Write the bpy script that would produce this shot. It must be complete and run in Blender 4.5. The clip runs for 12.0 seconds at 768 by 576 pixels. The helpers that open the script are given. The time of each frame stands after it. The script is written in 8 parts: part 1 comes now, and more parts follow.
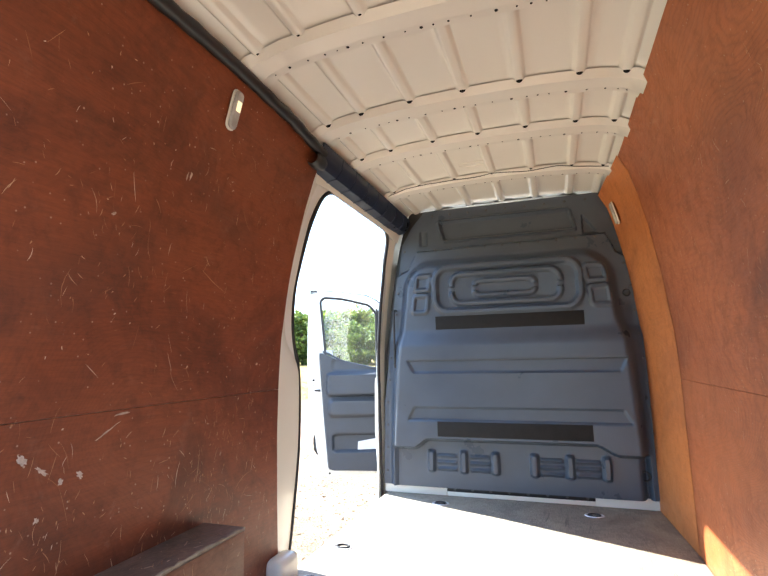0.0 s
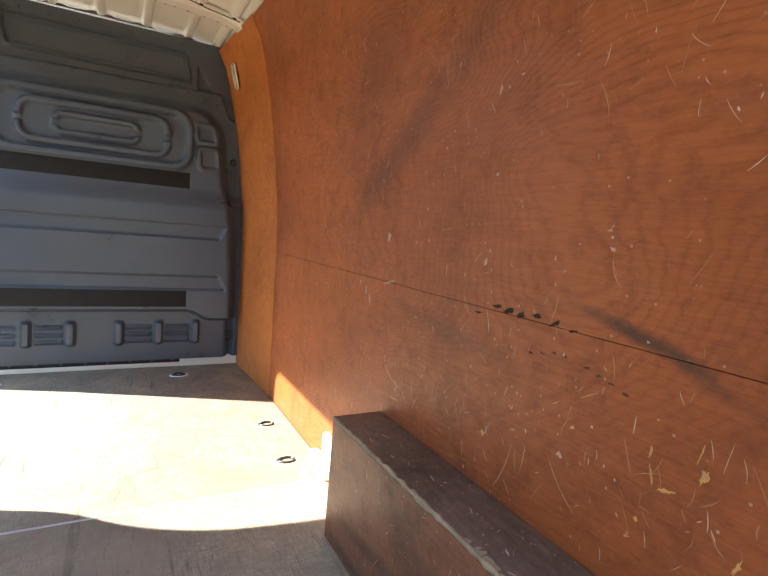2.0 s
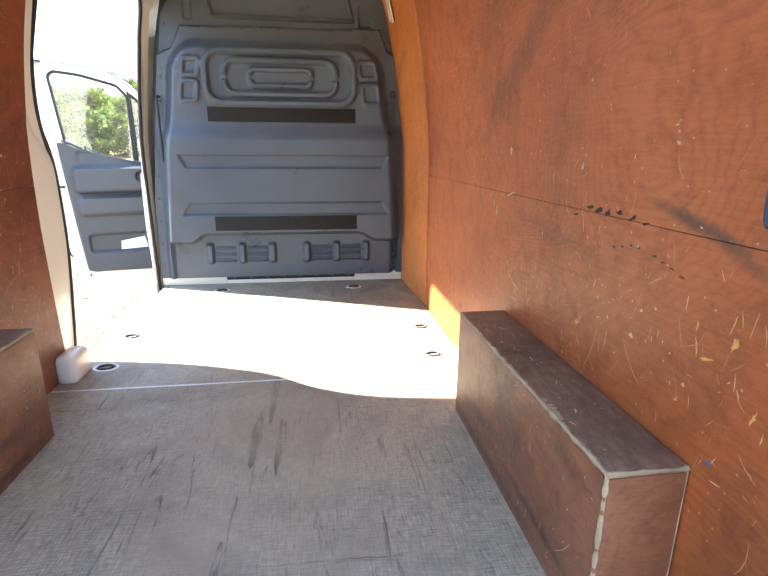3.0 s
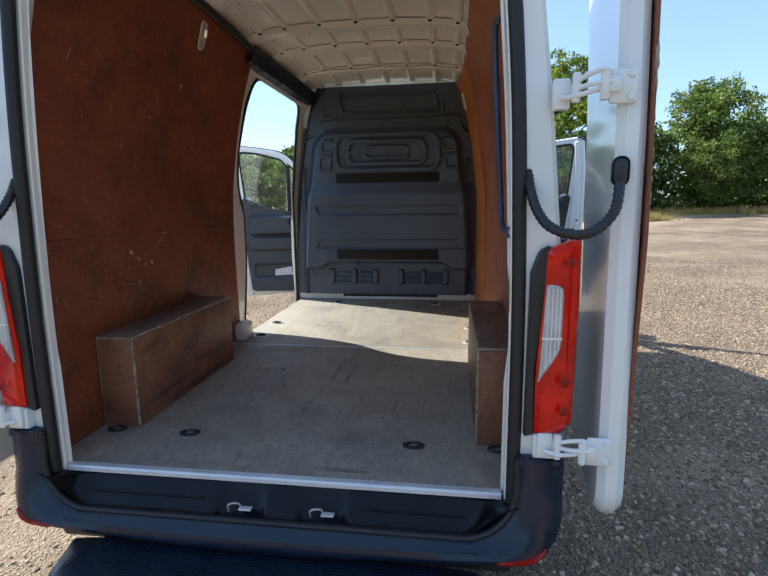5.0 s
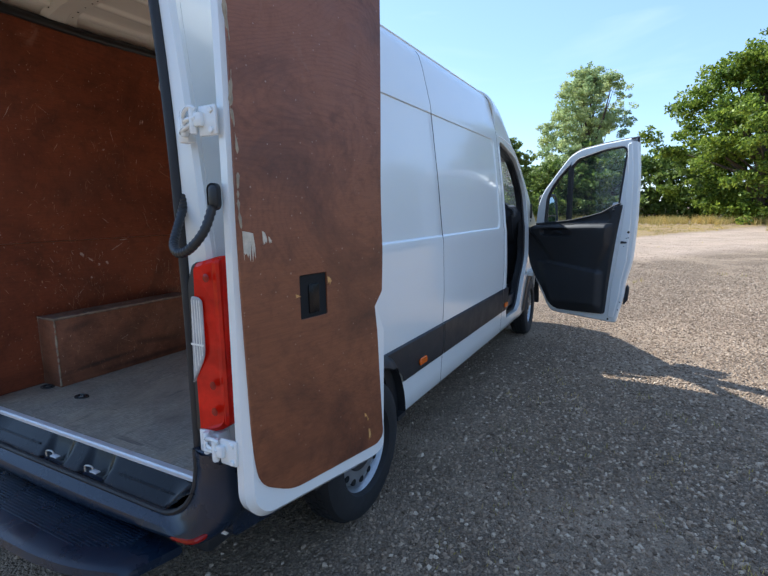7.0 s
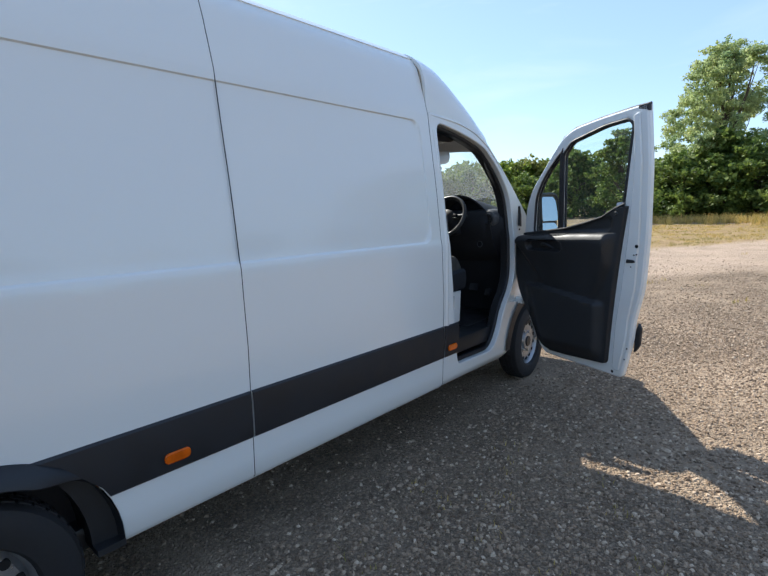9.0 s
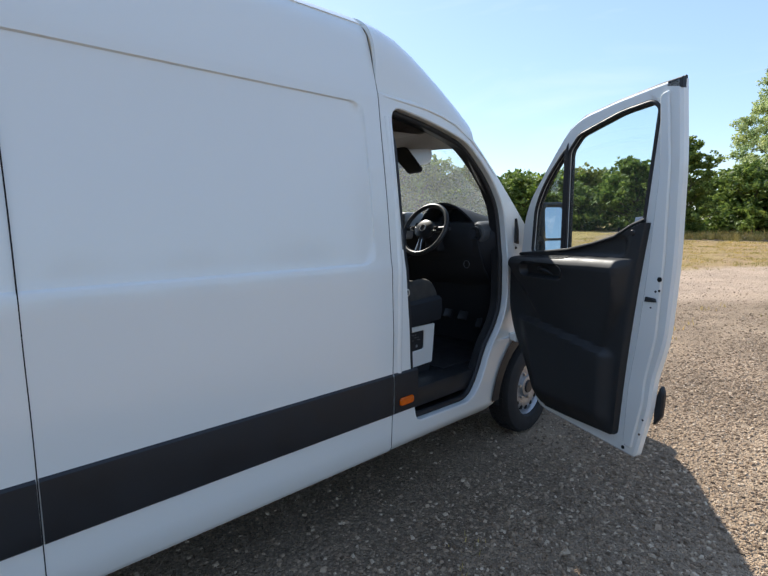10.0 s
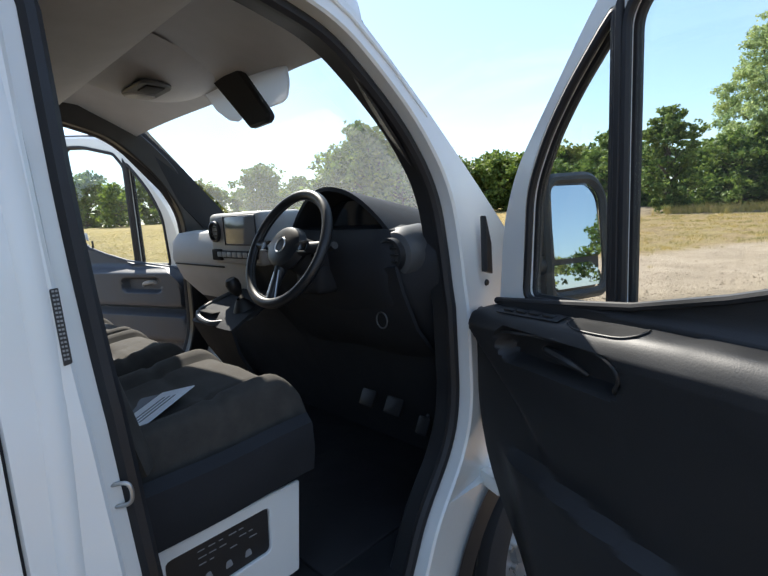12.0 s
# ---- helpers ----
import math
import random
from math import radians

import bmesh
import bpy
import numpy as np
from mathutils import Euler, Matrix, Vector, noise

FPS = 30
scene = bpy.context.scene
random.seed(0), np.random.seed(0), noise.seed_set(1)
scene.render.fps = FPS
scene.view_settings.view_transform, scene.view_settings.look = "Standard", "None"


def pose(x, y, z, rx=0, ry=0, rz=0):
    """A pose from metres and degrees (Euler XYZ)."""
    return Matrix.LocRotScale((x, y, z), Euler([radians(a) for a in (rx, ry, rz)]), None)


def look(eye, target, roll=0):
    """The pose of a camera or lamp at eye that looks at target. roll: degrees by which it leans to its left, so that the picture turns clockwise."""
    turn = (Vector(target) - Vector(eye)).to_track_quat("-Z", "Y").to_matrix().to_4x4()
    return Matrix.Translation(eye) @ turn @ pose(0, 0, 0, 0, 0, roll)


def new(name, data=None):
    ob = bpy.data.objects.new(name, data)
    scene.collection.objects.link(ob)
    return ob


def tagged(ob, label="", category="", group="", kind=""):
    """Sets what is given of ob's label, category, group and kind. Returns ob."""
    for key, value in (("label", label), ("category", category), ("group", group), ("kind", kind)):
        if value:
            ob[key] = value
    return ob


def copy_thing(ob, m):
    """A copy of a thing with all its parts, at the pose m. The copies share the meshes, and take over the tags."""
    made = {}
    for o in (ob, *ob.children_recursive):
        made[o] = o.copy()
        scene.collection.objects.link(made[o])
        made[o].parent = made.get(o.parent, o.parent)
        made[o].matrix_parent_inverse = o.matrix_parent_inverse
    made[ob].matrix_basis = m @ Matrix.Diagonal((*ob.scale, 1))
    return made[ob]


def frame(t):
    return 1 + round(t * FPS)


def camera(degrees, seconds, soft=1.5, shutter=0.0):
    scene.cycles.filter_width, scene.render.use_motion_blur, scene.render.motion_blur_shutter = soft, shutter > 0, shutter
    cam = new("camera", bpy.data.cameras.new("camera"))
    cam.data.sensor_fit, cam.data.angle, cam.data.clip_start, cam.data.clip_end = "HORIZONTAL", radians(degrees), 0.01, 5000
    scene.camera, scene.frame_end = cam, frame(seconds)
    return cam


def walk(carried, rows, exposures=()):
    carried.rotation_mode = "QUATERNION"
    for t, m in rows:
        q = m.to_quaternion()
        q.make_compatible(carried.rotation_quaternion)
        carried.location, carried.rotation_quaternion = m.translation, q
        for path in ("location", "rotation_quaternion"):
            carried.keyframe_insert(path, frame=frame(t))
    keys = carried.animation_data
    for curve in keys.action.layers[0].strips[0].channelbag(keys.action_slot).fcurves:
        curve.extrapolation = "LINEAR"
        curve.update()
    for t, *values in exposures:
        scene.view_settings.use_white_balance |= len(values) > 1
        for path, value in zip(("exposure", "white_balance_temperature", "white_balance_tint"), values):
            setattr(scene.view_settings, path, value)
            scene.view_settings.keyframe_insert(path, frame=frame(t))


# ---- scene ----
cam = camera(75.9, 12.0)
PATH = [
    (0, (0.305, -0.196, 1.519), (-0.336, 1.678, 1.797), -1.1),
    (0.2, (0.331, -0.172, 1.531), (-0.195, 1.726, 1.88), 0.5),
    (0.5, (0.37, -0.116, 1.536), (0.128, 1.823, 1.962), 1.1),
    (0.8, (0.311, -0.082, 1.554), (0.426, 1.857, 2.031), 1.0),
    (1, (0.256, -0.063, 1.557), (0.632, 1.845, 2.026), 1.2),
    (1.2, (0.195, -0.041, 1.546), (0.838, 1.812, 1.936), 2.8),
    (1.5, (0.155, -0.031, 1.549), (1.045, 1.753, 1.712), 3.7),
    (1.7, (0.125, -0.035, 1.544), (1.07, 1.728, 1.551), 4.4),
    (2, (0.116, -0.049, 1.541), (1.071, 1.694, 1.317), 4.9),
    (2.2, (0.111, -0.071, 1.537), (1.014, 1.675, 1.165), 5.4),
    (2.5, (0.139, -0.143, 1.543), (0.812, 1.671, 1.035), 3.0),
    (2.7, (0.17, -0.212, 1.54), (0.666, 1.652, 1.011), 1.6),
    (3, (0.203, -0.347, 1.529), (0.47, 1.56, 0.989), 0.4),
    (3.5, (0.196, -0.588, 1.53), (0.35, 1.356, 1.088), 0.8),
    (3.7, (0.188, -0.71, 1.519), (0.327, 1.241, 1.1), 0.8),
    (5.3, (0.811, -1.547, 1.512), (0.415, 0.386, 1.185), -1.1),
    (5.5, (0.97, -1.556, 1.53), (0.491, 0.359, 1.207), -1.5),
    (6, (1.433, -1.566, 1.531), (0.783, 0.298, 1.209), -2.4),
    (6.5, (1.809, -1.41, 1.526), (0.997, 0.391, 1.21), -2.1),
    (7, (2.166, -1.128, 1.546), (1.232, 0.612, 1.233), -0.6),
    (7.2, (2.319, -1.002, 1.542), (1.348, 0.721, 1.243), -0.4),
    (8.8, (2.886, 0.541, 1.561), (1.573, 2.02, 1.264), -2.2),
    (9, (2.882, 0.754, 1.56), (1.572, 2.236, 1.269), -1.9),
    (9.5, (2.869, 1.262, 1.576), (1.517, 2.709, 1.296), -0.9),
    (10, (2.786, 1.783, 1.575), (1.334, 3.134, 1.314), -0.4),
    (10.5, (2.616, 2.289, 1.597), (1.165, 3.64, 1.335), -0.9),
    (11, (2.405, 2.757, 1.616), (0.95, 4.1, 1.335), -1.5),
    (11.5, (2.082, 3.149, 1.604), (0.682, 4.548, 1.317), -1.8),
    (12, (1.764, 3.481, 1.631), (0.358, 4.869, 1.32), -3.3),
]
EXPOSURES = [(0.0, 3.02, 6200, 8), (0.5, 3.12, 6000, 8), (1.0, 3.36, 5500, 8), (1.5, 2.88, 6550, 9), (2.0, 2.72, 7050, 9), (2.5, 3.06, 7050, 9), (3.0, 3.32, 6750, 9), (3.7, 3.48, 6500, 9), (5.3, 0.93, 6050, 6), (6.0, 0.93, 6000, 6), (6.6, 1.16, 5800, 7), (7.2, 1.09, 5750, 8), (9.0, 1.0, 6250, 8), (10.5, 0.95, 6450, 9), (11.5, 1.12, 6550, 9), (12.0, 1.28, 6500, 9)]
walk(cam, [(t, look(eye, target, roll)) for t, eye, target, roll in PATH], EXPOSURES)

# sun from the front left, a little over 40 degrees high
SUN_AZ = (-0.933, 0.36)
SUN_EL = radians(42.5)
world = bpy.data.worlds.new("sky")
scene.world = world
world.use_nodes = True
wn = world.node_tree.nodes
wl = world.node_tree.links
sky = wn.new("ShaderNodeTexSky")
sky.sky_type = 'NISHITA'
sky.sun_disc = False
sky.sun_elevation = SUN_EL
sky.sun_rotation = math.atan2(SUN_AZ[0], SUN_AZ[1])
sky.air_density, sky.dust_density, sky.ozone_density = 1.0, 0.3, 2.0
# thin high cloud
wtc = wn.new("ShaderNodeTexCoord")
wmap = wn.new("ShaderNodeMapping")
wmap.inputs["Scale"].default_value = (1.2, 2.4, 6.0)
wno = wn.new("ShaderNodeTexNoise")
wno.inputs["Scale"].default_value = 1.7
wno.inputs["Detail"].default_value = 7
wno.inputs["Roughness"].default_value = 0.55
wno.inputs["Distortion"].default_value = 0.6
wr = wn.new("ShaderNodeValToRGB")
wr.color_ramp.elements[0].position = 0.53
wr.color_ramp.elements[0].color = (0, 0, 0, 1)
wr.color_ramp.elements[1].position = 0.85
wr.color_ramp.elements[1].color = (0.35, 0.35, 0.35, 1)
wmix = wn.new("ShaderNodeMixRGB")
wmix.inputs[2].default_value = (4.2, 4.6, 5.0, 1)
wl.new(wtc.outputs["Generated"], wmap.inputs["Vector"])
wl.new(wmap.outputs[0], wno.inputs["Vector"])
wl.new(wno.outputs["Fac"], wr.inputs["Fac"])
wl.new(wr.outputs["Color"], wmix.inputs[0])
whaze = wn.new("ShaderNodeMixRGB")
whaze.inputs[0].default_value = 0.50
whaze.inputs[2].default_value = (1.75, 2.40, 3.65, 1)
wl.new(sky.outputs[0], whaze.inputs[1])
wl.new(whaze.outputs[0], wmix.inputs[1])
wl.new(wmix.outputs[0], wn["Background"].inputs["Color"])
wn["Background"].inputs["Strength"].default_value = 0.128

sun = new("sun", bpy.data.lights.new("sun", 'SUN'))
sun.data.energy = 3.9
sun.data.angle = radians(0.55)
sun.data.color = (1.0, 0.94, 0.84)
sun.matrix_world = look((SUN_AZ[0] * 30, SUN_AZ[1] * 30, 30 * math.tan(SUN_EL)), (0, 0, 0))


# ---------------------------------------------------------------- materials
class Mat:
    """A node material with short calls for the nodes that it uses."""

    def __init__(self, name, rough=0.6, metal=0.0, spec=0.5):
        self.m = bpy.data.materials.new(name)
        self.m.use_nodes = True
        self.n, self.l = self.m.node_tree.nodes, self.m.node_tree.links
        self.b = self.n["Principled BSDF"]
        self.b.inputs["Roughness"].default_value = rough
        self.b.inputs["Metallic"].default_value = metal
        self.b.inputs["Specular IOR Level"].default_value = spec
        self.tc = self.n.new("ShaderNodeTexCoord")

    def coords(self, scale=(1, 1, 1), rot=(0, 0, 0), source="Object"):
        mp = self.n.new("ShaderNodeMapping")
        mp.inputs["Scale"].default_value = scale
        mp.inputs["Rotation"].default_value = [radians(a) for a in rot]
        self.l.new(self.tc.outputs[source], mp.inputs["Vector"])
        return mp.outputs[0]

    def noise(self, scale, detail=4, rough=0.55, distortion=0.0, vec=None):
        no = self.n.new("ShaderNodeTexNoise")
        no.inputs["Scale"].default_value = scale
        no.inputs["Detail"].default_value = detail
        no.inputs["Roughness"].default_value = rough
        no.inputs["Distortion"].default_value = distortion
        self.l.new(vec if vec is not None else self.tc.outputs["Object"], no.inputs["Vector"])
        return no.outputs["Fac"]

    def voronoi(self, scale, vec=None, feature='F1', out="Distance", randomness=1.0):
        vo = self.n.new("ShaderNodeTexVoronoi")
        vo.feature = feature
        vo.inputs["Scale"].default_value = scale
        vo.inputs["Randomness"].default_value = randomness
        self.l.new(vec if vec is not None else self.tc.outputs["Object"], vo.inputs["Vector"])
        return vo.outputs[out]

    def ramp(self, fac, stops):
        r = self.n.new("ShaderNodeValToRGB")
        e = r.color_ramp.elements
        while len(e) < len(stops):
            e.new(0.5)
        for el, (p, c) in zip(e, stops):
            el.position = p
            el.color = (*c, 1) if isinstance(c, tuple) else (c, c, c, 1)
        self.l.new(fac, r.inputs["Fac"])
        return r.outputs["Color"]

    def mix(self, fac, a, b, kind='MIX'):
        mx = self.n.new("ShaderNodeMixRGB")
        mx.blend_type = kind
        for sock, v in zip(mx.inputs, (fac, a, b)):
            if isinstance(v, (int, float)):
                sock.default_value = v if sock.type == 'VALUE' else (v, v, v, 1)
            elif isinstance(v, tuple):
                sock.default_value = (*v, 1)
            else:
                self.l.new(v, sock)
        return mx.outputs[0]

    def math(self, op, a, b=0.0, c=0.0):
        ma = self.n.new("ShaderNodeMath")
        ma.operation = op
        for sock, v in zip(ma.inputs, (a, b, c)):
            if isinstance(v, (int, float)):
                sock.default_value = v
            else:
                self.l.new(v, sock)
        return ma.outputs[0]

    def random(self):
        return self.n.new("ShaderNodeObjectInfo").outputs["Random"]

    def island(self):
        return self.n.new("ShaderNodeNewGeometry").outputs["Random Per Island"]

    def color(self, c):
        if isinstance(c, tuple):
            self.b.inputs["Base Color"].default_value = (*c, 1)
        else:
            self.l.new(c, self.b.inputs["Base Color"])
        return self

    def rough(self, v):
        self.l.new(v, self.b.inputs["Roughness"])
        return self

    def bump(self, height, strength=0.3, distance=0.01):
        bu = self.n.new("ShaderNodeBump")
        bu.inputs["Strength"].default_value = strength
        bu.inputs["Distance"].default_value = distance
        self.l.new(height, bu.inputs["Height"])
        self.l.new(bu.outputs[0], self.b.inputs["Normal"])
        return self


def speckled(name, base, var=0.25, rough=0.5, scale=6.0, grain=180.0, bump=0.05, metal=0.0, spec=0.5):
    """A plain painted or moulded surface with soft staining and a fine grain."""
    m = Mat(name, rough, metal, spec)
    big = m.noise(scale, 5)
    fine = m.noise(grain, 3)
    dark = tuple(c * (1 - var) for c in base)
    light = tuple(min(1.0, c * (1 + var)) for c in base)
    m.color(m.mix(0.25, m.ramp(big, [(0.3, dark), (0.7, light)]), m.ramp(fine, [(0.3, dark), (0.7, light)])))
    m.rough(m.ramp(big, [(0.3, max(0.02, rough - 0.08)), (0.7, min(1, rough + 0.1))]))
    if bump:
        m.bump(fine, bump, 0.002)
    return m.m


def ply_material(name, base, dark, light, scratch=1.0, smears=(), stain_k=0.75, figure=1.0):
    """Film-faced plywood: fine wavy figure along the sheet, handling stains, smears, pale nicks."""
    m = Mat(name, 0.40)
    m.b.inputs["Coat Weight"].default_value = 0.10
    m.b.inputs["Coat Roughness"].default_value = 0.36
    # growth rings as the contour lines of a slow field, wavering finely
    field = m.noise(0.75, 2.0, 0.45, 0.5, m.coords((1.0, 0.52, 1.25)))
    wob = m.noise(14.0, 3, 0.6, 0.4, m.coords((1, 0.7, 2.0)))
    lines = m.math('ADD', m.math('MULTIPLY', field, 260.0), m.math('MULTIPLY', wob, 3.2))
    rings = m.math('PINGPONG', lines, 1.0)
    flame = m.math('PINGPONG', m.math('MULTIPLY', field, 9.0), 1.0)
    fibre = m.noise(9.0, 9, 0.8, 0.3, m.coords((5, 1.1, 17)))
    pores = m.ramp(m.noise(16.0, 4, 0.7, 0.2, m.coords((5, 1.6, 14))), [(0.58, 0.0), (0.70, 1.0)])
    grain = m.ramp(rings, [(0.0, 0.0), (0.45, 0.85), (1.0, 1.0)])
    col = m.ramp(flame, [(0.0, tuple(0.45 * x + 0.55 * y for x, y in zip(dark, base))), (0.5, base), (1.0, tuple(0.5 * x + 0.5 * y for x, y in zip(base, light)))])
    vis = m.ramp(m.noise(1.1, 3, 0.5, 0.0, m.coords((1, 0.6, 1.2))), [(0.38, 0.30 * figure), (0.62, 0.85 * figure)])
    col = m.mix(vis, col, m.mix(grain, dark, light))
    col = m.mix(0.48, col, m.ramp(fibre, [(0.28, dark), (0.5, base), (0.72, light)]))
    col = m.mix(m.math('MULTIPLY', pores, 0.35), col, tuple(0.6 * c for c in dark))
    stain = m.noise(1.6, 8, 0.72, 0.8)
    col = m.mix(m.ramp(stain, [(0.47, 0.0), (0.68, stain_k)]), col, tuple(0.75 * c for c in dark))
    mott = m.noise(13.0, 8, 0.75, 0.5)
    col = m.mix(m.ramp(mott, [(0.50, 0.0), (0.74, 0.55)]), col, tuple(0.7 * c for c in dark))
    glow = m.noise(0.9, 4, 0.6, 0.2, m.coords((1, 0.6, 1.4)))
    col = m.mix(m.ramp(glow, [(0.52, 0.0), (0.75, 0.5)]), col, light)
    # worn haze and paint flecks
    haze = m.math('MULTIPLY', m.ramp(m.noise(7.0, 8, 0.75, 0.6), [(0.56, 0.0), (0.72, 1.0)]), m.ramp(m.noise(1.3, 3), [(0.46, 0.0), (0.64, 0.30 * scratch)]))
    col = m.mix(haze, col, (0.42, 0.27, 0.19))
    for sca, r0, r1, k in ((7.0, 0.012, 0.030, 0.7), (16.0, 0.030, 0.060, 0.55), (37.0, 0.06, 0.12, 0.45)):
        keep = m.ramp(m.voronoi(sca, out="Color"), [(0.5, 0.0), (0.52, 1.0)])
        fl = m.math('MULTIPLY', m.math('MULTIPLY', m.ramp(m.voronoi(sca), [(r0, 1.0), (r1, 0.0)]), keep), k * scratch)
        col = m.mix(fl, col, (0.55, 0.40, 0.30))
    # rubbed-in dark smears: place, half length, half height, turn, strength
    for x, y, z, a, c, turn, k in smears:
        mp = m.n.new("ShaderNodeMapping")
        mp.vector_type = 'TEXTURE'
        mp.inputs["Location"].default_value = (x, y, z)
        mp.inputs["Rotation"].default_value = (turn, 0, 0)
        mp.inputs["Scale"].default_value = (0.4, a, c)
        m.l.new(m.tc.outputs["Object"], mp.inputs["Vector"])
        ln = m.n.new("ShaderNodeVectorMath")
        ln.operation = 'LENGTH'
        m.l.new(mp.outputs[0], ln.inputs[0])
        d = m.math('ADD', ln.outputs["Value"], m.math('MULTIPLY', m.math('SUBTRACT', m.noise(22.0, 6, 0.7), 0.5), 1.1))
        col = m.mix(m.ramp(d, [(0.25, k), (1.0, 0.0)]), col, (0.045, 0.028, 0.022))
    m.color(col)
    m.rough(m.ramp(mott, [(0.3, 0.42), (0.75, 0.62)]))
    m.bump(m.mix(0.5, fibre, grain), 0.14, 0.002)
    return m.m


def floor_material():
    """Hard-worn birch floor: pale wood under grey tread dirt, wire-mesh print, dark drag marks."""
    m = Mat("worn_floor_ply", 0.6)
    grain = m.noise(4.0, 8, 0.7, 0.3, m.coords((18, 2.4, 1)))
    weave = m.noise(7.0, 4, 0.7, 0.0, m.coords((3, 30, 1)))
    weave2 = m.noise(7.0, 4, 0.7, 0.0, m.coords((30, 3, 1)))
    mesh = m.math('MULTIPLY', m.ramp(weave, [(0.3, 0.2), (0.65, 1.0)]), m.ramp(weave2, [(0.3, 0.2), (0.65, 1.0)]))
    blot = m.noise(2.3, 8, 0.68, 0.6)
    lanes = m.noise(1.0, 6, 0.65, 0.3, m.coords((5.5, 0.45, 1)))
    col = m.ramp(grain, [(0.25, (0.25, 0.20, 0.135)), (0.55, (0.40, 0.335, 0.235)), (0.8, (0.52, 0.44, 0.315))])
    dirt = m.ramp(mesh, [(0.05, (0.075, 0.072, 0.064)), (0.40, (0.27, 0.252, 0.212)), (0.9, (0.50, 0.465, 0.385))])
    col = m.mix(m.ramp(lanes, [(0.34, 0.45), (0.66, 0.92)]), col, dirt)
    col = m.mix(m.ramp(blot, [(0.44, 0.0), (0.68, 0.75)]), col, (0.15, 0.135, 0.12))
    col = m.mix(m.ramp(m.noise(1.1, 4), [(0.5, 0.0), (0.7, 0.45)]), col, (0.48, 0.40, 0.30))
    marks = None
    for sx, sy, turn, lo in ((11, 0.8, 7, 0.635), (9, 1.0, -13, 0.64), (10, 0.9, 28, 0.66), (0.9, 10, 8, 0.66), (12, 1.6, -38, 0.67)):
        s = m.ramp(m.noise(2.6, 8, 0.75, 0.9, m.coords((sx, sy, 1), (0, 0, turn))), [(lo - 0.05, 0.0), (lo + 0.02, 0.85)])
        marks = s if marks is None else m.math('MAXIMUM', marks, s)
    marks = m.math('MULTIPLY', marks, m.ramp(m.noise(1.7, 3), [(0.40, 0.15), (0.60, 1.0)]))
    col = m.mix(marks, col, (0.085, 0.08, 0.078))
    m.color(col)
    m.rough(m.ramp(blot, [(0.3, 0.5), (0.7, 0.72)]))
    m.bump(m.mix(0.5, grain, mesh), 0.35, 0.002)
    return m.m


def paint_material(name, base, rough=0.22, dirt=0.12):
    m = Mat(name, rough)
    m.b.inputs["Coat Weight"].default_value = 0.55
    m.b.inputs["Coat Roughness"].default_value = 0.06
    d = m.noise(2.2, 6, 0.6)
    col = m.mix(m.ramp(d, [(0.45, 0.0), (0.8, dirt)]), base, tuple(c * 0.72 for c in base))
    m.color(col)
    m.rough(m.ramp(m.noise(2.0, 6), [(0.3, rough - 0.02), (0.7, rough + 0.04)]))
    m.bump(m.noise(1.1, 2), 0.010, 0.02)
    return m.m


def glass_material(name, tint=(0.93, 0.97, 0.95), film=0.0):
    m = bpy.data.materials.new(name)
    m.use_nodes = True
    n, l = m.node_tree.nodes, m.node_tree.links
    n.clear()
    out = n.new("ShaderNodeOutputMaterial")
    tr = n.new("ShaderNodeBsdfTransparent")
    tr.inputs[0].default_value = (*tint, 1)
    gl = n.new("ShaderNodeBsdfGlossy")
    gl.inputs["Roughness"].default_value = 0.02
    fr = n.new("ShaderNodeLayerWeight")
    fr.inputs["Blend"].default_value = 0.5
    pw = n.new("ShaderNodeMath")
    pw.operation = 'POWER'
    pw.inputs[1].default_value = 5.0
    sc = n.new("ShaderNodeMath")
    sc.operation = 'MULTIPLY_ADD'
    sc.inputs[1].default_value = 0.85
    sc.inputs[2].default_value = 0.05
    l.new(fr.outputs["Facing"], pw.inputs[0])
    l.new(pw.outputs[0], sc.inputs[0])
    mx = n.new("ShaderNodeMixShader")
    l.new(sc.outputs[0], mx.inputs[0])
    l.new(tr.outputs[0], mx.inputs[1])
    l.new(gl.outputs[0], mx.inputs[2])
    dust = n.new("ShaderNodeBsdfTranslucent")
    dust.inputs[0].default_value = (0.8, 0.8, 0.78, 1)
    no = n.new("ShaderNodeTexNoise")
    no.inputs["Scale"].default_value = 2.5
    no.inputs["Detail"].default_value = 6
    am = n.new("ShaderNodeMath")
    am.operation = 'MULTIPLY'
    am.inputs[1].default_value = 2 * film
    l.new(no.outputs["Fac"], am.inputs[0])
    md = n.new("ShaderNodeMixShader")
    l.new(am.outputs[0], md.inputs[0])
    l.new(mx.outputs[0], md.inputs[1])
    l.new(dust.outputs[0], md.inputs[2])
    l.new(md.outputs[0], out.inputs["Surface"])
    return m


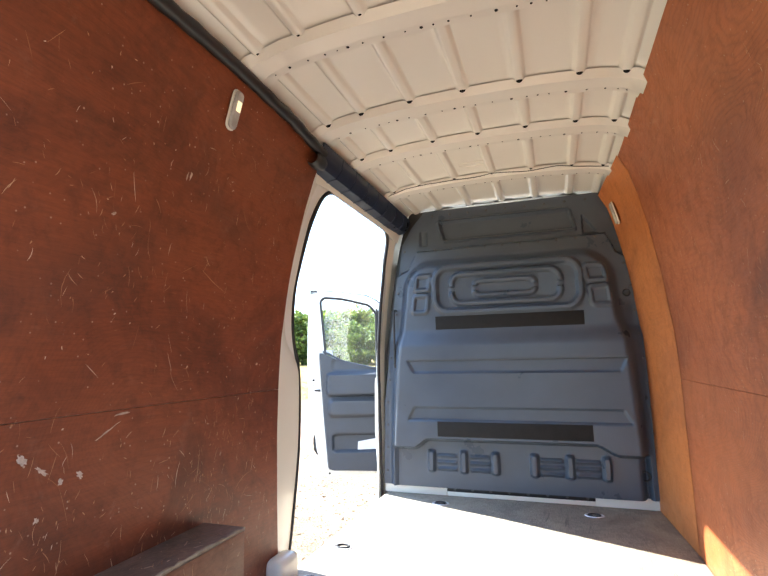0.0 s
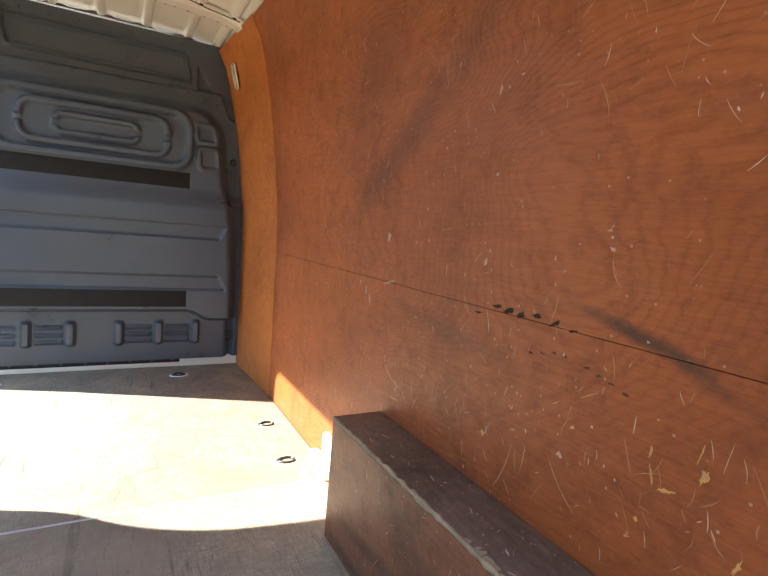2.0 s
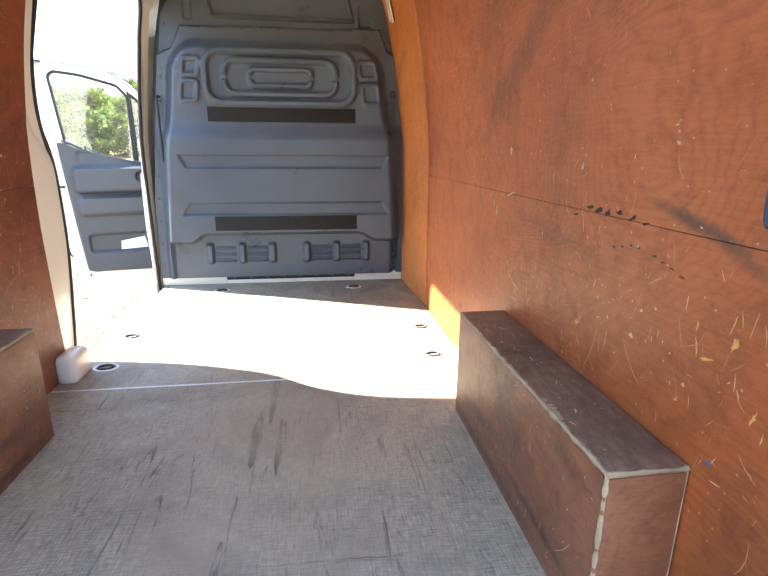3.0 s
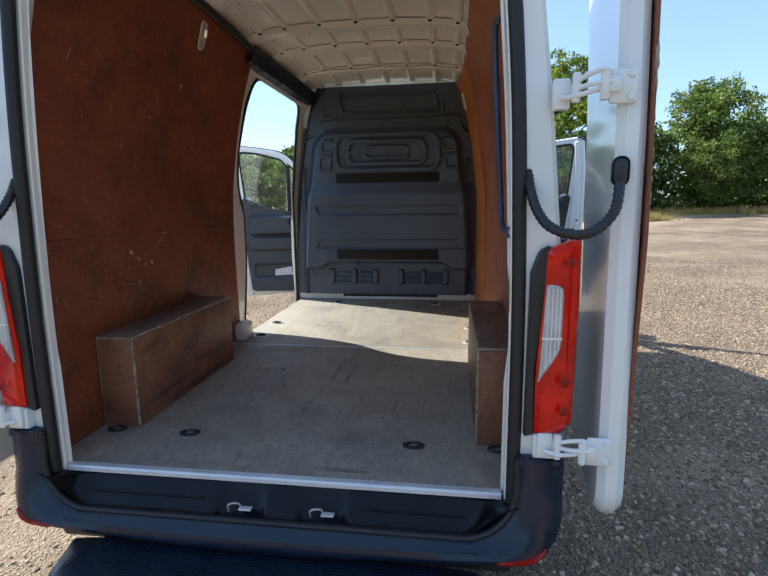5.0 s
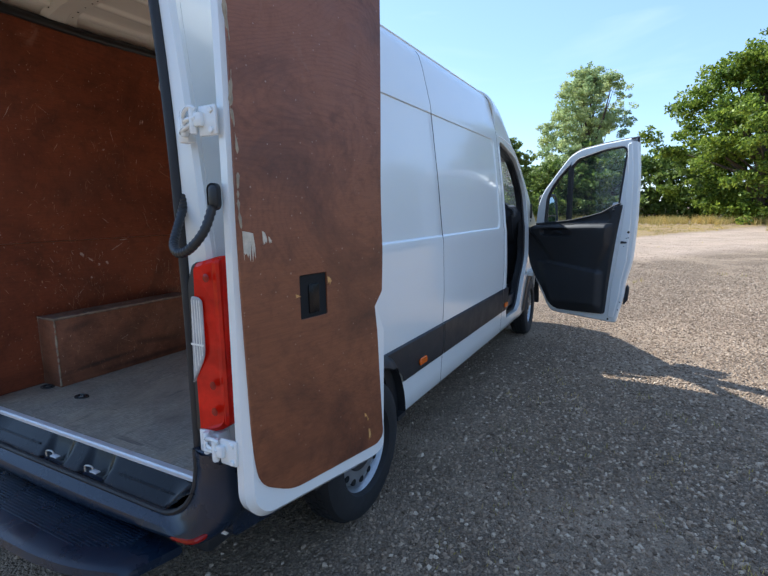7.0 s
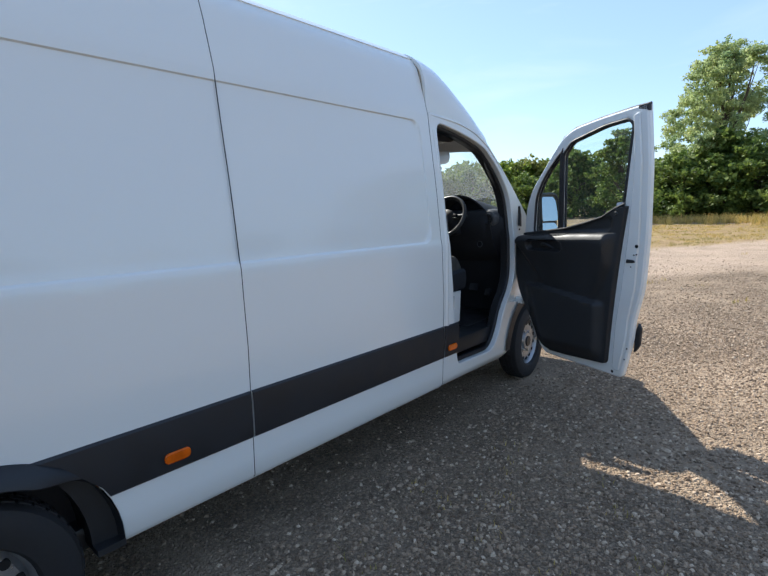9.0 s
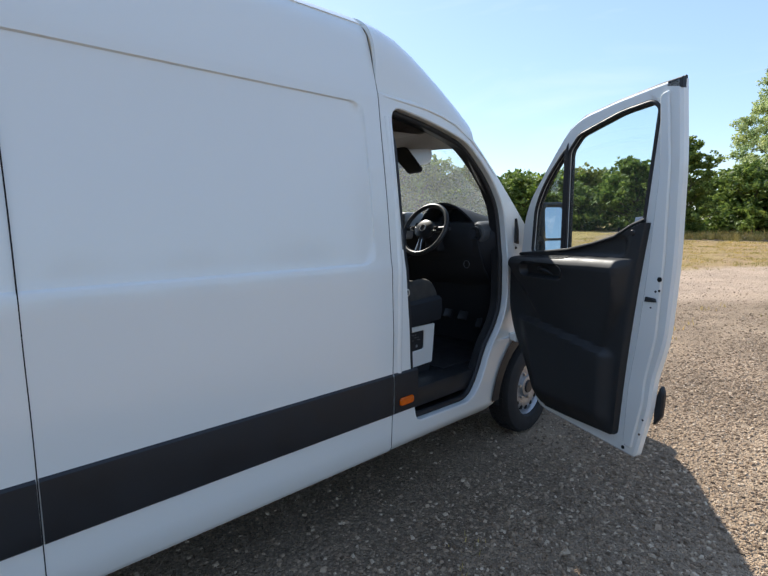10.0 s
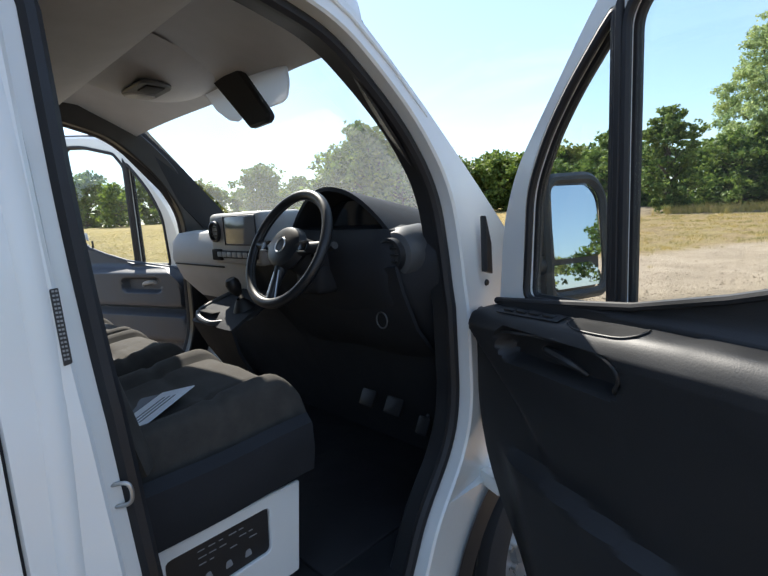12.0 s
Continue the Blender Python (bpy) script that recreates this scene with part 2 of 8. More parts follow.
def leaf_material(name, lo, hi, seed, thin=0.34, patches=True):
    m = bpy.data.materials.new(name)
    m.use_nodes = True
    n, l = m.node_tree.nodes, m.node_tree.links
    n.clear()
    out = n.new("ShaderNodeOutputMaterial")
    geo = n.new("ShaderNodeNewGeometry")
    rp = n.new("ShaderNodeValToRGB")
    rp.color_ramp.elements[0].color = (*lo, 1)
    rp.color_ramp.elements[1].color = (*hi, 1)
    l.new(geo.outputs["Random Per Island"], rp.inputs[0])
    tc = n.new("ShaderNodeTexCoord")
    no = n.new("ShaderNodeTexNoise")
    no.inputs["Scale"].default_value = 0.55 + 0.05 * seed
    l.new(tc.outputs["Object"], no.inputs["Vector"])
    mxc = n.new("ShaderNodeMixRGB")
    mxc.blend_type = 'MULTIPLY'
    r2 = n.new("ShaderNodeValToRGB")
    r2.color_ramp.elements[0].position, r2.color_ramp.elements[0].color = 0.3, (0.6, 0.7, 0.6, 1)
    r2.color_ramp.elements[1].position, r2.color_ramp.elements[1].color = 0.7, (1.25, 1.15, 0.9, 1)
    l.new(no.outputs["Fac"], r2.inputs[0])
    mxc.inputs[0].default_value = 1.0 if patches else 0.0
    l.new(rp.outputs[0], mxc.inputs[1])
    l.new(r2.outputs[0], mxc.inputs[2])
    pb = n.new("ShaderNodeBsdfPrincipled")
    pb.inputs["Roughness"].default_value = 0.55
    pb.inputs["Specular IOR Level"].default_value = 0.3
    tl = n.new("ShaderNodeBsdfTranslucent")
    ms = n.new("ShaderNodeMixShader")
    ms.inputs[0].default_value = thin
    l.new(mxc.outputs[0], pb.inputs["Base Color"])
    l.new(mxc.outputs[0], tl.inputs["Color"])
    l.new(pb.outputs[0], ms.inputs[1])
    l.new(tl.outputs[0], ms.inputs[2])
    l.new(ms.outputs[0], out.inputs["Surface"])
    return m


def ground_material():
    """Gravel yard, a pale compacted track and dry grass beyond it."""
    m = Mat("gravel_and_grass", 0.92, spec=0.2)
    sep = m.n.new("ShaderNodeSeparateXYZ")
    m.l.new(m.tc.outputs["Object"], sep.inputs[0])
    X, Y = sep.outputs[0], sep.outputs[1]
    v1 = m.voronoi(62.0, out="Color")
    d1 = m.voronoi(62.0)
    d2 = m.voronoi(120.0)
    v2 = m.voronoi(120.0, out="Color")
    grav = m.ramp(v1, [(0.1, (0.135, 0.098, 0.066)), (0.5, (0.335, 0.238, 0.154)), (0.9, (0.580, 0.430, 0.290))])
    grav = m.mix(0.45, grav, m.ramp(v2, [(0.1, (0.140, 0.100, 0.066)), (0.9, (0.520, 0.380, 0.250))]))
    # cell edges darkened to paint the shade in gaps between stones
    grav = m.mix(m.ramp(d1, [(0.25, 0.0), (0.6, 0.5)]), grav, (0.130, 0.104, 0.082))
    dust = m.noise(0.55, 7, 0.62, 0.5)
    grav = m.mix(m.ramp(dust, [(0.46, 0.0), (0.7, 0.7)]), grav, (0.600, 0.445, 0.305))
    patch = m.noise(0.17, 6, 0.6)
    grav = m.mix(m.ramp(patch, [(0.5, 0.0), (0.7, 0.5)]), grav, (0.620, 0.450, 0.305))
    # grass edge runs from near left to far right
    line = m.math('SUBTRACT', m.math('ADD', m.math('MULTIPLY', m.math('SUBTRACT', Y, 10.9), -0.22), -6.8), X)
    wob = m.math('MULTIPLY', m.math('SUBTRACT', m.noise(0.28, 6, 0.65), 0.5), 9.0)
    edge = m.math('MULTIPLY', m.math('ADD', line, wob), 0.55)
    gm = m.ramp(edge, [(0.1, 0.0), (0.75, 1.0)])
    # a pale compacted track crosses the yard some way off
    lane = m.math('MULTIPLY', m.math('SUBTRACT', m.math('ADD', m.math('SUBTRACT', Y, m.math('MULTIPLY', X, 1.2)), m.math('MULTIPLY', wob, 0.35)), 10.0), 0.05)
    trk = m.ramp(lane, [(0.10, 0.0), (0.22, 0.85), (0.62, 0.85), (0.78, 0.0)])
    grav = m.mix(m.math('MULTIPLY', trk, m.ramp(m.noise(0.8, 7, 0.7), [(0.3, 0.45), (0.6, 1.0)])), grav, (0.62, 0.465, 0.345))
    gr = m.noise(1.4, 8, 0.75)
    grass = m.ramp(gr, [(0.3, (0.23, 0.165, 0.062)), (0.5, (0.36, 0.26, 0.100)), (0.7, (0.48, 0.345, 0.16))])
    grass = m.mix(m.ramp(m.noise(0.09, 4), [(0.4, 0.0), (0.65, 0.6)]), grass, (0.42, 0.31, 0.12))
    # dry tufted verge between the track and the far lane
    verge = m.math('MULTIPLY', m.math('ADD', m.math('SUBTRACT', m.math('SUBTRACT', Y, m.math('MULTIPLY', X, 1.6)), 21.7), m.math('MULTIPLY', wob, 0.3)), 0.4)
    vm = m.math('MULTIPLY', m.ramp(verge, [(0.0, 0.0), (0.6, 0.9)]), m.ramp(m.math('MULTIPLY', Y, 0.02), [(0.70, 1.0), (0.78, 0.0)]))
    earth = m.ramp(m.noise(2.6, 8, 0.75), [(0.32, (0.25, 0.165, 0.085)), (0.5, (0.40, 0.27, 0.135)), (0.68, (0.50, 0.36, 0.20))])
    verge_col = m.mix(m.ramp(m.noise(0.5, 5, 0.6), [(0.42, 0.0), (0.6, 0.8)]), earth, grass)
    grav = m.mix(vm, grav, verge_col)
    m.color(m.mix(gm, grav, grass))
    h = m.mix(0.4, m.ramp(d1, [(0.0, 1.0), (0.7, 0.0)]), m.ramp(d2, [(0.0, 1.0), (0.7, 0.0)]))
    m.bump(h, 1.0, 0.026)
    return m.m


M_WHITE = paint_material("white_paint", (0.80, 0.815, 0.790), 0.2, 0.025)
M_CREAM = paint_material("inner_primer_white", (0.83, 0.81, 0.73), 0.32, 0.12)
SMEARS = ((0.88, 0.45, 1.405, 0.17, 0.020, 0.22, 0.8), (0.88, 0.33, 1.36, 0.10, 0.020, 0.35, 0.45), (0.88, 1.25, 1.80, 0.55, 0.07, -0.55, 0.42), (0.85, 0.75, 2.15, 0.45, 0.10, -0.75, 0.35), (0.88, 1.0, 1.30, 0.40, 0.035, 0.1, 0.3),
          (-0.88, 1.15, 0.98, 0.5, 0.05, 0.0, 0.4), (-0.87, 0.75, 1.75, 0.4, 0.16, 0.5, 0.3), (-0.86, 1.3, 2.05, 0.35, 0.10, -0.4, 0.3), (0.88, 0.25, 0.80, 0.12, 0.30, 0.0, 0.35))
# right wall's bounce light and left wall's shade are put into these base colours
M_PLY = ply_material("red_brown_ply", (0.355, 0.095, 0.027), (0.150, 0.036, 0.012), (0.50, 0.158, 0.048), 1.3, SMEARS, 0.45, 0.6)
M_PLYSHADED = ply_material("shaded_brown_ply", (0.205, 0.049, 0.018), (0.090, 0.022, 0.010), (0.31, 0.086, 0.031), 1.3, SMEARS, 0.9, 0.35)
# brighter base stands in for light falling on the strip from the sliding door
M_PLYLIT = ply_material("door_lit_ply", (0.50, 0.158, 0.036), (0.29, 0.082, 0.022), (0.60, 0.215, 0.058), 0.8, (), 0.6, 0.5)
M_PLYDOOR = ply_material("door_ply", (0.225, 0.072, 0.027), (0.11, 0.034, 0.015), (0.31, 0.112, 0.046), 0.9, (), 1.0, 0.5)
BOXSMEARS = tuple((sx * 0.71, y, z, a, c, t, k) for sx in (1, -1) for y, z, a, c, t, k in ((0.62, 0.655, 0.30, 0.018, 0.05, 0.85), (1.0, 0.70, 0.25, 0.030, -0.1, 0.6), (0.95, 0.60, 0.45, 0.022, 0.0, 0.7), (0.5, 0.90, 0.12, 0.03, 0.2, 0.5), (0.80, 0.80, 0.20, 0.08, 0.6, 0.35)))
M_BOX = ply_material("dirty_box_ply", (0.23, 0.094, 0.048), (0.095, 0.040, 0.023), (0.36, 0.165, 0.092), 1.0, BOXSMEARS, 0.9, 0.3)
M_BOXTOP = ply_material("worn_box_top", (0.165, 0.105, 0.075), (0.055, 0.040, 0.032), (0.34, 0.25, 0.19), 2.2, (), 1.0, 0.5)
M_NICK = speckled("bare_ply_nick", (0.60, 0.33, 0.11), 0.3, 0.8, 30, 160, 0.2)
M_CHIP = speckled("pale_torn_veneer", (0.60, 0.52, 0.40), 0.25, 0.85, 40, 200, 0.2)
M_RAW = speckled("raw_ply_edge", (0.32, 0.26, 0.18), 0.4, 0.8, 20, 120, 0.2)
M_FLOOR = floor_material()
M_ALU = speckled("aluminium_edge", (0.66, 0.67, 0.69), 0.12, 0.42, 12, 200, 0.03, 0.35)
M_STEEL = speckled("zinc_steel", (0.55, 0.54, 0.52), 0.2, 0.35, 20, 150, 0.03, 0.9)
M_BULK = speckled("bulkhead_plastic", (0.062, 0.081, 0.110), 0.12, 0.34, 5, 420, 0.05)
M_STRIP = speckled("foam_strip", (0.024, 0.024, 0.024), 0.2, 0.9, 20, 300, 0.1, 0.0, 0.15)
M_BLACK = speckled("black_plastic", (0.018, 0.019, 0.021), 0.25, 0.42, 8, 300, 0.08)
M_GLOSS = speckled("gloss_black_plastic", (0.004, 0.005, 0.007), 0.2, 0.24, 6, 160, 0.03, 0.0, 0.25)
M_BUMPER = speckled("bumper_plastic", (0.008, 0.016, 0.032), 0.25, 0.27, 6, 260, 0.05, 0.0, 0.45)
M_TRIM = speckled("side_strip_plastic", (0.014, 0.016, 0.020), 0.2, 0.5, 6, 300, 0.08)
M_RUBBER = speckled("rubber_seal", (0.014, 0.014, 0.016), 0.2, 0.55, 9, 120, 0.08)
M_TYRE = speckled("tyre_rubber", (0.014, 0.014, 0.015), 0.3, 0.75, 12, 90, 0.15)
M_RIM = speckled("silver_steel_rim", (0.40, 0.41, 0.42), 0.2, 0.34, 12, 160, 0.03, 0.75)
M_NAVY = speckled("navy_plastic", (0.012, 0.020, 0.045), 0.2, 0.35, 9, 200, 0.03)
M_BLUE = speckled("grab_rail_plastic", (0.030, 0.055, 0.105), 0.2, 0.35, 9, 200, 0.03)
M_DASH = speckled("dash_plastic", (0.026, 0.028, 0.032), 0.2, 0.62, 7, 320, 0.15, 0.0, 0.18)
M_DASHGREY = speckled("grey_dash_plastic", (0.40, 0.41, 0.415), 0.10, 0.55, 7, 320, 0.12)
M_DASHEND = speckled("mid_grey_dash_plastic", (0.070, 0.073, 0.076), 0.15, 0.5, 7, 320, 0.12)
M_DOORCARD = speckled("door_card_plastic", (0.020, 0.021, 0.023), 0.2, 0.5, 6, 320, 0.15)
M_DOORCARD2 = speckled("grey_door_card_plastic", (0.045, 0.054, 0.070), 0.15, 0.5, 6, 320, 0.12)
M_SEAT = speckled("seat_cloth", (0.052, 0.047, 0.040), 0.35, 0.95, 20, 500, 0.35)
M_LINER = speckled("headlining", (0.46, 0.46, 0.465), 0.08, 0.9, 8, 400, 0.15)
M_SCREEN = speckled("screen_glass", (0.012, 0.016, 0.022), 0.2, 0.12, 3, 30, 0.0)
# pale base paints the sky's reflection on the dark screen
M_DISPLAY = speckled("sky_toned_display", (0.22, 0.24, 0.26), 0.05, 0.16, 3, 30, 0.0)
M_CHAR = speckled("char_black", (0.018, 0.015, 0.014), 0.3, 0.8, 30, 200, 0.1)
M_SMEAR = speckled("dark_smear", (0.085, 0.040, 0.024), 0.35, 0.6, 30, 200, 0.0)
M_CHALK = speckled("pale_scuff", (0.52, 0.40, 0.32), 0.35, 0.8, 40, 200, 0.0)
M_BLUEPAINT = speckled("blue_paint", (0.05, 0.12, 0.30), 0.3, 0.6, 30, 200, 0.0)
M_PAPER = speckled("white_paper", (0.72, 0.74, 0.78), 0.06, 0.7, 10, 100, 0.02)
M_INK = speckled("grey_print", (0.14, 0.15, 0.17), 0.1, 0.7, 10, 100, 0.0)
M_LABEL = speckled("pale_print", (0.26, 0.27, 0.28), 0.1, 0.7, 10, 100, 0.0)
M_VISOR = leaf_material("visor_cloth", (0.80, 0.82, 0.85), (0.82, 0.84, 0.87), 6, 0.7, False)
M_GLASS = glass_material("window_glass", film=0.012)
M_SCREENGLASS = glass_material("dusty_windscreen_glass", film=0.035)
M_HOLE = speckled("dark_hole", (0.008, 0.008, 0.008), 0.2, 0.9, 10, 100, 0.0)
M_POLE = speckled("galvanised_pole", (0.42, 0.43, 0.44), 0.15, 0.5, 5, 90, 0.04, 0.6)
M_BARK = speckled("bark", (0.10, 0.075, 0.055), 0.4, 0.95, 5, 40, 0.5)
M_GROUND = ground_material()


def lamp_material(name, base, rough=0.08):
    m = Mat(name, rough, spec=0.32)
    w = m.noise(14.0, 3)
    m.color(m.mix(m.ramp(w, [(0.35, 0.0), (0.65, 0.6)]), base, tuple(c * 0.45 for c in base)))
    m.bump(m.voronoi(120.0), 0.05, 0.002)
    return m.m


M_RED = lamp_material("red_lens", (0.74, 0.016, 0.005), 0.06)
M_REFLEX = lamp_material("dark_red_reflector", (0.30, 0.010, 0.006), 0.12)
M_CLEAR = lamp_material("clear_lens", (0.55, 0.54, 0.52), 0.15)
M_AMBER = lamp_material("amber_lens", (0.80, 0.14, 0.006))
M_MIRROR = Mat("mirror_glass", 0.015, 1.0).color((0.46, 0.51, 0.57)).m


def stone_material():
    m = Mat("gravel_stone", 0.88, spec=0.25)
    m.color(m.ramp(m.island(), [(0.0, (0.130, 0.092, 0.062)), (0.35, (0.260, 0.184, 0.122)), (0.75, (0.400, 0.290, 0.195)), (1.0, (0.600, 0.470, 0.340))]))
    m.bump(m.noise(60, 4), 0.3, 0.004)
    return m.m


def scratch_material():
    m = Mat("bare_scratch", 0.7)
    m.color(m.ramp(m.island(), [(0.0, (0.32, 0.13, 0.06)), (0.5, (0.46, 0.25, 0.13)), (0.85, (0.60, 0.42, 0.27)), (1.0, (0.66, 0.56, 0.47))]))
    return m.m


M_SCRATCH = scratch_material()
M_STONE = stone_material()


M_GRASS = leaf_material("dry_grass", (0.36, 0.29, 0.09), (0.72, 0.53, 0.24), 5)
LEAVES = [
    leaf_material("oak_leaf", (0.045, 0.095, 0.014), (0.36, 0.45, 0.075), 1, 0.42),
    leaf_material("willow_leaf", (0.32, 0.39, 0.19), (0.58, 0.65, 0.38), 2, 0.5),
    leaf_material("hedge_leaf", (0.060, 0.105, 0.026), (0.27, 0.35, 0.10), 3, 0.40),
    leaf_material("yellowing_leaf", (0.16, 0.18, 0.05), (0.36, 0.37, 0.12), 4),
]


# ---------------------------------------------------------------- geometry helpers
from mathutils.geometry import tessellate_polygon

WORLD = {}


def finish(mesh, mats, angle=38):
    for m in mats if isinstance(mats, (list, tuple)) else [mats]:
        mesh.materials.append(m)
    mesh.polygons.foreach_set("use_smooth", [True] * len(mesh.polygons))
    mesh.set_sharp_from_angle(angle=radians(angle))
    return mesh


def mesh_of(bm, name, mats, angle=38):
    me = bpy.data.meshes.new(name)
    bmesh.ops.recalc_face_normals(bm, faces=bm.faces)
    bm.to_mesh(me)
    bm.free()
    return finish(me, mats, angle)


def adopt(ob, parent, m=None):
    """Make ob a part of parent; its own coordinates stay those of the world, or m."""
    ob.parent = parent
    ob.matrix_parent_inverse = WORLD.get(parent.name, Matrix()).inverted()
    if m is not None:
        ob.matrix_basis = m
    WORLD[ob.name] = m.copy() if m is not None else Matrix()
    return ob


def part(name, bm, material, parent, label="", angle=38):
    ob = new(name, mesh_of(bm, name, material, angle))
    adopt(ob, parent)
    return tagged(ob, label)


def piece(name, mesh, parent, m):
    return adopt(new(name, mesh), parent, m)


def thing(name, at, label, category, group="", kind=""):
    ob = new(name)
    ob.empty_display_size = 0.1
    ob.matrix_basis = Matrix.Translation(at)
    WORLD[ob.name] = Matrix.Translation(at)
    return tagged(ob, label, category, group, kind)


def single(name, bm, material, label, category, group="", kind="", angle=38):
    ob = new(name, mesh_of(bm, name, material, angle))
    WORLD[ob.name] = Matrix()
    return tagged(ob, label, category, group, kind)


def box(x0, x1, y0, y1, z0, z1, bevel=0.0, seg=2, bm=None):
    own = bmesh.new()
    bmesh.ops.create_cube(own, size=1.0)
    for v in own.verts:
        v.co = Vector(((x0 + x1) / 2 + v.co.x * (x1 - x0), (y0 + y1) / 2 + v.co.y * (y1 - y0), (z0 + z1) / 2 + v.co.z * (z1 - z0)))
    if bevel:
        bmesh.ops.bevel(own, geom=own.edges[:], offset=bevel, segments=seg, affect='EDGES', profile=0.5)
    return join(bm, own)


def join(bm, other):
    if bm is None:
        return other
    me = bpy.data.meshes.new("tmp")
    other.to_mesh(me)
    other.free()
    bm.from_mesh(me)
    bpy.data.meshes.remove(me)
    return bm


def moved(bm, m):
    bm.transform(m)
    return bm


def offset_loop(pts, d):
    """A closed loop of 2D points (counter-clockwise), moved inwards by d."""
    n, out = len(pts), []
    for i in range(n):
        a, b, c = Vector(pts[i - 1]), Vector(pts[i]), Vector(pts[(i + 1) % n])
        t1, t2 = (b - a), (c - b)
        t1 = t1.normalized() if t1.length > 1e-9 else Vector((1, 0))
        t2 = t2.normalized() if t2.length > 1e-9 else t1
        n1, n2 = Vector((-t1.y, t1.x)), Vector((-t2.y, t2.x))
        k = n1 + n2
        k = k / max(0.35, k.length_squared / 2) if k.length > 1e-6 else n1
        out.append(tuple(b + k * d))
    return out


def area2(pts):
    return 0.5 * sum(pts[i - 1][0] * pts[i][1] - pts[i][0] * pts[i - 1][1] for i in range(len(pts)))


def rounded(pts, r, seg=4):
    """A closed polygon with its corners rounded; r may be one radius or one for each corner."""
    n, out = len(pts), []
    for i in range(n):
        a, b, c = Vector(pts[i - 1]), Vector(pts[i]), Vector(pts[(i + 1) % n])
        ri = r[i] if isinstance(r, (list, tuple)) else r
        ri = min(ri, (a - b).length * 0.48, (c - b).length * 0.48)
        if ri < 1e-4:
            out.append(tuple(b))
            continue
        p, q = b + (a - b).normalized() * ri, b + (c - b).normalized() * ri
        for k in range(seg + 1):
            t = k / seg
            out.append(tuple((1 - t) ** 2 * p + 2 * t * (1 - t) * b + t * t * q))
    return out


def dense(pts, step=0.06):
    out = []
    for i in range(len(pts)):
        a, b = Vector(pts[i]), Vector(pts[(i + 1) % len(pts)])
        k = max(1, int((b - a).length / step))
        out += [tuple(a.lerp(b, j / k)) for j in range(k)]
    return out


def plate(loops, depth, m=None, chamfer=0.003, bm=None):
    """A flat piece with the outline loops[0] and holes loops[1:], in its own x, y; it reaches from z = 0 up to depth, with chamfered edges."""
    own = bmesh.new()
    chamfer = min(chamfer, depth * 0.45)
    rings = []
    for k, lp in enumerate(loops):
        pts = list(lp)
        if (area2(pts) > 0) != (k == 0):
            pts.reverse()
        small = offset_loop(pts, chamfer) if chamfer else pts
        rows = [(small, 0.0), (pts, chamfer), (pts, depth - chamfer), (small, depth)]
        rings.append([[own.verts.new((p[0], p[1], z)) for p in row] for row, z in rows])
    for level, flip in ((0, True), (3, False)):
        flat = [v for r in rings for v in r[level]]
        for tri in tessellate_polygon([[Vector((v.co.x, v.co.y, 0)) for v in r[level]] for r in rings]):
            vs = [flat[i] for i in tri]
            try:
                own.faces.new(vs[::-1] if flip else vs)
            except ValueError:
                pass
    for r in rings:
        for lo, hi in zip(r[:-1], r[1:]):
            for i in range(len(lo)):
                j = (i + 1) % len(lo)
                try:
                    own.faces.new((lo[i], lo[j], hi[j], hi[i]))
                except ValueError:
                    pass
    if m is not None:
        own.transform(m)
    return join(bm, own)


def frame_of(origin, u, v):
    """A matrix whose x, y, z axes are u, v and their cross product, at origin."""
    u, v = Vector(u).normalized(), Vector(v).normalized()
    w = u.cross(v)
    return Matrix(((u.x, v.x, w.x, origin[0]), (u.y, v.y, w.y, origin[1]), (u.z, v.z, w.z, origin[2]), (0, 0, 0, 1)))


def tube(points, radius, sides=10, bm=None, closed=False, ridges=0.0):
    """A round bar along points, with capped ends; radius may be one for each point."""
    own = bmesh.new()
    pts = [Vector(p) for p in points]
    n, rings, up = len(pts), [], None
    for i, p in enumerate(pts):
        a = pts[i - 1] if (i or closed) else p
        b = pts[(i + 1) % n] if (i < n - 1 or closed) else p
        t = (b - a).normalized()
        if up is None:
            up = t.orthogonal().normalized()
        up = (up - t * up.dot(t)).normalized()
        side = t.cross(up)
        r = radius[i] if isinstance(radius, (list, tuple)) else radius
        r *= 1 + (ridges if i % 2 else 0)
        rings.append([own.verts.new(p + (up * math.cos(k * math.tau / sides) + side * math.sin(k * math.tau / sides)) * r) for k in range(sides)])
    for i in range(n if closed else n - 1):
        a, b = rings[i], rings[(i + 1) % n]
        for k in range(sides):
            own.faces.new((a[k], a[(k + 1) % sides], b[(k + 1) % sides], b[k]))
    if not closed:
        own.faces.new(rings[0][::-1])
        own.faces.new(rings[-1])
    return join(bm, own)


def smooth_path(points, per=6):
    """Points along a rounded curve through the given ones."""
    p = [Vector(q) for q in points]
    p = [p[0] * 2 - p[1]] + p + [p[-1] * 2 - p[-2]]
    out = []
    for i in range(1, len(p) - 2):
        for k in range(per):
            t = k / per
            out.append(0.5 * (2 * p[i] + (p[i + 1] - p[i - 1]) * t + (2 * p[i - 1] - 5 * p[i] + 4 * p[i + 1] - p[i + 2]) * t * t + (3 * p[i] - p[i - 1] - 3 * p[i + 1] + p[i + 2]) * t ** 3))
    return out + [p[-2]]


